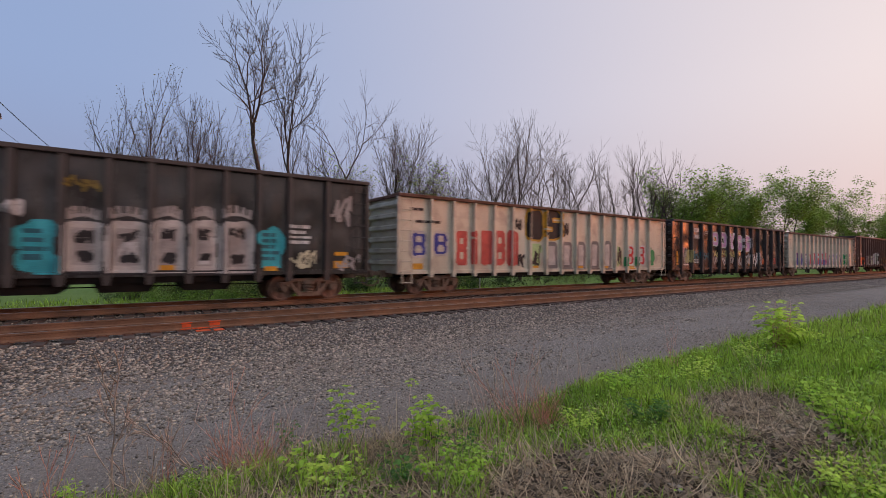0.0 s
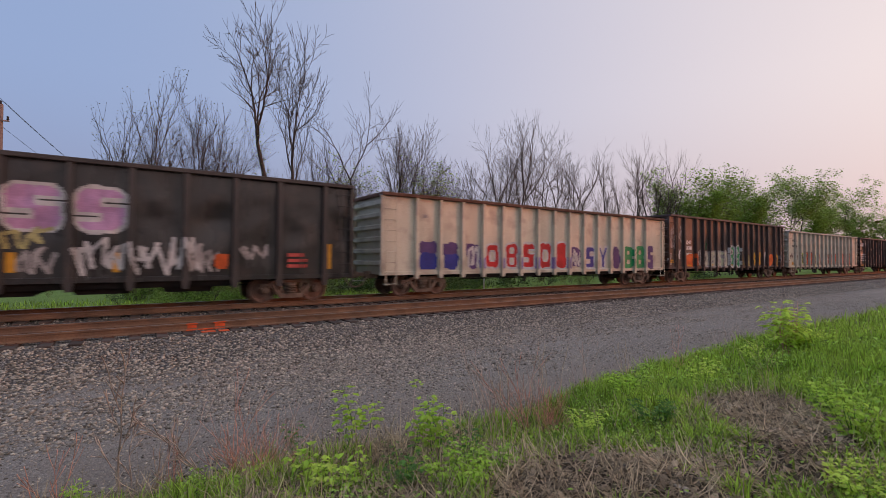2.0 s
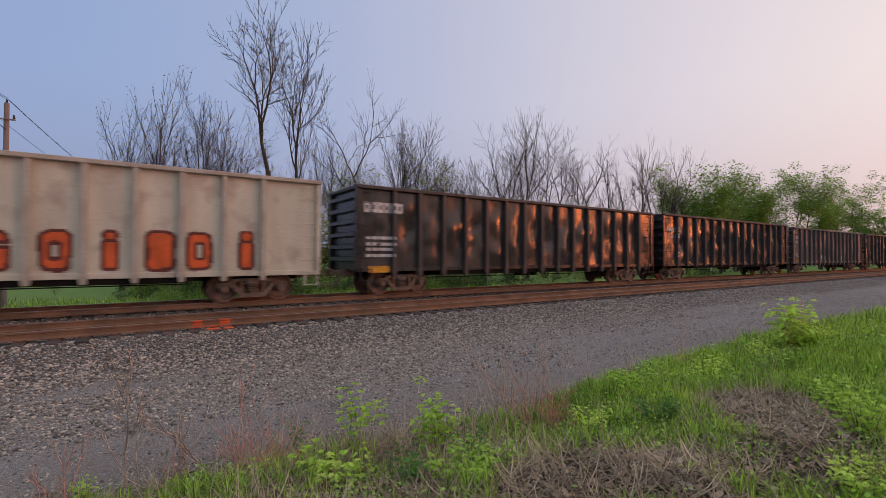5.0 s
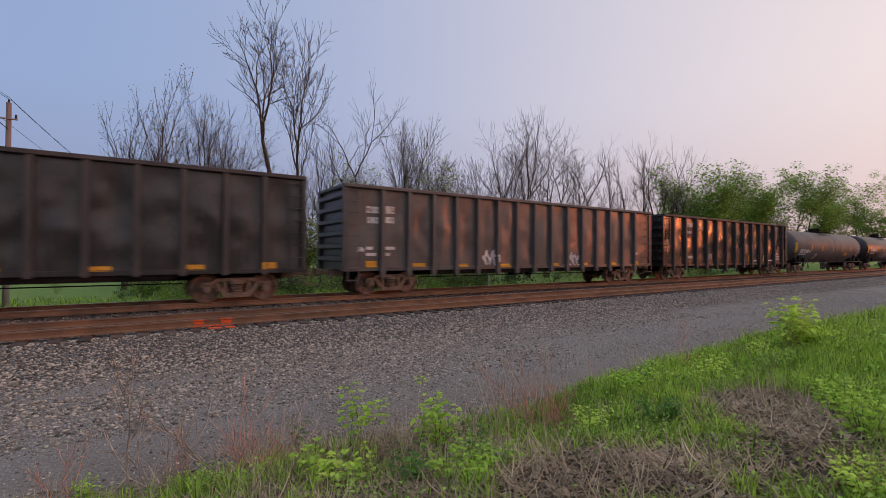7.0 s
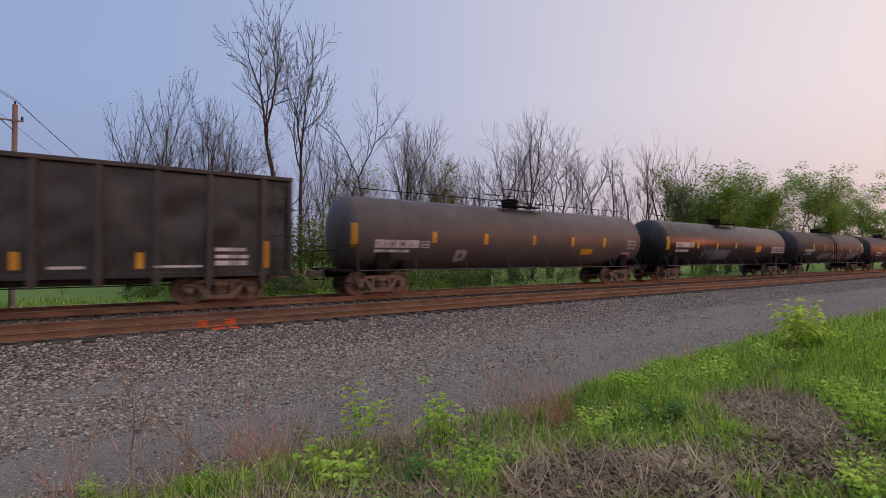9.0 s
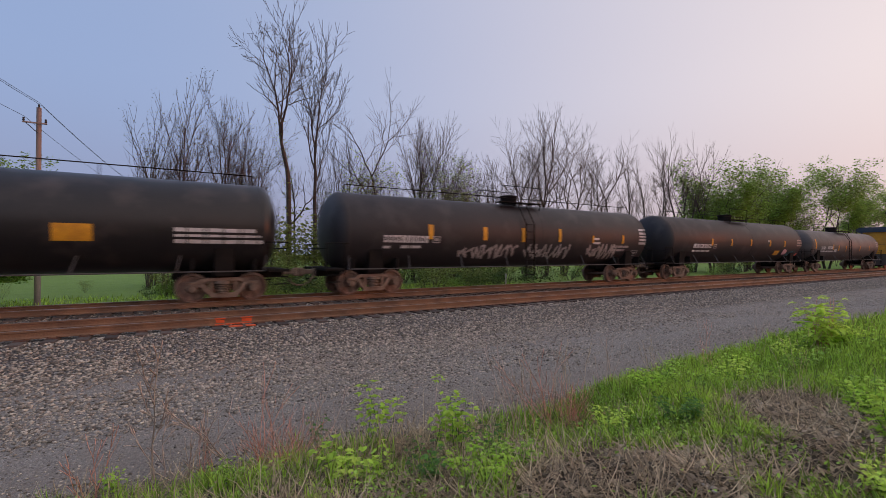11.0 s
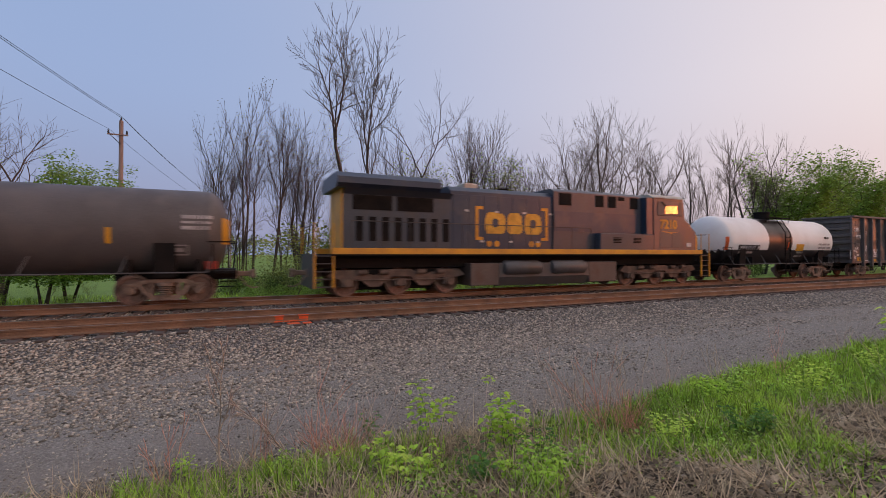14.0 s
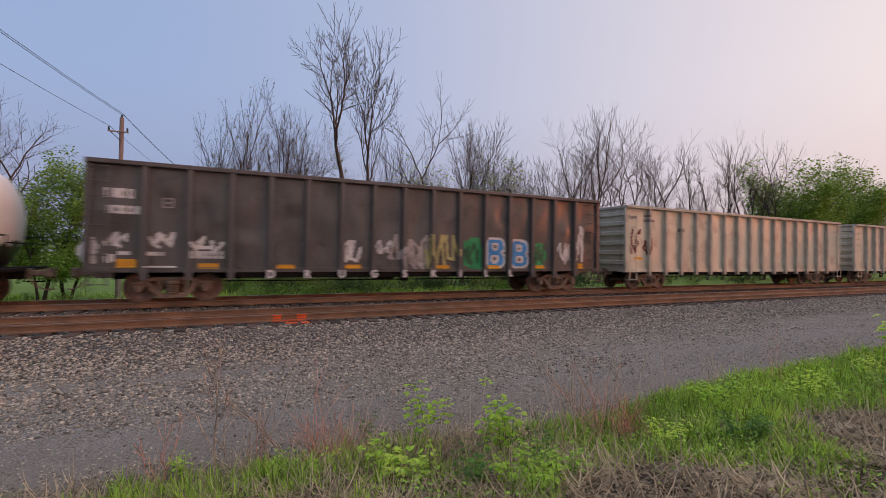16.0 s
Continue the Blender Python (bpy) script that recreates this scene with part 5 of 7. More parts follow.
for row in (
        ('word', -8.82, -8.28, 3.18, 3.38, 'white', 'none'),
        ('word', -8.13, -7.59, 3.16, 3.44, 'white', 'none'),
        ('word', -8.76, -8.38, 2.75, 2.98, 'white', 'none'),
        ('word', -8.13, -7.63, 2.76, 3.03, 'white', 'none'),
        ('bars', -8.12, -7.61, 1.44, 1.85, 'white', 'none'),
        ('bar', -8.49, -8.34, 1.1, 1.33, 'yellow', 'none'),
        ('bar', -6.74, -6.24, 1.08, 1.22, 'yellow', 'none'),
        ('bar', -4.44, -3.91, 1.06, 1.21, 'yellow', 'none'),
        ('bar', -2.17, -1.63, 1.07, 1.22, 'yellow', 'none'),
        ('bar', 1.34, 1.87, 1.08, 1.21, 'yellow', 'none'),
        ('bar', 3.68, 4.19, 1.07, 1.21, 'yellow', 'none'),
        ('bar', 6.03, 6.52, 1.07, 1.24, 'yellow', 'none'),
        ('bar', 8.19, 8.67, 1.07, 1.3, 'yellow', 'none'),
):
    paint(8, *row)
for row in (
        ('word', -8.81, -8.27, 3.16, 3.41, 'white', 'none'),
        ('word', -8.1, -7.59, 3.17, 3.46, 'white', 'none'),
        ('word', -8.76, -8.29, 2.77, 3.01, 'white', 'none'),
        ('word', -8.1, -7.61, 2.8, 3.04, 'white', 'none'),
        ('bars', -8.84, -8.38, 1.44, 1.87, 'white', 'none'),
        ('bars', -8.09, -7.6, 1.44, 1.88, 'white', 'none'),
        ('cloud', -9.18, -8.93, 1.67, 1.86, 'white', 'none'),
        ('bar', -8.84, -8.4, 1.08, 1.33, 'yellow', 'none'),
        ('bar', -6.78, -6.2, 1.07, 1.23, 'yellow', 'none'),
        ('bar', -4.64, -4.03, 1.05, 1.19, 'yellow', 'none'),
        ('bar', -2.29, -1.6, 1.02, 1.17, 'yellow', 'none'),
        ('bar', 5.97, 6.43, 1.02, 1.21, 'yellow', 'none'),
        ('scrawl', -3.2, -2.3, 1.1, 1.8, 'white', 'none'),
        ('scrawl', 2.46, 3.29, 1.05, 1.75, 'white', 'none'),
        ('bar', 1.3, 1.75, 1.04, 1.18, 'yellow', 'none'),
        ('bar', 3.55, 4.0, 1.04, 1.18, 'yellow', 'none'),
        ('bar', 8.1, 8.6, 1.04, 1.26, 'yellow', 'none'),
        ('bars', 8.1, 8.75, 1.5, 1.75, 'white', 'none'),
):
    paint(9, *row)
for row in (
        ('word', -9.31, -7.65, 3.21, 3.61, 'white', 'none'),
        ('bars', -9.23, -7.67, 1.42, 2.3, 'white', 'none'),
        ('bar', -9.14, -8.27, 0.9, 1.16, 'yellow', 'none'),
):
    paint(7, *row)
for row in (
        ('word', -6.53, -5.78, 3.49, 3.73, 'white', 'none'),
        ('word', -6.53, -5.87, 3.05, 3.23, 'white', 'none'),
        ('frame', -4.98, -4.62, 3.32, 3.62, 'ash', 'none'),
        ('bars', -6.4, -5.68, 1.29, 1.57, 'white', 'none'),
        ('bar', -5.34, -5.14, 1.18, 1.65, 'yellow', 'none'),
        ('bar', -2.64, -2.44, 1.17, 1.66, 'yellow', 'none'),
        ('bar', 0.1, 0.31, 1.16, 1.66, 'yellow', 'none'),
        ('bar', 2.35, 2.54, 1.15, 1.63, 'yellow', 'none'),
        ('bar', 5.03, 5.23, 1.16, 1.63, 'yellow', 'none'),
        ('bar', 8.52, 8.71, 1.15, 2.03, 'yellow', 'none'),
        ('bar', 3.09, 3.87, 1.16, 1.24, 'white', 'none'),
        ('bar', 5.48, 6.74, 1.18, 1.25, 'white', 'none'),
        ('bars', 7.1, 8.07, 1.16, 1.8, 'white', 'none'),
        ('scrawl', -3.74, -3.15, 1.33, 1.74, 'ash', 'none'),
):
    paint(10, *row)
for row in (
        ('bar', -8.98, -8.78, 1.89, 2.78, 'yellow', 'none'),
        ('bar', -5.51, -5.29, 2.1, 2.56, 'yellow', 'none'),
        ('bar', -2.79, -2.57, 2.07, 2.55, 'yellow', 'none'),
        ('bar', 0.18, 0.37, 2.1, 2.56, 'yellow', 'none'),
        ('bar', 2.9, 3.12, 2.05, 2.55, 'yellow', 'none'),
        ('bar', 5.44, 5.68, 2.06, 2.55, 'yellow', 'none'),
        ('bar', 8.8, 9.08, 1.9, 2.76, 'yellow', 'none'),
        ('bar', 3.77, 4.68, 1.65, 1.95, 'yellow', 'none'),
        ('word', -8.05, -6.07, 1.87, 2.18, 'white', 'none'),
        ('bars', -8.05, -6.33, 1.62, 1.8, 'white', 'none'),
        ('frame', -5.99, -5.64, 1.88, 2.16, 'white', 'none'),
        ('ring', -4.23, -3.63, 1.3, 1.83, 'ash', 'none'),
        ('bars', 7.61, 8.64, 1.89, 2.48, 'ash', 'none'),
        ('block', 7.29, 8.04, 1.47, 1.79, 'pinkfade', 'none'),
):
    paint(11, *row)
for row in (
        ('bar', -8.85, -8.6, 2.0, 2.81, 'yellow', 'none'),
        ('bar', 3.34, 4.22, 1.91, 2.39, 'yellow', 'none'),
        ('bar', -5.3, -5.09, 2.11, 2.56, 'yellow', 'none'),
        ('bar', -2.75, -2.51, 2.14, 2.53, 'yellow', 'none'),
        ('bar', -0.03, 0.23, 2.17, 2.58, 'yellow', 'none'),
        ('word', -7.9, -5.66, 2.16, 2.49, 'white', 'none'),
        ('bars', -7.83, -6.01, 1.76, 2.02, 'white', 'none'),
        ('scrawl', -4.51, -2.36, 1.28, 2.21, 'bluegrey', 'none'),
        ('cloud', -3.38, -0.21, 1.27, 2.15, 'bluegrey', 'none'),
        ('bars', 6.16, 9.36, 1.8, 2.35, 'white', 'none'),
):
    paint(12, *row)
for row in (
        ('bar', -5.37, -5.15, 2.15, 2.74, 'yellow', 'none'),
        ('bar', -2.64, -2.42, 2.15, 2.73, 'yellow', 'none'),
        ('bar', -0.44, -0.23, 2.1, 2.75, 'yellow', 'none'),
        ('bar', 1.92, 2.11, 2.14, 2.78, 'yellow', 'none'),
        ('bar', 4.33, 4.46, 2.12, 2.5, 'yellow', 'none'),
        ('bar', 6.71, 6.88, 2.13, 2.56, 'yellow', 'none'),
        ('bar', 9.38, 9.61, 1.97, 2.79, 'yellow', 'none'),
        ('word', -7.31, -5.33, 2.0, 2.28, 'white', 'none'),
        ('bars', -7.31, -6.9, 1.67, 1.87, 'white', 'none'),
        ('bars', -6.56, -5.33, 1.67, 1.89, 'white', 'none'),
        ('frame', -5.17, -4.82, 2.0, 2.27, 'ash', 'none'),
        ('bars', 4.43, 5.2, 1.99, 2.39, 'white', 'none'),
        ('bars', 8.17, 9.34, 2.01, 2.96, 'white', 'none'),
        ('block', 8.99, 9.34, 1.13, 1.46, 'pinkfade', 'none'),
        ('frame', 7.71, 8.26, 1.47, 1.76, 'ash', 'none'),
        ('scrawl', -3.86, -2.45, 1.36, 1.96, 'ash', 'none'),
        ('scrawl', -2.61, -0.58, 1.34, 1.98, 'ash', 'none'),
        ('scrawl', -0.23, 1.29, 1.33, 2.02, 'ash', 'none'),
        ('scrawl', 1.18, 2.81, 1.32, 2.04, 'ash', 'none'),
        ('scrawl', 3.96, 6.37, 1.29, 2.08, 'ash', 'none'),
        ('bars', 5.93, 7.71, 1.63, 2.01, 'ash', 'none'),
):
    paint(13, *row)
for row in (
        ('bar', -4.57, -4.4, 2.11, 2.55, 'yellow', 'none'),
        ('bar', -2.11, -1.95, 2.09, 2.55, 'yellow', 'none'),
        ('bar', 0.56, 0.73, 2.12, 2.59, 'yellow', 'none'),
        ('bar', 3.38, 3.59, 2.12, 2.59, 'yellow', 'none'),
        ('bar', 5.79, 5.98, 2.11, 2.57, 'yellow', 'none'),
        ('bar', 9.19, 9.41, 1.94, 2.79, 'yellow', 'none'),
        ('bar', 4.52, 5.3, 1.48, 1.81, 'yellow', 'none'),
        ('word', -6.63, -4.54, 1.95, 2.2, 'white', 'none'),
        ('bars', -6.63, -4.37, 1.59, 1.81, 'white', 'none'),
        ('frame', -4.28, -3.95, 1.92, 2.2, 'ash', 'none'),
        ('bars', 3.13, 3.36, 2.37, 2.56, 'white', 'none'),
        ('block', 5.87, 6.52, 1.52, 1.93, 'pinkfade', 'none'),
        ('bars', 7.97, 9.09, 2.1, 2.69, 'ash', 'none'),
        ('scrawl', 6.57, 7.97, 1.4, 1.83, 'tealdark', 'none'),
        ('block', 8.29, 8.6, 1.25, 1.61, 'pinkred', 'none'),
):
    paint(14, *row)
for row in (
        ('bar', -7.49, -7.29, 1.95, 2.83, 'yellow', 'none'),
        ('bar', -3.78, -3.6, 1.94, 2.38, 'yellow', 'none'),
        ('bar', -2.53, -2.33, 1.86, 2.34, 'yellow', 'none'),
        ('bar', -0.79, -0.63, 1.8, 2.28, 'yellow', 'none'),
        ('bar', 2.71, 2.87, 1.83, 2.33, 'yellow', 'none'),
        ('bar', 5.24, 5.38, 1.87, 2.34, 'yellow', 'none'),
        ('bar', 8.25, 8.46, 1.88, 2.73, 'yellow', 'none'),
        ('word', -6.29, -5.38, 1.96, 2.2, 'white', 'none'),
        ('word', -4.89, -3.78, 1.98, 2.23, 'white', 'none'),
        ('bars', -6.33, -3.55, 1.62, 1.85, 'white', 'none'),
        ('bar', -3.44, -2.87, 1.73, 1.99, 'white', 'none'),
        ('bars', 7.14, 8.38, 2.24, 2.77, 'ash', 'none'),
        ('block', 7.76, 8.12, 1.06, 1.34, 'pinkred', 'none'),
        ('frame', 6.75, 7.33, 1.52, 1.85, 'ash', 'none'),
):
    paint(15, *row)
for row in (
        ('word', -4.58, -2.58, 1.82, 2.1, 'dark', 'none'),
        ('bar', 1.11, 1.95, 1.76, 2.18, 'yellow', 'none'),
        ('bar', -5.5, -5.38, 1.81, 2.54, 'orange', 'none'),
        ('bar', 0.17, 0.29, 1.83, 2.3, 'orange', 'none'),
        ('bars', -4.42, -2.95, 1.49, 1.72, 'ash', 'none'),
        ('bars', 4.21, 5.2, 2.44, 2.68, 'dark', 'none'),
        ('bars', 3.55, 5.02, 1.84, 2.25, 'ash', 'none'),
        ('bars', 1.35, 2.28, 1.31, 1.73, 'ash', 'none'),
):
    paint(17, *row)
for row in (
        ('word', -9.14, -8.38, 3.11, 3.39, 'white', 'none'),
        ('word', -9.07, -8.24, 2.65, 2.89, 'white', 'none'),
        ('frame', -7.72, -7.41, 2.89, 3.18, 'ash', 'none'),
        ('scrawl', -9.73, -9.24, 1.2, 1.96, 'white', 'none'),
        ('scrawl', -9.15, -8.56, 1.64, 2.15, 'white', 'none'),
        ('scrawl', -9.12, -8.86, 1.22, 1.51, 'white', 'none'),
        ('scrawl', -8.04, -7.37, 1.66, 2.16, 'white', 'none'),
        ('scrawl', -6.97, -6.0, 1.48, 2.08, 'white', 'none'),
        ('scrawl', -2.24, -1.6, 1.28, 2.07, 'white', 'none'),
        ('scrawl', -1.13, -0.45, 1.59, 2.1, 'white', 'none'),
        ('scrawl', 7.06, 7.88, 1.16, 2.2, 'white', 'none'),
        ('scrawl', 8.13, 8.73, 1.31, 2.99, 'white', 'none'),
        ('bars', -8.79, -8.37, 1.35, 1.56, 'white', 'none'),
        ('bars', -8.07, -7.48, 1.33, 1.56, 'white', 'none'),
        ('word', -6.95, -5.99, 1.37, 1.6, 'white', 'none'),
        ('bar', -8.15, -7.32, 1.09, 1.14, 'white', 'none'),
        ('slab', -5.77, -4.91, 1.09, 1.98, 'faint', 'none'),
        ('slab', -4.72, -3.85, 1.1, 2.0, 'faint', 'none'),
        ('slab', -3.75, -2.83, 1.1, 2.03, 'faint', 'none'),
        ('scrawl', -0.64, 0.97, 1.04, 2.34, 'ash', 'none'),
        ('scrawl', 0.86, 2.35, 1.04, 2.38, 'straw', 'none'),
        ('cloud', 2.4, 3.35, 1.04, 2.31, 'green', 'none'),
        ('scrawl', 2.53, 3.24, 1.19, 2.18, 'greendark', 'none'),
        ('double', 3.53, 4.42, 1.1, 2.32, 'sky', 'white'),
        ('double', 4.76, 5.64, 1.13, 2.24, 'sky', 'white'),
        ('cloud', 5.76, 6.63, 1.03, 2.22, 'green', 'none'),
        ('scrawl', 5.85, 6.51, 1.2, 2.12, 'greendark', 'none'),
        ('bar', -8.81, -8.32, 1.09, 1.34, 'yellow', 'none'),
        ('bar', -6.73, -6.16, 1.06, 1.22, 'yellow', 'none'),
        ('bar', -4.44, -3.89, 1.06, 1.19, 'yellow', 'none'),
        ('bar', -2.18, -1.63, 1.06, 1.2, 'yellow', 'none'),
        ('bar', 1.34, 1.89, 1.06, 1.19, 'yellow', 'none'),
        ('bar', 3.6, 4.19, 1.06, 1.2, 'yellow', 'none'),
        ('bar', 5.89, 6.48, 1.06, 1.2, 'yellow', 'none'),
        ('bar', 8.21, 8.64, 1.06, 1.29, 'yellow', 'none'),
):
    paint(18, *row)
for row in (
        ('bars', -9.48, -8.72, 3.35, 3.63, 'greyfade', 'none'),
        ('bars', -8.45, -7.66, 3.29, 3.73, 'greyfade', 'none'),
        ('scrawl', -9.4, -8.63, 1.77, 3.0, 'rust', 'none'),
        ('scrawl', -8.55, -7.84, 1.64, 2.61, 'rust', 'none'),
        ('bar', -9.08, -8.55, 1.5, 1.63, 'yellow', 'none'),
        ('bars', -5.99, -5.12, 2.84, 3.13, 'greyfade', 'none'),
):
    paint(19, *row)
for kind, x0, x1 in (("ring", -3.3, -2.3), ("block", -2.2, -1.42), ("ring", -1.32, -0.42)):
    paint(16, kind, x0, x1, 2.42, 3.32, "gold")


def foot_letters():
    """White letters, one on the foot of each post."""
    car, _ = SURFACE[18]
    for k, ch in enumerate("DRUGS"):
        letter(car, ch, 4.93 - 9.575 + k * 1.163)
    for k, ch in enumerate("KILL"):
        letter(car, ch, 4.93 - 9.575 + (k + 5) * 1.163)


def letter(car, ch, x):
    cu = bpy.data.curves.new("foot_letter", "FONT")
    cu.body, cu.size, cu.align_x, cu.offset = ch, 0.36, "CENTER", 0.015
    tmp = bpy.data.objects.new("foot_letter", cu)
    scene.collection.objects.link(tmp)
    me = bpy.data.meshes.new_from_object(tmp.evaluated_get(bpy.context.evaluated_depsgraph_get()))
    bpy.data.objects.remove(tmp)
    me.materials.clear()
    me.materials.append(COATS["white"])
    ob = part("foot_letter", me, None, car)
    ob.matrix_basis = pose(x, -1.548, 0.76, 90, 0, 0)


foot_letters()


# ---- stones, plants and trees ----
def scatter(name, shape_v, shape_f, places, material, label, category, parent=None):
    """Many small alike pieces in one object. places: array of rows x, y, z, turn, tilt, sx, sy, sz."""
    P = np.asarray(places)
    V, F = np.asarray(shape_v, float), shape_f
    n, k = len(P), len(V)
    loc = V[None] * P[:, None, 5:8]
    ct, st = np.cos(P[:, 4])[:, None], np.sin(P[:, 4])[:, None]
    x, y, z = loc[..., 0], loc[..., 1] * ct - loc[..., 2] * st, loc[..., 1] * st + loc[..., 2] * ct
    ca, sa = np.cos(P[:, 3])[:, None], np.sin(P[:, 3])[:, None]
    out = np.stack([x * ca - y * sa + P[:, 0:1], x * sa + y * ca + P[:, 1:2], z + P[:, 2:3]], -1).reshape(-1, 3)
    size = [len(f) for f in F]
    flat = np.concatenate([np.asarray(f) for f in F])
    me = bpy.data.meshes.new(name)
    me.vertices.add(n * k)
    me.vertices.foreach_set("co", out.ravel())
    loops = (flat[None] + (np.arange(n) * k)[:, None]).ravel()
    me.loops.add(len(loops))
    me.loops.foreach_set("vertex_index", loops)
    starts = np.concatenate([[0], np.cumsum(size)[:-1]])
    me.polygons.add(n * len(F))
    me.polygons.foreach_set("loop_start", (starts[None] + (np.arange(n) * len(flat))[:, None]).ravel())
    me.update(calc_edges=True)
    me.materials.append(material)
    ob = new(name, me)
    if parent:
        ob.parent = parent
        return ob
    return tagged(ob, label, category, kind="stuff")


STONE_V = [(0, 0, 0.8), (0.9, 0.15, 0.1), (0.1, 0.9, 0.2), (-1, -0.1, 0.15), (-0.1, -0.9, 0.05), (0, 0, -0.7), (0.55, -0.6, 0.45)]
STONE_F = [(0, 1, 2), (0, 2, 3), (0, 3, 4), (0, 4, 6), (0, 6, 1), (5, 2, 1), (5, 3, 2), (5, 4, 3), (5, 1, 4), (1, 6, 4)]
M_stone = varied(mat("crushed_stone", (0.35, 0.305, 0.245, 1), (0.44, 0.38, 0.305, 1), 0.9, 0, 9, 60, 0.3), 0.3, 1.7, True)


def stones():
    r = np.random.RandomState(4)

    def lay(n, x0, x1, y0, y1, s0, s1, skew=1.0):
        x, y = x0 + (x1 - x0) * r.rand(n) ** skew, r.uniform(y0, y1, n)
        # wheel-worn strips along the road lie bare
        bare = np.array([b < 9.4 and noise.noise((a * 0.16, b * 1.1, 6.0)) + 0.4 * noise.noise((a * 0.9, b * 1.7, 2.0)) > 0.16 + 0.9 * rr ** 2 for a, b, rr in zip(x, y, r.rand(n))])
        x, y = x[~bare], y[~bare]
        n = len(x)
        s = r.uniform(s0, s1, n)
        z = np.array([ground_z(a, b) for a, b in zip(x, y)])
        return np.stack([x, y, z + s * 0.15, r.uniform(0, 6.28, n), r.uniform(-0.6, 0.6, n), s, s * r.uniform(0.6, 1, n), s * r.uniform(0.45, 0.8, n)], 1)
    shoulder = np.concatenate([lay(20000, -6, 50, 9.3, 11.95, 0.022, 0.05, 1.5), lay(7000, -5, 16, 7.6, 10.5, 0.02, 0.05, 1.2), lay(6000, -5, 8, 6.4, 9.6, 0.016, 0.045), lay(5000, -6, 50, 12.3, 15.2, 0.02, 0.04, 1.4), lay(5000, -6, 45, 15.2, 18, 0.02, 0.04, 1.4)])
    scatter("ballast_stones", STONE_V, STONE_F, shoulder, M_stone, "grey crushed stone ballast beside the rails", "ballast")
    road = np.concatenate([lay(16000, -4, 30, 4.6, 9.2, 0.008, 0.022, 1.4), lay(5000, -3.5, 7, 6.6, 9.2, 0.012, 0.026), lay(12000, 2, 36, 5.6, 9.2, 0.012, 0.03, 1.3), lay(6500, -4, 4.5, 4.7, 7.8, 0.008, 0.02), lay(1800, -2, 5, 4.2, 5.2, 0.012, 0.03), lay(1500, 3, 9, 1.5, 3.4, 0.015, 0.04)])
    scatter("road_gravel", STONE_V, STONE_F, road, M_stone, "loose gravel on the service road", "gravel")


stones()

M_bark = mat("grey_brown_bark", (0.085, 0.066, 0.056, 1), (0.055, 0.042, 0.036, 1), 0.9, 0, 2, 20, 0.3)
M_twig = mat("bare_twigs", (0.095, 0.070, 0.056, 1), (0.06, 0.044, 0.036, 1), 0.9, 0, 2, 20, 0)
M_leaf = leafy("spring_leaves", (0.28, 0.43, 0.08, 1), (0.21, 0.35, 0.065, 1), 0.65, 1.3)
M_leafdark = leafy("dark_leaves", (0.08, 0.13, 0.035, 1), (0.055, 0.095, 0.03, 1))
M_leafolive = leafy("olive_spring_leaves", (0.24, 0.28, 0.07, 1), (0.17, 0.22, 0.055, 1))
M_leafbud = leafy("pale_leaf_buds", (0.24, 0.24, 0.14, 1), (0.17, 0.17, 0.09, 1))


def limb_mesh(name, segs, material):
    """Tapered branches as three- to six-sided tubes; segs: (p, q, r, s)."""
    V, F = [], []
    for p, q, r, s in segs:
        w = (q - p).normalized()
        u = w.orthogonal().normalized()
        v = w.cross(u)
        n = 6 if r > 0.08 else 4 if r > 0.03 else 3
        b = len(V)
        for c, k in ((p, r), (q, s)):
            for i in range(n):
                a = 2 * math.pi * i / n
                V.append(c + (u * math.cos(a) + v * math.sin(a)) * k)
        for i in range(n):
            F.append((b + i, b + (i + 1) % n, b + n + (i + 1) % n, b + n + i))
    return raw(name, V, F, material, True)


def grow(rng, p, way, length, r, depth, segs, tips, up, spread, thin):
    """One limb in short bends, with side limbs that thin out towards the tips."""
    n = 5 if depth > 2 else 4 if depth == 2 else 3
    d = way.normalized()
    r0 = r
    for i in range(n):
        d = (d + Vector((rng.uniform(-1, 1), rng.uniform(-1, 1), rng.uniform(-0.6, 0.8))) * 0.16 + Vector((0, 0, up))).normalized()
        q = p + d * length / n
        s = max(thin, r0 * (1 - 0.72 * (i + 1) / n))
        segs.append((p, q, r, s))
        p, r = q, s
        if depth and i < n - 1 and (i or depth < 3) and rng.random() < 0.92:
            a = rng.uniform(0, 6.283)
            u = d.orthogonal().normalized()
            side = u * math.cos(a) + d.cross(u) * math.sin(a)
            side = (d + side * spread * rng.uniform(0.8, 1.4) * (1.25 if depth > 2 else 1.0)).normalized()
            grow(rng, p, side, length * rng.uniform(0.34, 0.58) * (1 - 0.35 * i / n), max(thin, r * rng.uniform(0.45, 0.7)), depth - 1, segs, tips, up, spread, thin)
    if depth:
        for k in (-1, 1):
            side = Vector((rng.uniform(-1, 1), rng.uniform(-1, 1), 0.2)) * 0.35
            grow(rng, p, d + side * k, length * rng.uniform(0.4, 0.6), max(thin, r * 0.8), depth - 1, segs, tips, up, spread, thin)
    tips.append(p)


LEAF_V = [(-0.5, 0, 0), (0, -0.32, 0.06), (0.5, 0, -0.05), (0, 0.32, 0.06)]
LEAF_F = [(0, 1, 2, 3)]


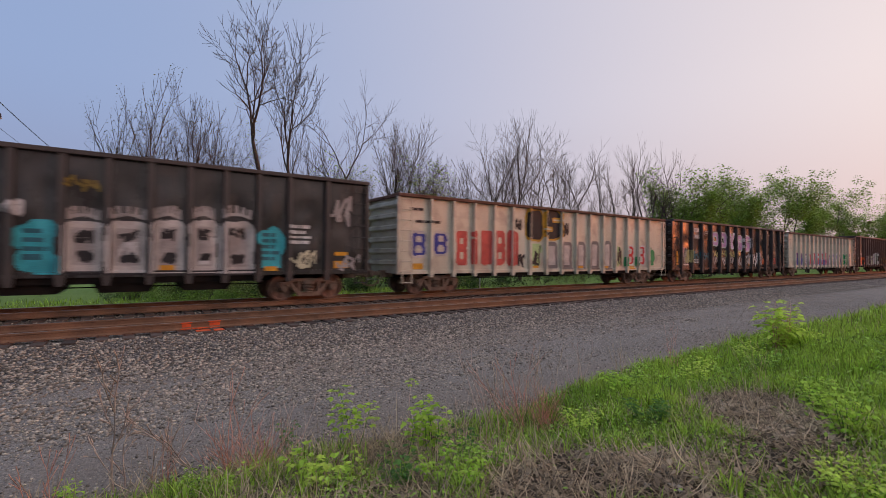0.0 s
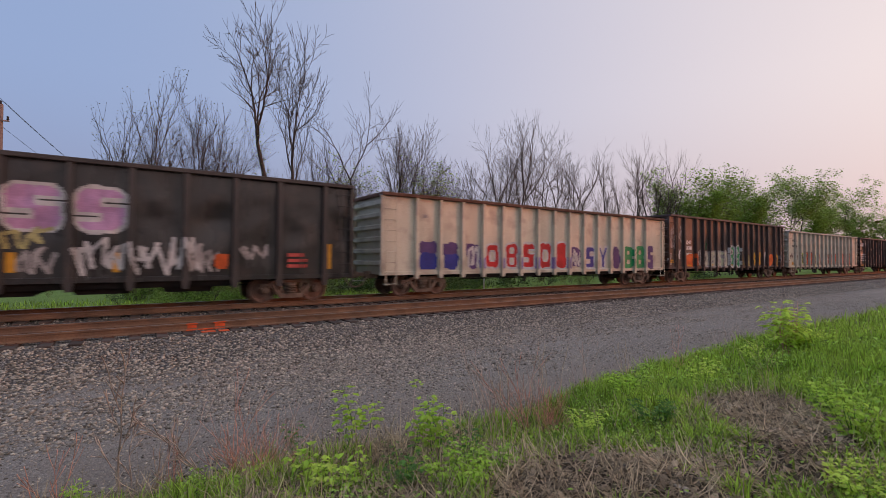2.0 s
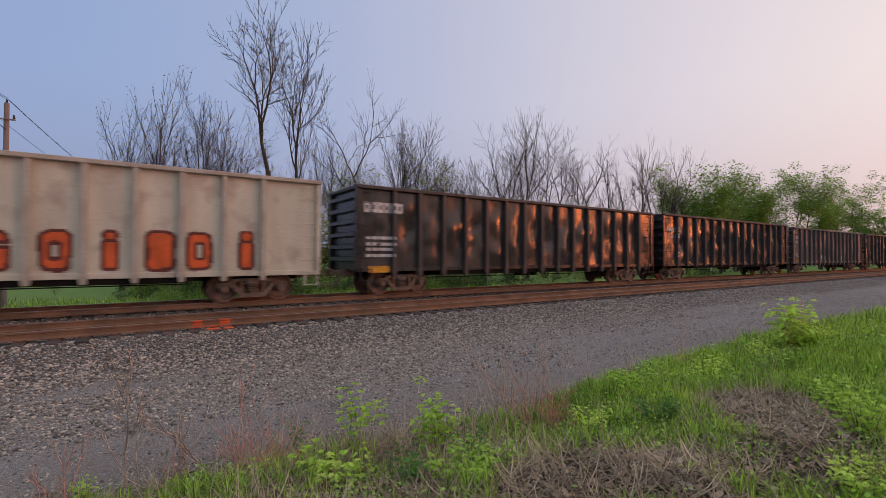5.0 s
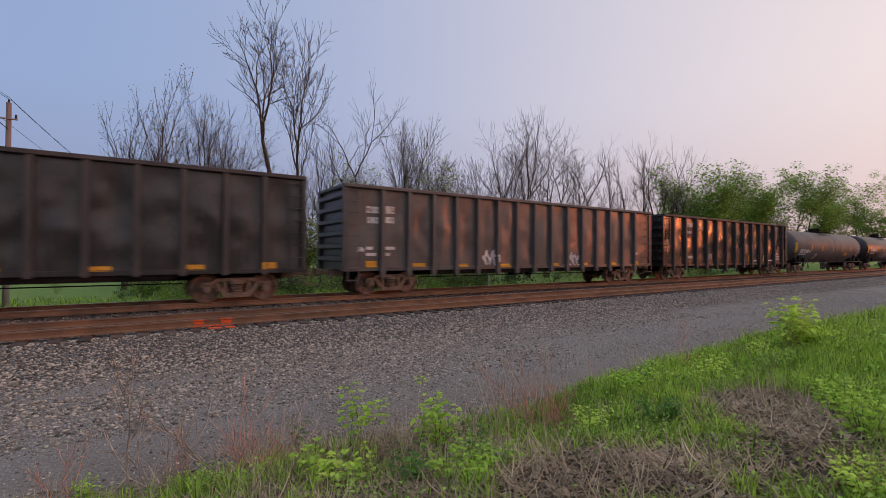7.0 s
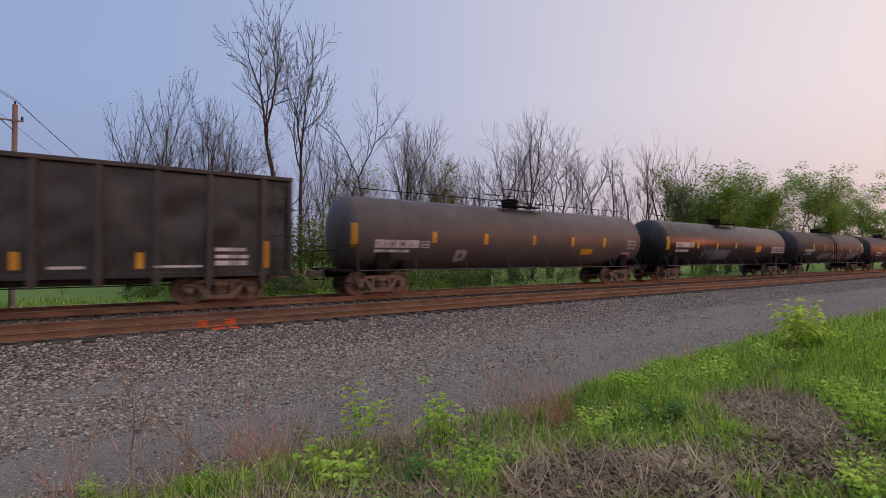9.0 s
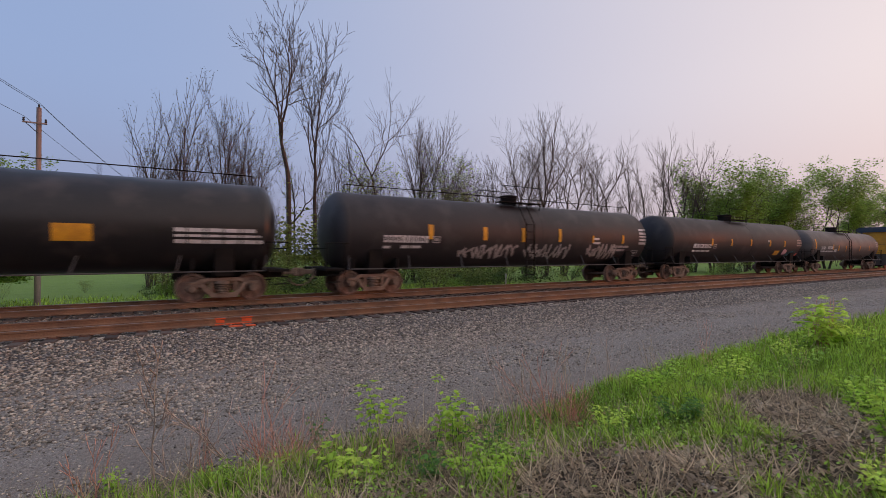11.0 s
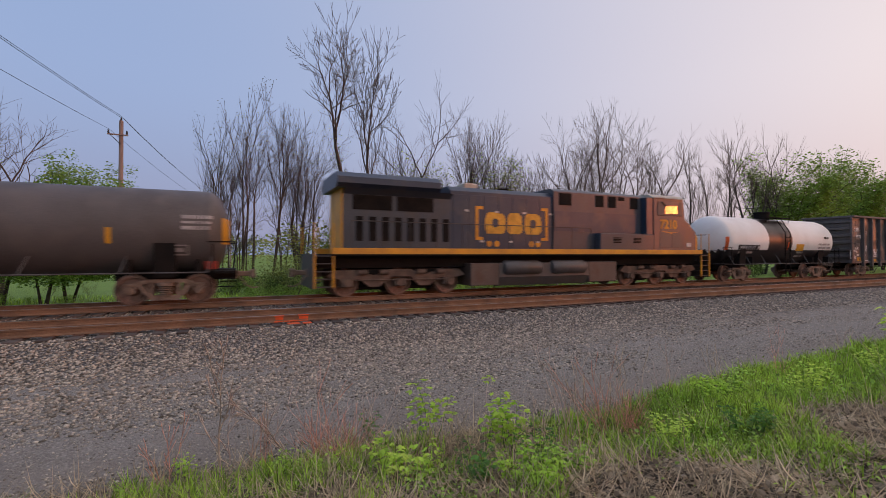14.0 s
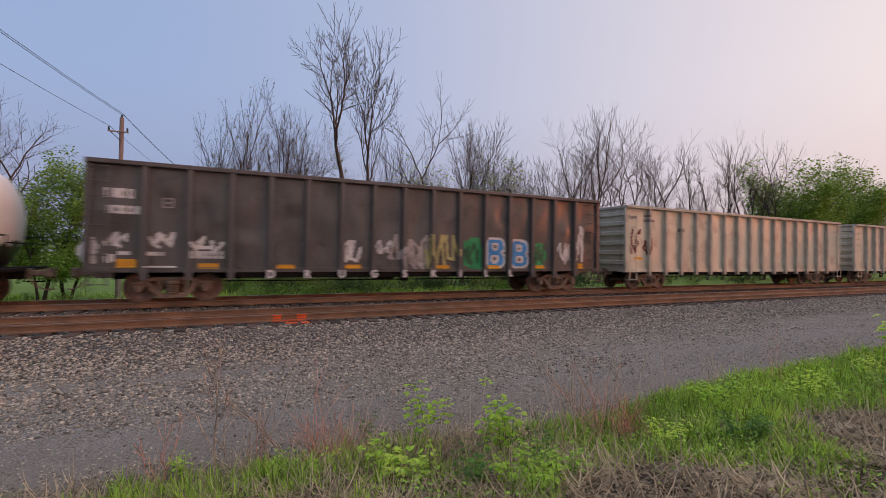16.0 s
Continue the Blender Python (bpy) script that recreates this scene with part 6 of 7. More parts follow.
def leaves(name, centres, per, spread, size, material, parent, rng):
    r = np.random.RandomState(rng.randrange(9999))
    C = np.repeat(np.array([tuple(c) for c in centres]), per, 0)
    n = len(C)
    C = C + np.clip(r.normal(0, spread, (n, 3)), -1.5 * spread, 1.5 * spread)
    s = r.uniform(0.5, 1.3, n) * size
    P = np.column_stack([C, r.uniform(0, 6.28, n), r.uniform(-1.3, 1.3, n), s, s, s])
    return scatter(name, LEAF_V, LEAF_F, P, material, "", "", parent)


def aside(rng, d, angle, turn):
    u = d.orthogonal().normalized()
    return (d * math.cos(angle) + (u * math.cos(turn) + d.cross(u) * math.sin(turn)) * math.sin(angle)).normalized()


def fork(rng, p, d, length, r, level, segs, tips, thin, rise):
    """A limb that wanders upwards, throws side limbs and ends in two, down to fine twigs."""
    n = 5 if level > 2 else 4 if level > 0 else 3
    end = max(thin * 0.6, r * 0.62)
    turn = rng.uniform(0, 6.28)
    for i in range(n):
        d = (d + Vector((rng.uniform(-1, 1), rng.uniform(-1, 1), rng.uniform(-1, 1))) * 0.15 + Vector((0, 0, rise))).normalized()
        q = p + d * length / n
        a, b = r + (end - r) * i / n, r + (end - r) * (i + 1) / n
        segs.append((p, q, a, b))
        p = q
        if level and i < n - 1 and (i or level < 3) and rng.random() < 0.78:
            turn += 2.4 + rng.uniform(-0.5, 0.5)
            low = level - 1 if level < 3 or rng.random() < 0.6 else level - 2
            fork(rng, p, aside(rng, d, rng.uniform(0.5, 0.95), turn), length * rng.uniform(0.42, 0.72) * (1 - 0.2 * i / n), max(thin * 0.8, b * rng.uniform(0.5, 0.75)), low, segs, tips, thin, rise)
    if level:
        for k in (0, math.pi):
            fork(rng, p, aside(rng, d, rng.uniform(0.18, 0.45), turn + k), length * rng.uniform(0.58, 0.8), max(thin * 0.8, end * 0.85), level - 1, segs, tips, thin, rise)
    tips.append(p)


def tree(label, seed, height, trunk, width=0.4, clear=0.35, stems=1, level=4, leaf=None, per=0, size=0.2, leaf_spread=0.35, low_leaf=None, thin=0.015, lean=0.0, rise=0.06, name="tree"):
    """A tree at the origin: trunks that fork into limbs and twigs within a crown of the given width (a share of its height), and leaves where it has any."""
    rng = random.Random(seed)
    ob = tagged(new(name), label, "tree", "trees along the line")
    segs, tips = [], []
    for k in range(stems):
        a0 = k * 6.283 / stems + rng.uniform(0, 1.5)
        out = lean if stems == 1 else rng.uniform(0.1, 0.22)
        d = Vector((math.cos(a0) * out, math.sin(a0) * out, 1)).normalized()
        p = Vector((math.cos(a0), math.sin(a0), 0)) * (0.0 if stems == 1 else 0.2) + Vector((0, 0, -0.3))
        r = trunk * (1 if k == 0 else rng.uniform(0.65, 0.9))
        rise_to = clear * height * rng.uniform(0.9, 1.1)
        for i in range(6):
            d = (d + Vector((rng.uniform(-1, 1), rng.uniform(-1, 1), 0)) * 0.05 + Vector((0, 0, 0.03))).normalized()
            q = p + d * rise_to / 6
            segs.append((p, q, r * (1 - 0.05 * i), r * (0.95 - 0.05 * i)))
            p = q
            if i > 2 and rng.random() < 0.45:
                fork(rng, p, aside(rng, d, rng.uniform(0.8, 1.25), rng.uniform(0, 6.28)), height * rng.uniform(0.07, 0.13), r * 0.28, 2, segs, tips, thin, rise * 0.6)
        fork(rng, p, d, (height - clear * height) * rng.uniform(0.33, 0.42), r * 0.7, level, segs, tips, thin, rise)
    # bring the crown to its height and width
    up = height / max(t.z for t in tips)
    reach = sorted(math.hypot(t.x, t.y) for t in tips)[int(len(tips) * 0.9)]
    across = min(2.2, max(0.35, width * height / 2 / reach))
    fit = Matrix.Diagonal((across, across, up)).to_3x3()
    segs = [(fit @ p, fit @ q, r, s) for p, q, r, s in segs]
    tips = [fit @ t for t in tips]
    part("trunk", limb_mesh("trunk", [s for s in segs if s[2] > 0.05], M_bark), None, ob)
    part("twig_crown", limb_mesh("twig_crown", [s for s in segs if s[2] <= 0.05], M_twig), None, ob)
    if leaf:
        leaves("crown", tips, per, leaf_spread, size, leaf, ob, rng)
    if low_leaf:
        leaves("vine_leaves", [s[1] for s in segs if s[2] > 0.12 and s[1].z < height * 0.6], 60, 0.35, 0.13, low_leaf, ob, rng)
    return ob


def at_angle(turn, depth):
    """Where a ray at that compass angle crosses the given distance beyond the camera."""
    return depth / math.tan(radians(turn)), depth


def put(ob, x, y, turn=0, size=1.0):
    ob.matrix_basis = pose(x, y, ground_z(x, y), 0, 0, turn) @ Matrix.Scale(size, 4)


def woods():
    BARE = "bare grey tree with fine upright twigs"
    big = tree("tall bare tree with forked crown and vine-clad trunk", 11, 23.2, 0.30, 0.40, 0.34, level=5, low_leaf=M_leafolive, lean=0.03, thin=0.021)
    put(big, *at_angle(77.3, 40), 215)
    two = tree("tall slender bare tree with ascending limbs", 12, 22.8, 0.22, 0.32, 0.36, level=5, thin=0.02, lean=0.03)
    put(two, *at_angle(74.4, 40.5), 10)
    kinds = [(tree(BARE, 20 + i, h, r, w, c, n, v), h) for i, (h, r, w, c, n, v) in enumerate((
        (19, 0.20, 0.52, 0.25, 4, 4),       # 0 broad rounded, several stems
        (19, 0.20, 0.46, 0.3, 1, 4),       # 1 single stem, fan crown
        (17, 0.15, 0.28, 0.36, 1, 4),       # 2 slender
        (17, 0.15, 0.36, 0.30, 2, 4),       # 3 slender pair
        (13, 0.085, 0.28, 0.3, 3, 3),        # 4 thin young stems
        (22, 0.23, 0.38, 0.30, 2, 4)))]     # 5 tall pair
    kinds.append((tree("bare tree with sparse pale buds", 31, 14, 0.10, 0.4, 0.3, 2, 3, M_leafbud, 3, 0.10, leaf_spread=0.12), 14))
    spots = [  # kind, compass angle, depth, height
        (4, 91.7, 42, 11.8), (4, 90.2, 42, 12.2), (2, 89.0, 41, 14.1), (2, 87.7, 41, 16.2), (3, 85.8, 42, 17.0), (4, 84.4, 42, 13.9), (3, 82.4, 43, 16.0), (2, 80.9, 41, 15.4), (2, 76.6, 42, 16.2), (4, 73.2, 42, 14.5),
        (2, 71.6, 42, 16.1), (3, 69.5, 43, 15.6), (1, 66.2, 40, 19.0), (3, 62.5, 42, 18.2), (2, 61.2, 41, 17.6), (3, 59.6, 42, 18.1), (2, 57.4, 42, 16.5), (4, 54.9, 43, 14.8), (4, 53.4, 42, 13.6), (3, 51.7, 42, 14.9),
        (0, 47.6, 38, 19.3), (5, 45.4, 39, 20.6), (0, 43.4, 39, 20.0), (3, 40.6, 41, 17.3), (1, 38.0, 40, 18.6), (2, 35.7, 39, 21.3), (2, 34.1, 38, 19.7), (3, 32.8, 38, 18.6), (5, 30.4, 36, 22.6), (5, 29.2, 36.5, 22.4),
        (3, 25.6, 39, 17.4), (6, 24.1, 38, 18.0), (6, 22.9, 39, 16.5), (3, 20.4, 38, 18), (2, 16.2, 36, 17), (1, 109.3, 38, 14.0), (0, 112.0, 40, 14)]
    rng = random.Random(77)
    for lo, hi, count, top in ((30, 52, 13, 15), (52, 72, 16, 14), (72, 92, 14, 13.5), (9, 28, 6, 14)):
        for _ in range(count):
            spots.append((rng.choice((4, 4, 2, 6)), rng.uniform(lo, hi), rng.uniform(38, 47), rng.uniform(0.65, 1.0) * top))
    plant_out(kinds, spots, rng)
    green = [(tree("leafy spring-green tree with airy crown", 40 + i, h, 0.19, w, c, 2, v, M_leaf, n, 0.28, leaf_spread=0.5, rise=0.03), h) for i, (h, w, c, v, n) in enumerate(((17, 0.70, 0.22, 3, 85), (14, 0.60, 0.25, 3, 52)))]
    olive = (tree("half-leafed olive green tree", 45, 12, 0.12, 0.55, 0.2, 3, 3, M_leafolive, 16, 0.17, leaf_spread=0.3), 12)
    plant_out((*green, olive), (
        (1, 27.4, 34, 16.2), (1, 26.2, 35, 14.0), (2, 24.1, 40, 13), (1, 22.3, 36, 15.4), (1, 21.2, 37, 15.0), (0, 17.9, 33, 20.4), (1, 16.0, 34, 15.0), (0, 13.0, 32, 17.4), (1, 11.6, 31, 15.5), (0, 10.2, 31, 16.5), (0, 8.6, 30, 17),
        (2, 58.4, 40, 11.6), (2, 57.3, 41, 10.6), (2, 69.9, 40, 10.6), (2, 23, 36, 9.5), (2, 19.6, 34, 10), (2, 15.0, 33, 10.5), (2, 8.4, 29, 12), (0, 104.6, 30, 6.8), (1, 106.5, 29, 5.8), (1, 109.5, 30, 6.5), (2, 111, 33, 8)), rng)


def plant_out(kinds, spots, rng):
    """Set each kind of tree out at its places: the first as it is, the others as copies."""
    used = set()
    for k, a, depth, h in spots:
        ob, h0 = kinds[k]
        x, y = at_angle(a, depth)
        m = pose(x, y, ground_z(x, y), 0, 0, rng.uniform(0, 360)) @ Matrix.Scale(h / h0, 4)
        if k in used:
            copy_thing(ob, m)
        else:
            ob.matrix_basis = m
            used.add(k)


woods()


def shrub(label, seed, height, width, leaf, count, size, name="shrub"):
    rng = random.Random(seed)
    ob = tagged(new(name), label, "shrub", "shrubs beside the line")
    segs, tips = [], []
    for _ in range(7):
        a = rng.uniform(0, 6.28)
        d = Vector((math.cos(a) * width / height * 0.5, math.sin(a) * width / height * 0.5, 1))
        grow(rng, Vector((math.cos(a) * 0.1, math.sin(a) * 0.1, -0.1)), d, height * 0.8, 0.022, 1, segs, tips, 0.02, 0.8, 0.006)
    part("brushwood", limb_mesh("brushwood", segs, M_twig), None, ob)
    leaves("foliage", tips, max(1, count // len(tips)), height * 0.12, size, leaf, ob, rng)
    return ob


def thickets():
    kinds = [shrub("low leafy green shrub beside the line", 60, 2.0, 2.6, M_leaf, 800, 0.17), shrub("olive green brushy shrub", 61, 3.0, 3.0, M_leafolive, 800, 0.19), shrub("dark green dense shrub", 62, 2.2, 3.0, M_leafdark, 900, 0.2)]
    rng = random.Random(8)
    spots = []
    for _ in range(70):
        a = rng.choice((rng.uniform(22, 60), rng.uniform(50, 86)))
        spots.append((rng.choice((0, 1, 2)), a, rng.uniform(23.5, 31), rng.uniform(0.5, 0.95)))
    for _ in range(50):
        spots.append((rng.choice((1, 1, 0)), rng.uniform(20, 84), rng.uniform(31, 38), rng.uniform(1.1, 2.0)))
    for _ in range(16):
        spots.append((rng.choice((0, 0, 1)), rng.uniform(74, 90), rng.uniform(23, 28), rng.uniform(0.4, 0.75)))
    for _ in range(34):
        spots.append((rng.choice((0, 0, 1, 2)), rng.uniform(77, 92.5), rng.uniform(30, 37), rng.uniform(0.4, 0.7)))
    for _ in range(12):
        spots.append((rng.choice((0, 0, 1)), rng.uniform(101, 112), rng.uniform(27, 29.5), rng.uniform(0.35, 0.6)))
    for _ in range(14):
        spots.append((rng.choice((0, 1)), rng.uniform(78, 90), rng.uniform(30, 36), rng.uniform(0.7, 1.1)))
    for a, top in ((72.3, 1.9), (73.1, 2.3), (74.0, 2.0), (68.0, 1.8), (70.2, 2.1), (64.5, 1.8), (76.0, 1.9)):
        spots.append((1, a, rng.uniform(34, 37), top))
    for a in (33.2, 34.4, 35.6, 36.6):
        spots.append((2, a, 44, 3.6))
    for a in (85.5, 87.5, 92, 97, 103, 106, 110):
        spots.append((rng.choice((0, 1)), a, rng.uniform(36, 44), rng.uniform(0.3, 0.45)))
    used = set()
    for k, a, depth, s in spots:
        x, y = at_angle(a, depth)
        m = pose(x, y, ground_z(x, y), 0, 0, rng.uniform(0, 360)) @ Matrix.Scale(s, 4)
        if k in used:
            copy_thing(kinds[k], m)
        else:
            kinds[k].matrix_basis = m
            used.add(k)


thickets()

# far woods behind everything, as one hazy belt of crowns
def far_woods():
    r = np.random.RandomState(3)
    n = 26000
    a = np.radians(r.uniform(4, 118, n))
    d = r.uniform(150, 230, n)
    h = 7 + 4 * np.sin(a * 9) + 2.5 * np.sin(a * 31 + 1)
    z = -1.5 + h * r.rand(n) ** 0.7
    s = r.uniform(0.5, 1.3, n)
    P = np.column_stack([d * np.cos(a), d * np.sin(a), z, r.uniform(0, 6.28, n), r.uniform(-1.4, 1.4, n), s, s, s])
    scatter("far_woods", LEAF_V, LEAF_F, P, M_leafolive, "distant belt of spring woods", "woods")


far_woods()


def woods_behind():
    """The belt of trees on the camera's own side, through which the low sun breaks."""
    r = np.random.RandomState(6)
    n = 17000
    a = np.radians(r.uniform(120, 364, n))
    d = r.uniform(70, 95, n)
    h = 10.2 + 2 * np.sin(a * 11) + 1.6 * np.sin(a * 37 + 1)
    s = r.uniform(0.8, 1.7, n)
    P = np.column_stack([d * np.cos(a), d * np.sin(a), h * r.rand(n), r.uniform(0, 6.28, n), r.uniform(-1.4, 1.4, n), s, s, s])
    scatter("woods_belt", LEAF_V, LEAF_F, P, M_leafolive, "belt of spring woods across the road", "woods")


woods_behind()



# ---- pole line and posts ----
M_pole = mat("weathered_pole_wood", (0.31, 0.26, 0.245, 1), (0.23, 0.185, 0.175, 1), 0.9, 0, 2, 30, 0.3, streak=0.2)
M_wire = mat("dark_cable", (0.03, 0.03, 0.035, 1), (0.02, 0.02, 0.024, 1), 0.6, 0, 3, 20, 0)
LINE_WAY = Vector((0.12, 0.993, 0))


def utility_pole(x, y):
    pole = tagged(new("utility_pole"), "weathered wooden utility pole with short crossarm", "utility pole", "poles of the power line")
    pole.location = (x, y, ground_z(x, y))
    top = 8.8 - ground_z(x, y)
    bm = bmesh.new()
    tube(bm, (0, 0, -0.6), (0, 0, top), 0.135, 0.10, 14)
    part("shaft", bm, M_pole, pole, smooth=True)
    bm = bmesh.new()
    box(bm, -0.6, 0.34, -0.15, -0.08, top - 0.83, top - 0.76, 0.01)
    part("crossarm", bm, M_pole, pole)
    for u in (-0.55, 0.28):
        bm = bmesh.new()
        lathe(bm, [(0, 0.02), (0.05, 0.06), (0.12, 0.035), (0.18, 0.05), (0.2, 0.02)], (u, -0.11, top - 0.76), "z", 10)
        part("insulator", bm, M_wire, pole, smooth=True)
    bm = bmesh.new()
    tube(bm, (0.0, 0, top), (0.0, 0, top + 0.18), 0.05, 0.03, 8)
    part("insulator", bm, M_wire, pole)
    bm = bmesh.new()
    tube(bm, (-0.5, -0.1, top - 0.8), (0, -0.12, top - 1.3), 0.02, seg=6)
    part("brace", bm, M_wire, pole)
    return pole


def pole_line():
    base = Vector((-5.5, 29.5, 0))
    spots = [base - LINE_WAY * 46, base, base + LINE_WAY * 44]
    poles = [utility_pole(p.x, p.y) for p in spots]
    for u, dz in ((0.0, 0.18), (0.12, 0.02), (-0.55, -0.58)):
        for a, b in zip(spots, spots[1:]):
            bm = bmesh.new()
            pts = []
            for k in range(15):
                t = k / 14
                p = a.lerp(b, t)
                pts.append(Vector((p.x + u, p.y, 8.8 + dz + 0.35 * (1 - (p.y + 16) / 60) - 4 * 1.3 * t * (1 - t) * 0.6)))
            rings = [[bm.verts.new(p + Vector((math.cos(j * 1.2566) * 0.01, 0, math.sin(j * 1.2566) * 0.01))) for j in range(5)] for p in pts]
            for p, q in zip(rings, rings[1:]):
                for j in range(5):
                    bm.faces.new((p[j], p[(j + 1) % 5], q[(j + 1) % 5], q[j]))
            tagged(part("overhead_wire", bm, M_wire, None), "dark overhead power cable strung between poles", "cable", "cables of the power line")


pole_line()


def trackside_post():
    post = tagged(new("trackside_post"), "thin pale trackside post in the weeds", "post")
    post.location = (17.0, 20.6, -0.75)
    bm = bmesh.new()
    box(bm, -0.045, 0.045, -0.03, 0.03, -0.2, 1.16, 0.01)
    part("shaft", bm, M_paletrim, post)
    bm = bmesh.new()
    box(bm, -0.05, 0.05, -0.036, -0.03, 0.95, 1.1)
    part("marker_plate", bm, M_white, post)


trackside_post()

# ---- bank in front ----
M_grass = leafy("fresh_grass", (0.48, 0.68, 0.095, 1), (0.34, 0.53, 0.07, 1), 0.35, 1.5)
M_cover = leafy("low_weed_leaves", (0.44, 0.64, 0.11, 1), (0.28, 0.47, 0.08, 1), 0.3, 1.6)
M_straw = leafy("dead_straw", (0.70, 0.57, 0.38, 1), (0.50, 0.39, 0.25, 1), 0.3, 1.5)
M_redstem = leafy("reddish_dry_stems", (0.78, 0.47, 0.35, 1), (0.62, 0.36, 0.26, 1), 0.6, 1.4)
M_palestem = leafy("pale_dry_stems", (0.70, 0.56, 0.45, 1), (0.56, 0.43, 0.34, 1), 0.6, 1.35)
M_deadleaf = leafy("dead_leaves", (0.52, 0.42, 0.29, 1), (0.33, 0.25, 0.165, 1), 0.2, 1.7)
M_weed = leafy("bright_weed_leaves", (0.52, 0.74, 0.10, 1), (0.42, 0.64, 0.08, 1), 0.7, 1.3)
M_lime = leafy("yellow_green_leaves", (0.70, 0.86, 0.16, 1), (0.58, 0.76, 0.12, 1), 0.75, 1.25)
M_weeddark = leafy("deep_green_leaves", (0.16, 0.33, 0.07, 1), (0.11, 0.25, 0.05, 1), 0.6, 1.4)
BLADE_V = [(-0.5, 0, 0), (0.5, 0, 0), (-0.42, 0.10, 0.5), (0.42, 0.10, 0.5), (0, 0.42, 0.95)]
BLADE_F = [(0, 1, 3, 2), (2, 3, 4)]
WEEDLEAF_V = [(0, -0.5, 0), (0.3, -0.2, 0.06), (0.27, 0.16, 0.05), (0, 0.52, -0.08), (-0.27, 0.16, 0.05), (-0.3, -0.2, 0.06), (0, 0.02, -0.03)]
WEEDLEAF_F = [(0, 1, 6), (1, 2, 6), (2, 3, 6), (3, 4, 6), (4, 5, 6), (5, 0, 6)]


def bank_edge(x):
    """Where the bank meets the road: a bight at the dry brush, then widening along the line."""
    y = float(np.interp(x, (-3, 0.3, 2.0, 3.4, 4.4, 5.6, 9, 20, 40), (5.2, 4.85, 4.6, 4.45, 4.2, 4.5, 4.75, 5.1, 5.3)))
    return y + 0.2 * noise.noise((x * 0.8, 0, 7)) + 0.14 * noise.noise((x * 3, 0, 2))


# bare thatch (loss above 0) and green clumps (below 0): middle, half length, half width, turn, loss
PATCHES = ((2.95, 2.4, 1.25, 0.55, -48, 1.25), (5.5, 1.95, 1.6, 0.65, 26, 1.3), (2.1, 4.15, 0.8, 0.35, -20, 0.7), (10.4, 3.3, 1.0, 0.4, 30, 0.8), (3.95, 3.6, 0.45, 0.4, 0, 0.7),
           (2.3, 3.0, 0.5, 0.35, 60, -0.9), (1.35, 3.55, 0.45, 0.25, -30, -0.6), (0.5, 4.2, 0.3, 0.2, 0, -0.7), (-0.35, 4.85, 0.3, 0.2, 0, -0.6))


def lushness(x, y):
    """How green the bank is: lush to the far end, with patches of grey thatch near the eye and tufts at its foot."""
    d = noise.noise((x * 0.6, y * 0.9, 5.0)) * 0.6 + noise.noise((x * 2.0, y * 2.2, 9.0)) * 0.4
    k = 0.85 if x > 3.3 else 0.3
    for cx, cy, a, b, turn, loss in PATCHES:
        c, s = math.cos(radians(turn)), math.sin(radians(turn))
        u, v = ((x - cx) * c + (y - cy) * s) / a, ((y - cy) * c - (x - cx) * s) / b
        k -= loss * math.exp(-u * u - v * v)
    return k + d


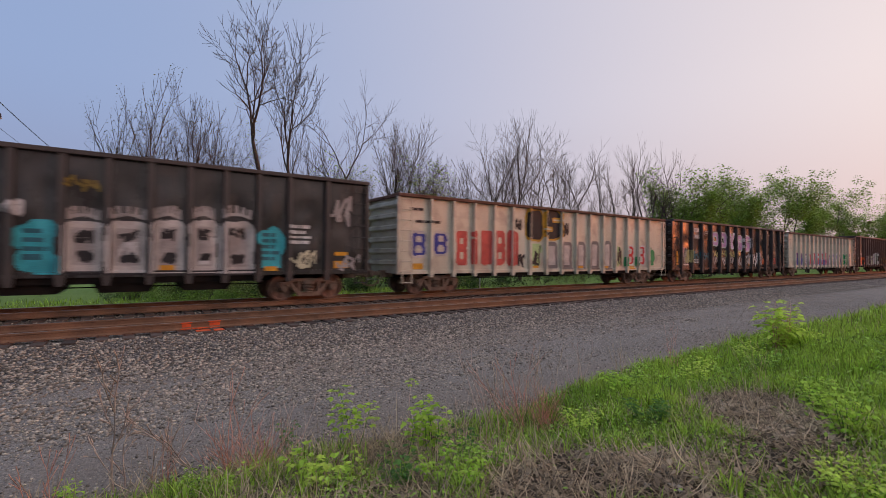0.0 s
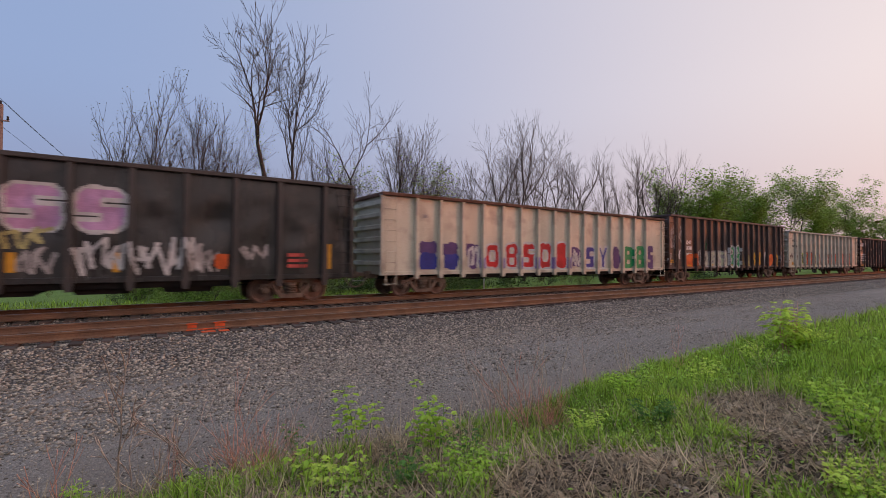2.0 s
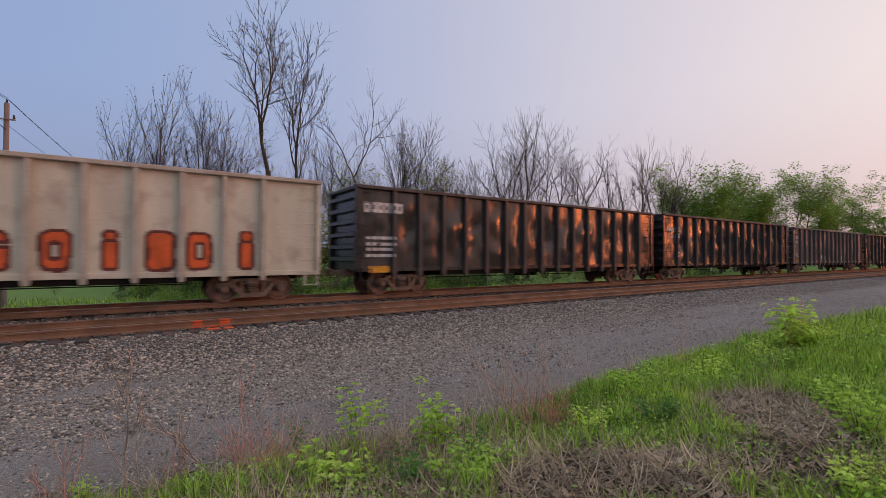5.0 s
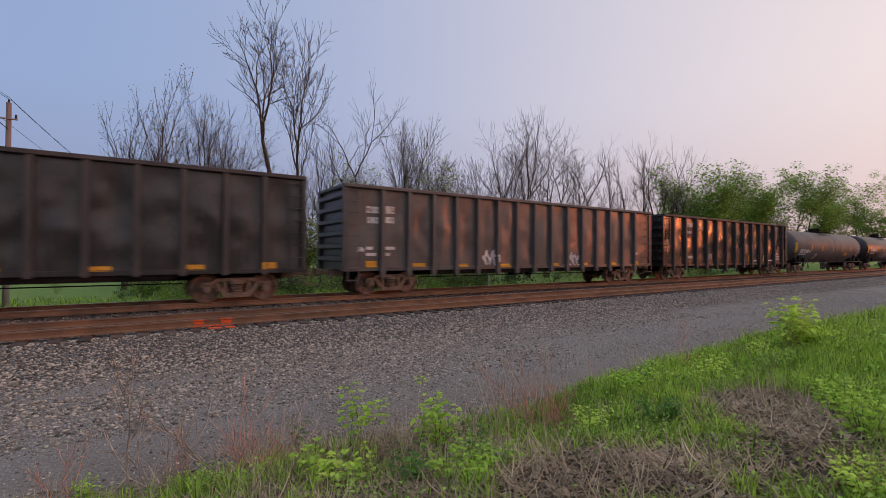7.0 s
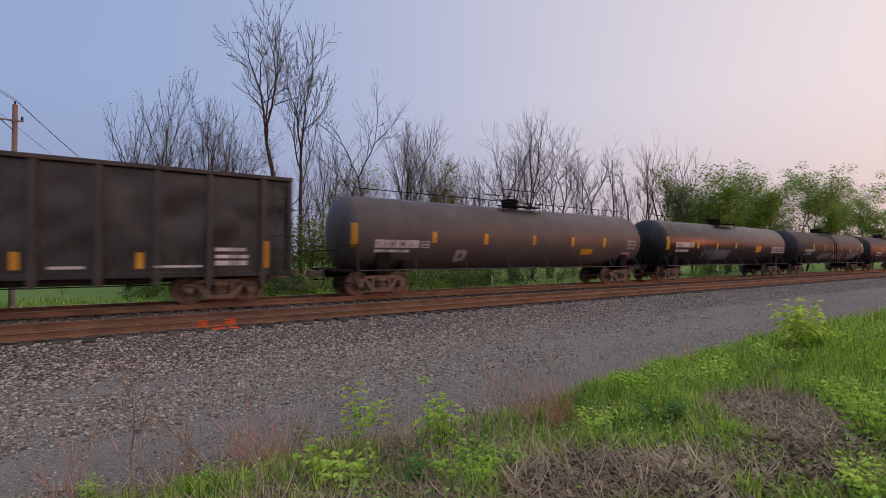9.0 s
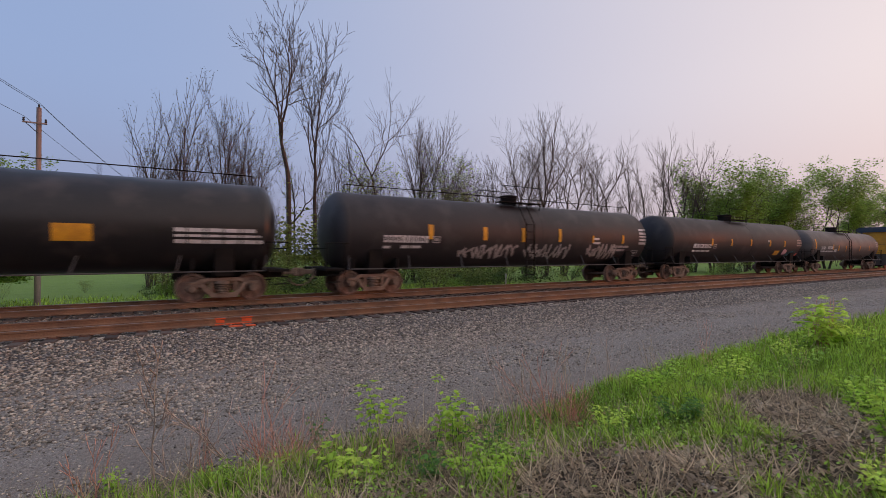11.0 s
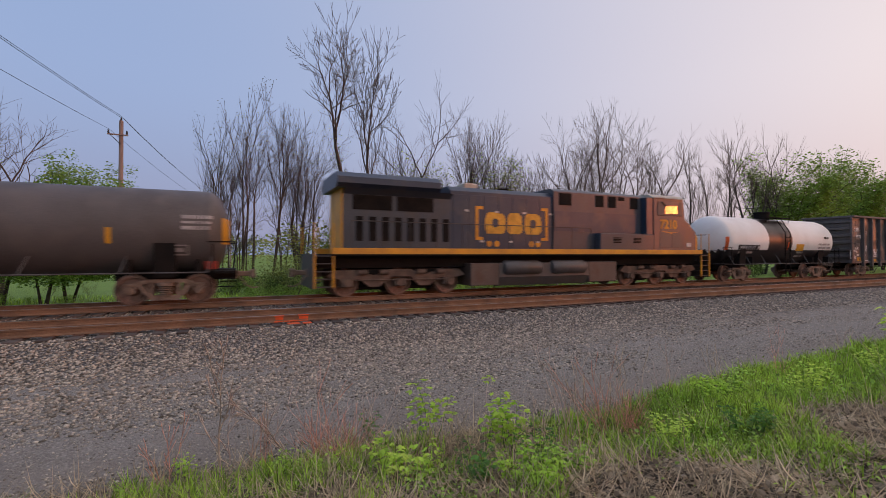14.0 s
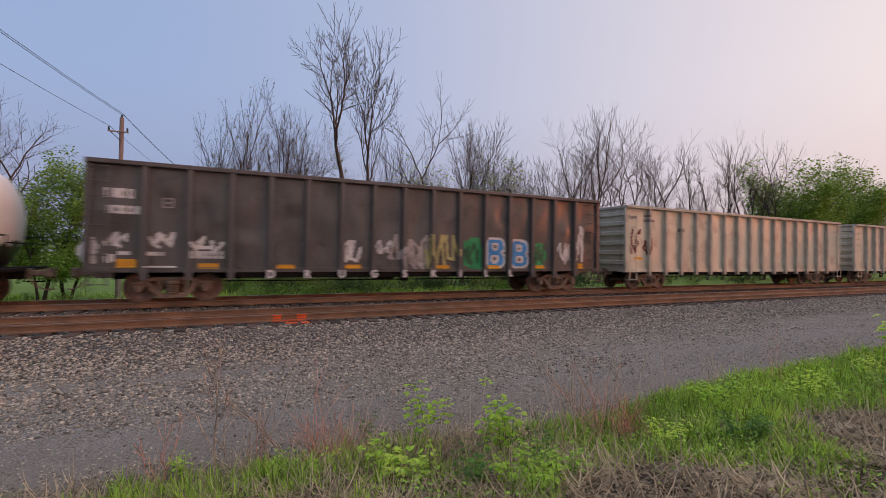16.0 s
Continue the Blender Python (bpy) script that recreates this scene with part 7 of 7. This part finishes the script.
def bank():
    r = np.random.RandomState(12)

    def field(n, x0, x1, y0, y1, skew, keep):
        x, y = x0 + (x1 - x0) * r.rand(n) ** skew, r.uniform(y0, y1, n)
        ok = np.array([b < bank_edge(a) and keep(a, b) for a, b in zip(x, y)])
        x, y = x[ok], y[ok]
        return x, y, np.array([ground_z(a, b) for a, b in zip(x, y)])

    def blades(n, x0, x1, y0, y1, h0, h1, w, keep, lean=0.35, skew=1.0):
        x, y, z = field(n, x0, x1, y0, y1, skew, keep)
        m = len(x)
        tall = np.array([0.65 + 0.6 * (noise.noise((a * 1.1, b * 1.1, 21)) + 0.5) for a, b in zip(x, y)])
        h = r.uniform(h0, h1, m) * tall
        return np.column_stack([x, y, z - 0.01 + (0.05 * r.rand(m) if lean > 1 else 0), r.uniform(0, 6.28, m), r.normal(0, lean, m) if lean < 1 else r.choice((-1, 1), m) * r.uniform(1.34, 1.58, m), np.full(m, w) * r.uniform(0.6, 1.5, m), h, h])

    def flat(n, x0, x1, y0, y1, s0, s1, keep, up, skew=1.0):
        x, y, z = field(n, x0, x1, y0, y1, skew, keep)
        m = len(x)
        s = r.uniform(s0, s1, m)
        return np.column_stack([x, y, z + r.rand(m) ** 1.5 * up, r.uniform(0, 6.28, m), r.normal(0, 0.5, m), s, s, s])

    def green(x, y):
        return lushness(x, y) > r.rand()

    def dry(x, y):
        return 1.15 - 0.75 * lushness(x, y) > r.rand()
    def tufted(x, y):
        return 0.35 + noise.noise((x * 0.7, y * 0.7, 3)) > r.rand()
    def tufts(n, x0, x1, y0, y1, h0, h1, w, skew=1.0):
        """Clumps of grass whose blades fan out from one root."""
        x, y, z = field(n, x0, x1, y0, y1, skew, green)
        rows = []
        for a, b, c in zip(x, y, z):
            h = r.uniform(h0, h1)
            for _ in range(r.randint(14, 30)):
                t, out = r.uniform(0, 6.28), r.rand()
                rows.append((a + math.cos(t) * 0.05 * out, b + math.sin(t) * 0.05 * out, c - 0.01, t - 1.571, -0.75 * out ** 1.5, w * r.uniform(0.6, 1.4), h * r.uniform(0.6, 1.1), h * r.uniform(0.6, 1.1)))
        return np.array(rows)
    grass = np.concatenate([tufts(700, 2.0, 7, 0.5, 4.9, 0.14, 0.3, 0.010), tufts(260, -0.9, 2.0, 3.6, 4.95, 0.12, 0.28, 0.008), tufts(700, 6, 16, 0, 5.1, 0.2, 0.42, 0.015), tufts(350, 15, 40, -2, 5.3, 0.3, 0.5, 0.028, 1.4), blades(24000, 1.5, 5.5, 0.4, 4.9, 0.06, 0.2, 0.011, green), blades(44000, 5.0, 13, 0.4, 4.9, 0.12, 0.32, 0.014, green), blades(34000, 11, 48, -4, 4.9, 0.2, 0.42, 0.026, green, 0.35, 1.5), blades(9000, -3.0, 4.0, 2.6, 5.0, 0.08, 0.22, 0.010, lambda x, y: noise.noise((x * 1.5, y * 1.5, 2)) > 0.16), blades(13000, -9, 1.8, -5, 3.6, 0.08, 0.24, 0.012, tufted), blades(6000, 1.5, 12, -5, 0.5, 0.1, 0.3, 0.014, tufted)])
    n = 13000
    x, y = r.uniform(-16, 26, n), 20.9 + 13 * r.rand(n) ** 1.6
    h = r.uniform(0.12, 0.34, n)
    far = np.column_stack([x, y, [ground_z(a, b) - 0.01 for a, b in zip(x, y)], r.uniform(0, 6.28, n), r.normal(0, 0.4, n), r.uniform(0.02, 0.05, n), h, h])
    grass = np.concatenate([grass, far])
    scatter("grass", BLADE_V, BLADE_F, grass, M_grass, "fresh green spring grass on bank and lawn", "grass")
    cover = np.concatenate([flat(34000, 1.2, 8, 0.3, 4.7, 0.015, 0.045, green, 0.2), flat(12000, 6, 14, 0, 5.0, 0.03, 0.07, green, 0.28), flat(9000, 10, 36, -4, 4.7, 0.05, 0.12, green, 0.3, 1.5), flat(1800, -3, 3, 2.8, 4.9, 0.02, 0.045, lambda x, y: noise.noise((x * 1.2, y * 1.2, 12)) > 0.08, 0.12), flat(7000, -9, 6, -5, 2.8, 0.02, 0.06, tufted, 0.16)])
    scatter("low_weeds", WEEDLEAF_V, WEEDLEAF_F, cover, M_cover, "low broad-leaved weeds covering the bank", "weeds")
    straw = np.concatenate([blades(26000, 0.5, 9, 0.5, 4.7, 0.12, 0.42, 0.008, dry, 1.3), blades(11000, -3, 3, 2.6, 4.9, 0.1, 0.36, 0.007, dry, 1.25), blades(700, -1.5, 4.2, 3.2, 4.8, 0.2, 0.5, 0.005, dry, 0.6), blades(5000, 11, 38, -2, 4.7, 0.25, 0.55, 0.01, lambda x, y: r.rand() < 0.3, 0.5), blades(16000, -9, 3, -5, 3.4, 0.12, 0.4, 0.009, dry, 1.3), blades(9000, 2, 9, -5, 0.8, 0.12, 0.4, 0.009, dry, 1.3)])
    scatter("straw", BLADE_V, BLADE_F, straw, M_straw, "flattened dead straw thatch on the bank", "straw")
    litter = np.concatenate([flat(22000, 1.0, 8, 0.4, 4.6, 0.025, 0.075, dry, 0.06), flat(1500, -2, 3, 3, 4.9, 0.02, 0.05, dry, 0.03), flat(9000, -9, 2.5, -5, 3.4, 0.025, 0.07, dry, 0.05), flat(6000, 2, 8, -5, 0.8, 0.025, 0.07, dry, 0.05)])
    scatter("leaf_litter", WEEDLEAF_V, WEEDLEAF_F, litter, M_deadleaf, "dry brown leaf litter under the weeds", "leaf litter")


bank()


def plant(name, label, x, y, height, stems, lean, leaf_size, leaf_n, leaf, stem, seed, bare=0.3, category="weed"):
    """A leafy shoot or bush: bent stems with leaves from part way up to the tip."""
    rng = random.Random(seed)
    r = np.random.RandomState(seed)
    ob = tagged(new(name), label, category)
    ob.location = (x, y, ground_z(x, y))
    P = []
    for k in range(stems):
        a = rng.uniform(0, 6.28)
        tip = Vector((math.cos(a) * lean * rng.uniform(0.3, 1), math.sin(a) * lean * rng.uniform(0.3, 1), 1)) * height * rng.uniform(0.65, 1.0)
        base = Vector((math.cos(a), math.sin(a), 0)) * 0.006 * stems
        bend = Vector((rng.uniform(-1, 1), rng.uniform(-1, 1), 0)) * 0.06 * height
        pts = [base.lerp(base + tip, t) + bend * math.sin(math.pi * t) for t in (0, 0.25, 0.5, 0.75, 1)]
        bm = bmesh.new()
        for i, (p, q) in enumerate(zip(pts, pts[1:])):
            tube(bm, p, q, 0.006 * (1 - i * 0.18) * (0.6 + height * 0.5), 0.006 * (0.82 - i * 0.18) * (0.6 + height * 0.5), 5, False)
        part("stem", bm, stem, ob)
        for i in range(leaf_n):
            t = bare + (1 - bare) * (i + 0.5) / max(1, leaf_n)
            j = min(3, int(t * 4))
            p = pts[j].lerp(pts[j + 1], t * 4 - j)
            s = leaf_size * rng.uniform(0.6, 1.2)
            for side in (0, math.pi):
                # a stalk with three leaflets
                w = rng.uniform(-0.5, 0.5) + i * 1.9 + side
                end = p + Vector((-math.sin(w), math.cos(w), rng.uniform(-0.1, 0.5))) * s * 0.7
                for turn in (-0.9, 0, 0.9):
                    v, k = w + turn, s * rng.uniform(0.5, 0.75)
                    P.append((end.x - math.sin(v) * k * 0.5, end.y + math.cos(v) * k * 0.5, end.z, v, rng.uniform(-0.6, 0.5), k, k, k))
    if P:
        scatter("foliage", WEEDLEAF_V, WEEDLEAF_F, P, leaf, "", "", ob)
    return ob


def brush(label, x, y, height, n, lean, material, seed, thick=0.0045):
    """A clump of dry branching stalks."""
    rng = random.Random(seed)
    ob = tagged(new("dry_brush"), label, "dry plant", "dry stalks on the bank")
    ob.location = (x, y, ground_z(x, y))
    for _ in range(n):
        segs, tips = [], []
        a = rng.uniform(0, 6.28)
        grow(rng, Vector((rng.uniform(-0.1, 0.1), rng.uniform(-0.1, 0.1), -0.03)), Vector((math.cos(a) * lean, math.sin(a) * lean, 1)), height * rng.uniform(0.45, 0.85), thick * rng.uniform(0.8, 1.4), 1 if n > 3 else 2, segs, tips, 0.0, 0.6, thick * 0.5)
        part("stalk", limb_mesh("stalk", segs, material), None, ob)
    return ob


SHOOT = "green leafy shoot on thin stem at road edge"
plant("leafy_weed", SHOOT, 1.77, 4.39, 0.66, 2, 0.35, 0.11, 7, M_weed, M_weeddark, 1, 0.4)
plant("leafy_weed", SHOOT, 1.95, 4.36, 0.74, 2, 0.3, 0.11, 7, M_weed, M_weeddark, 2, 0.45)
plant("leafy_weed", SHOOT, 2.35, 4.0, 0.55, 2, 0.4, 0.10, 7, M_weed, M_weeddark, 15, 0.4)
plant("leafy_weed", SHOOT, 2.47, 3.76, 0.70, 3, 0.25, 0.11, 9, M_weed, M_weeddark, 3, 0.2)
plant("leafy_weed", SHOOT, 2.56, 3.86, 0.62, 3, 0.3, 0.10, 8, M_weed, M_weeddark, 13, 0.25)
plant("leafy_weed", "single slender stem topped by small leaves", 2.61, 4.32, 0.97, 1, 0.05, 0.07, 4, M_weed, M_palestem, 4, 0.9)
plant("leafy_weed", "wilted plant with dark curled leaves", 1.38, 4.65, 0.34, 3, 0.6, 0.06, 6, M_weeddark, M_redstem, 7, 0.3)
for i, (x, y) in enumerate(((2.2, 2.78), (2.4, 3.1), (2.62, 3.5), (2.1, 3.05), (2.5, 2.9), (1.86, 3.3))):
    plant("leafy_weed", "bushy green weed clump", x, y, 0.26 + 0.04 * (i % 3), 9, 0.6, 0.06, 7, (M_weed, M_cover, M_weeddark)[i % 3], M_weed, 90 + i, 0.1)
plant("leafy_weed", "yellow-green spiky weed beside dry brush", 3.85, 3.0, 0.32, 12, 0.45, 0.05, 9, M_lime, M_weeddark, 10, 0.15)
plant("leafy_weed", "dark green bushy weed", 4.53, 2.68, 0.36, 12, 0.55, 0.06, 10, M_weeddark, M_weeddark, 11, 0.05)
plant("shrub_seedling", "bright yellow-green shrub standing above grass", 10.85, 3.6, 1.16, 12, 0.3, 0.2, 9, M_lime, M_redstem, 12, 0.2, "shrub")
plant("shrub_seedling", "bright green bushy plant on the bank", 4.0, 0.84, 0.2, 26, 0.7, 0.05, 9, M_lime, M_weeddark, 14, 0.1, "shrub")
for i, (x, y) in enumerate(((5.4, 3.6), (6.2, 3.9), (7.0, 3.4), (6.0, 1.6), (8.2, 3.0), (9.4, 3.6), (5.2, 1.2), (8.8, 1.6), (11, 3.2), (12.6, 2.2))):
    plant("leafy_weed", "bushy green weed clump in the grass", x, y, 0.4 + 0.05 * (i % 3), 9, 0.55, 0.08, 9, (M_weed, M_cover, M_lime)[i % 3], M_weeddark, 30 + i, 0.1)
for i, (x, y) in enumerate(((-0.35, 4.85), (0.45, 4.2), (0.75, 4.1))):
    plant("leafy_weed", "small green tuft at road edge", x, y, 0.2, 6, 0.7, 0.05, 5, (M_weed, M_cover)[i % 2], M_weed, 50 + i, 0.1)
brush("reddish dry brush at road edge", 0.86, 4.5, 0.55, 26, 0.8, M_redstem, 1, 0.004)
brush("reddish dry brush at road edge", 1.02, 4.3, 0.45, 22, 1.0, M_redstem, 2, 0.004)
brush("bare pale branching stalk", -0.1, 4.95, 1.05, 1, 0.35, M_palestem, 3, 0.012)
brush("bare pale branching stalk", 0.07, 4.99, 0.8, 1, 0.3, M_palestem, 4, 0.011)
brush("bare pale branching stalk", 0.65, 4.6, 0.75, 1, 0.7, M_palestem, 9, 0.011)
brush("reddish brown dry brush beside thatch", 3.98, 3.65, 0.5, 30, 0.4, M_redstem, 5, 0.004)
brush("reddish brown dry brush beside thatch", 3.8, 3.4, 0.36, 24, 0.7, M_redstem, 6, 0.004)
for i, (x, y, h) in enumerate(((0.2, 4.72, 0.8), (0.75, 4.62, 0.85), (1.25, 4.6, 0.75), (-0.5, 4.75, 0.6), (3.4, 3.9, 0.9), (3.8, 3.8, 0.85))):
    brush("pale arching dry stalks at road edge", x, y, h, 5, 0.45, (M_palestem, M_redstem)[i % 2], 70 + i, 0.0065)
for i, (x, y) in enumerate(((1.19, 3.68), (1.32, 3.55), (1.51, 3.5), (1.4, 3.75), (1.62, 3.7), (1.25, 3.85))):
    plant("leafy_weed", "low seedling with bright leaves", x, y, 0.2 + 0.04 * (i % 3), 2, 0.8, 0.09, 4, (M_lime, M_weed)[i % 3 == 2], M_weed, 80 + i, 0.2)
for i, (x, y, h) in enumerate(((3.11, 3.61, 0.85), (2.91, 3.21, 0.8), (3.63, 3.67, 0.85), (4.0, 4.0, 0.8), (4.5, 4.1, 0.75), (0.3, 4.75, 0.5), (5.3, 4.2, 0.7), (6.4, 4.2, 0.8), (7.9, 4.2, 0.8), (9.5, 4.1, 0.8), (6.9, 2.6, 0.8), (1.0, 4.4, 0.6), (2.6, 3.4, 0.6))):
    brush("tall dry grass stalks", x, y, h, 5, 0.18, (M_palestem, M_straw, M_redstem)[i % 3], 20 + i, 0.004)


# ---- movement ----
def motions():
    for car, x in TRAIN:
        walk(car, [(t, pose(x - SPEED * t, Y_CAR, 0)) for t in (0, 0.5, 4, 8, 12, 15.5, 16)])
    # the wheels roll; wheelsets at the same place in their trucks share one set of keys
    rolled = {}
    for w, at, r in AXLES:
        if (at, r) not in rolled:
            step = math.degrees(SPEED / FPS / r)
            walk(w, [(k / FPS, pose(*at, 0, -step * k, 0)) for k in range(16 * FPS + 1)])
            rolled[at, r] = w.animation_data
        else:
            keys = rolled[at, r]
            w.rotation_mode = "QUATERNION"
            data = w.animation_data_create()
            data.action, data.action_slot = keys.action, keys.action_slot


motions()
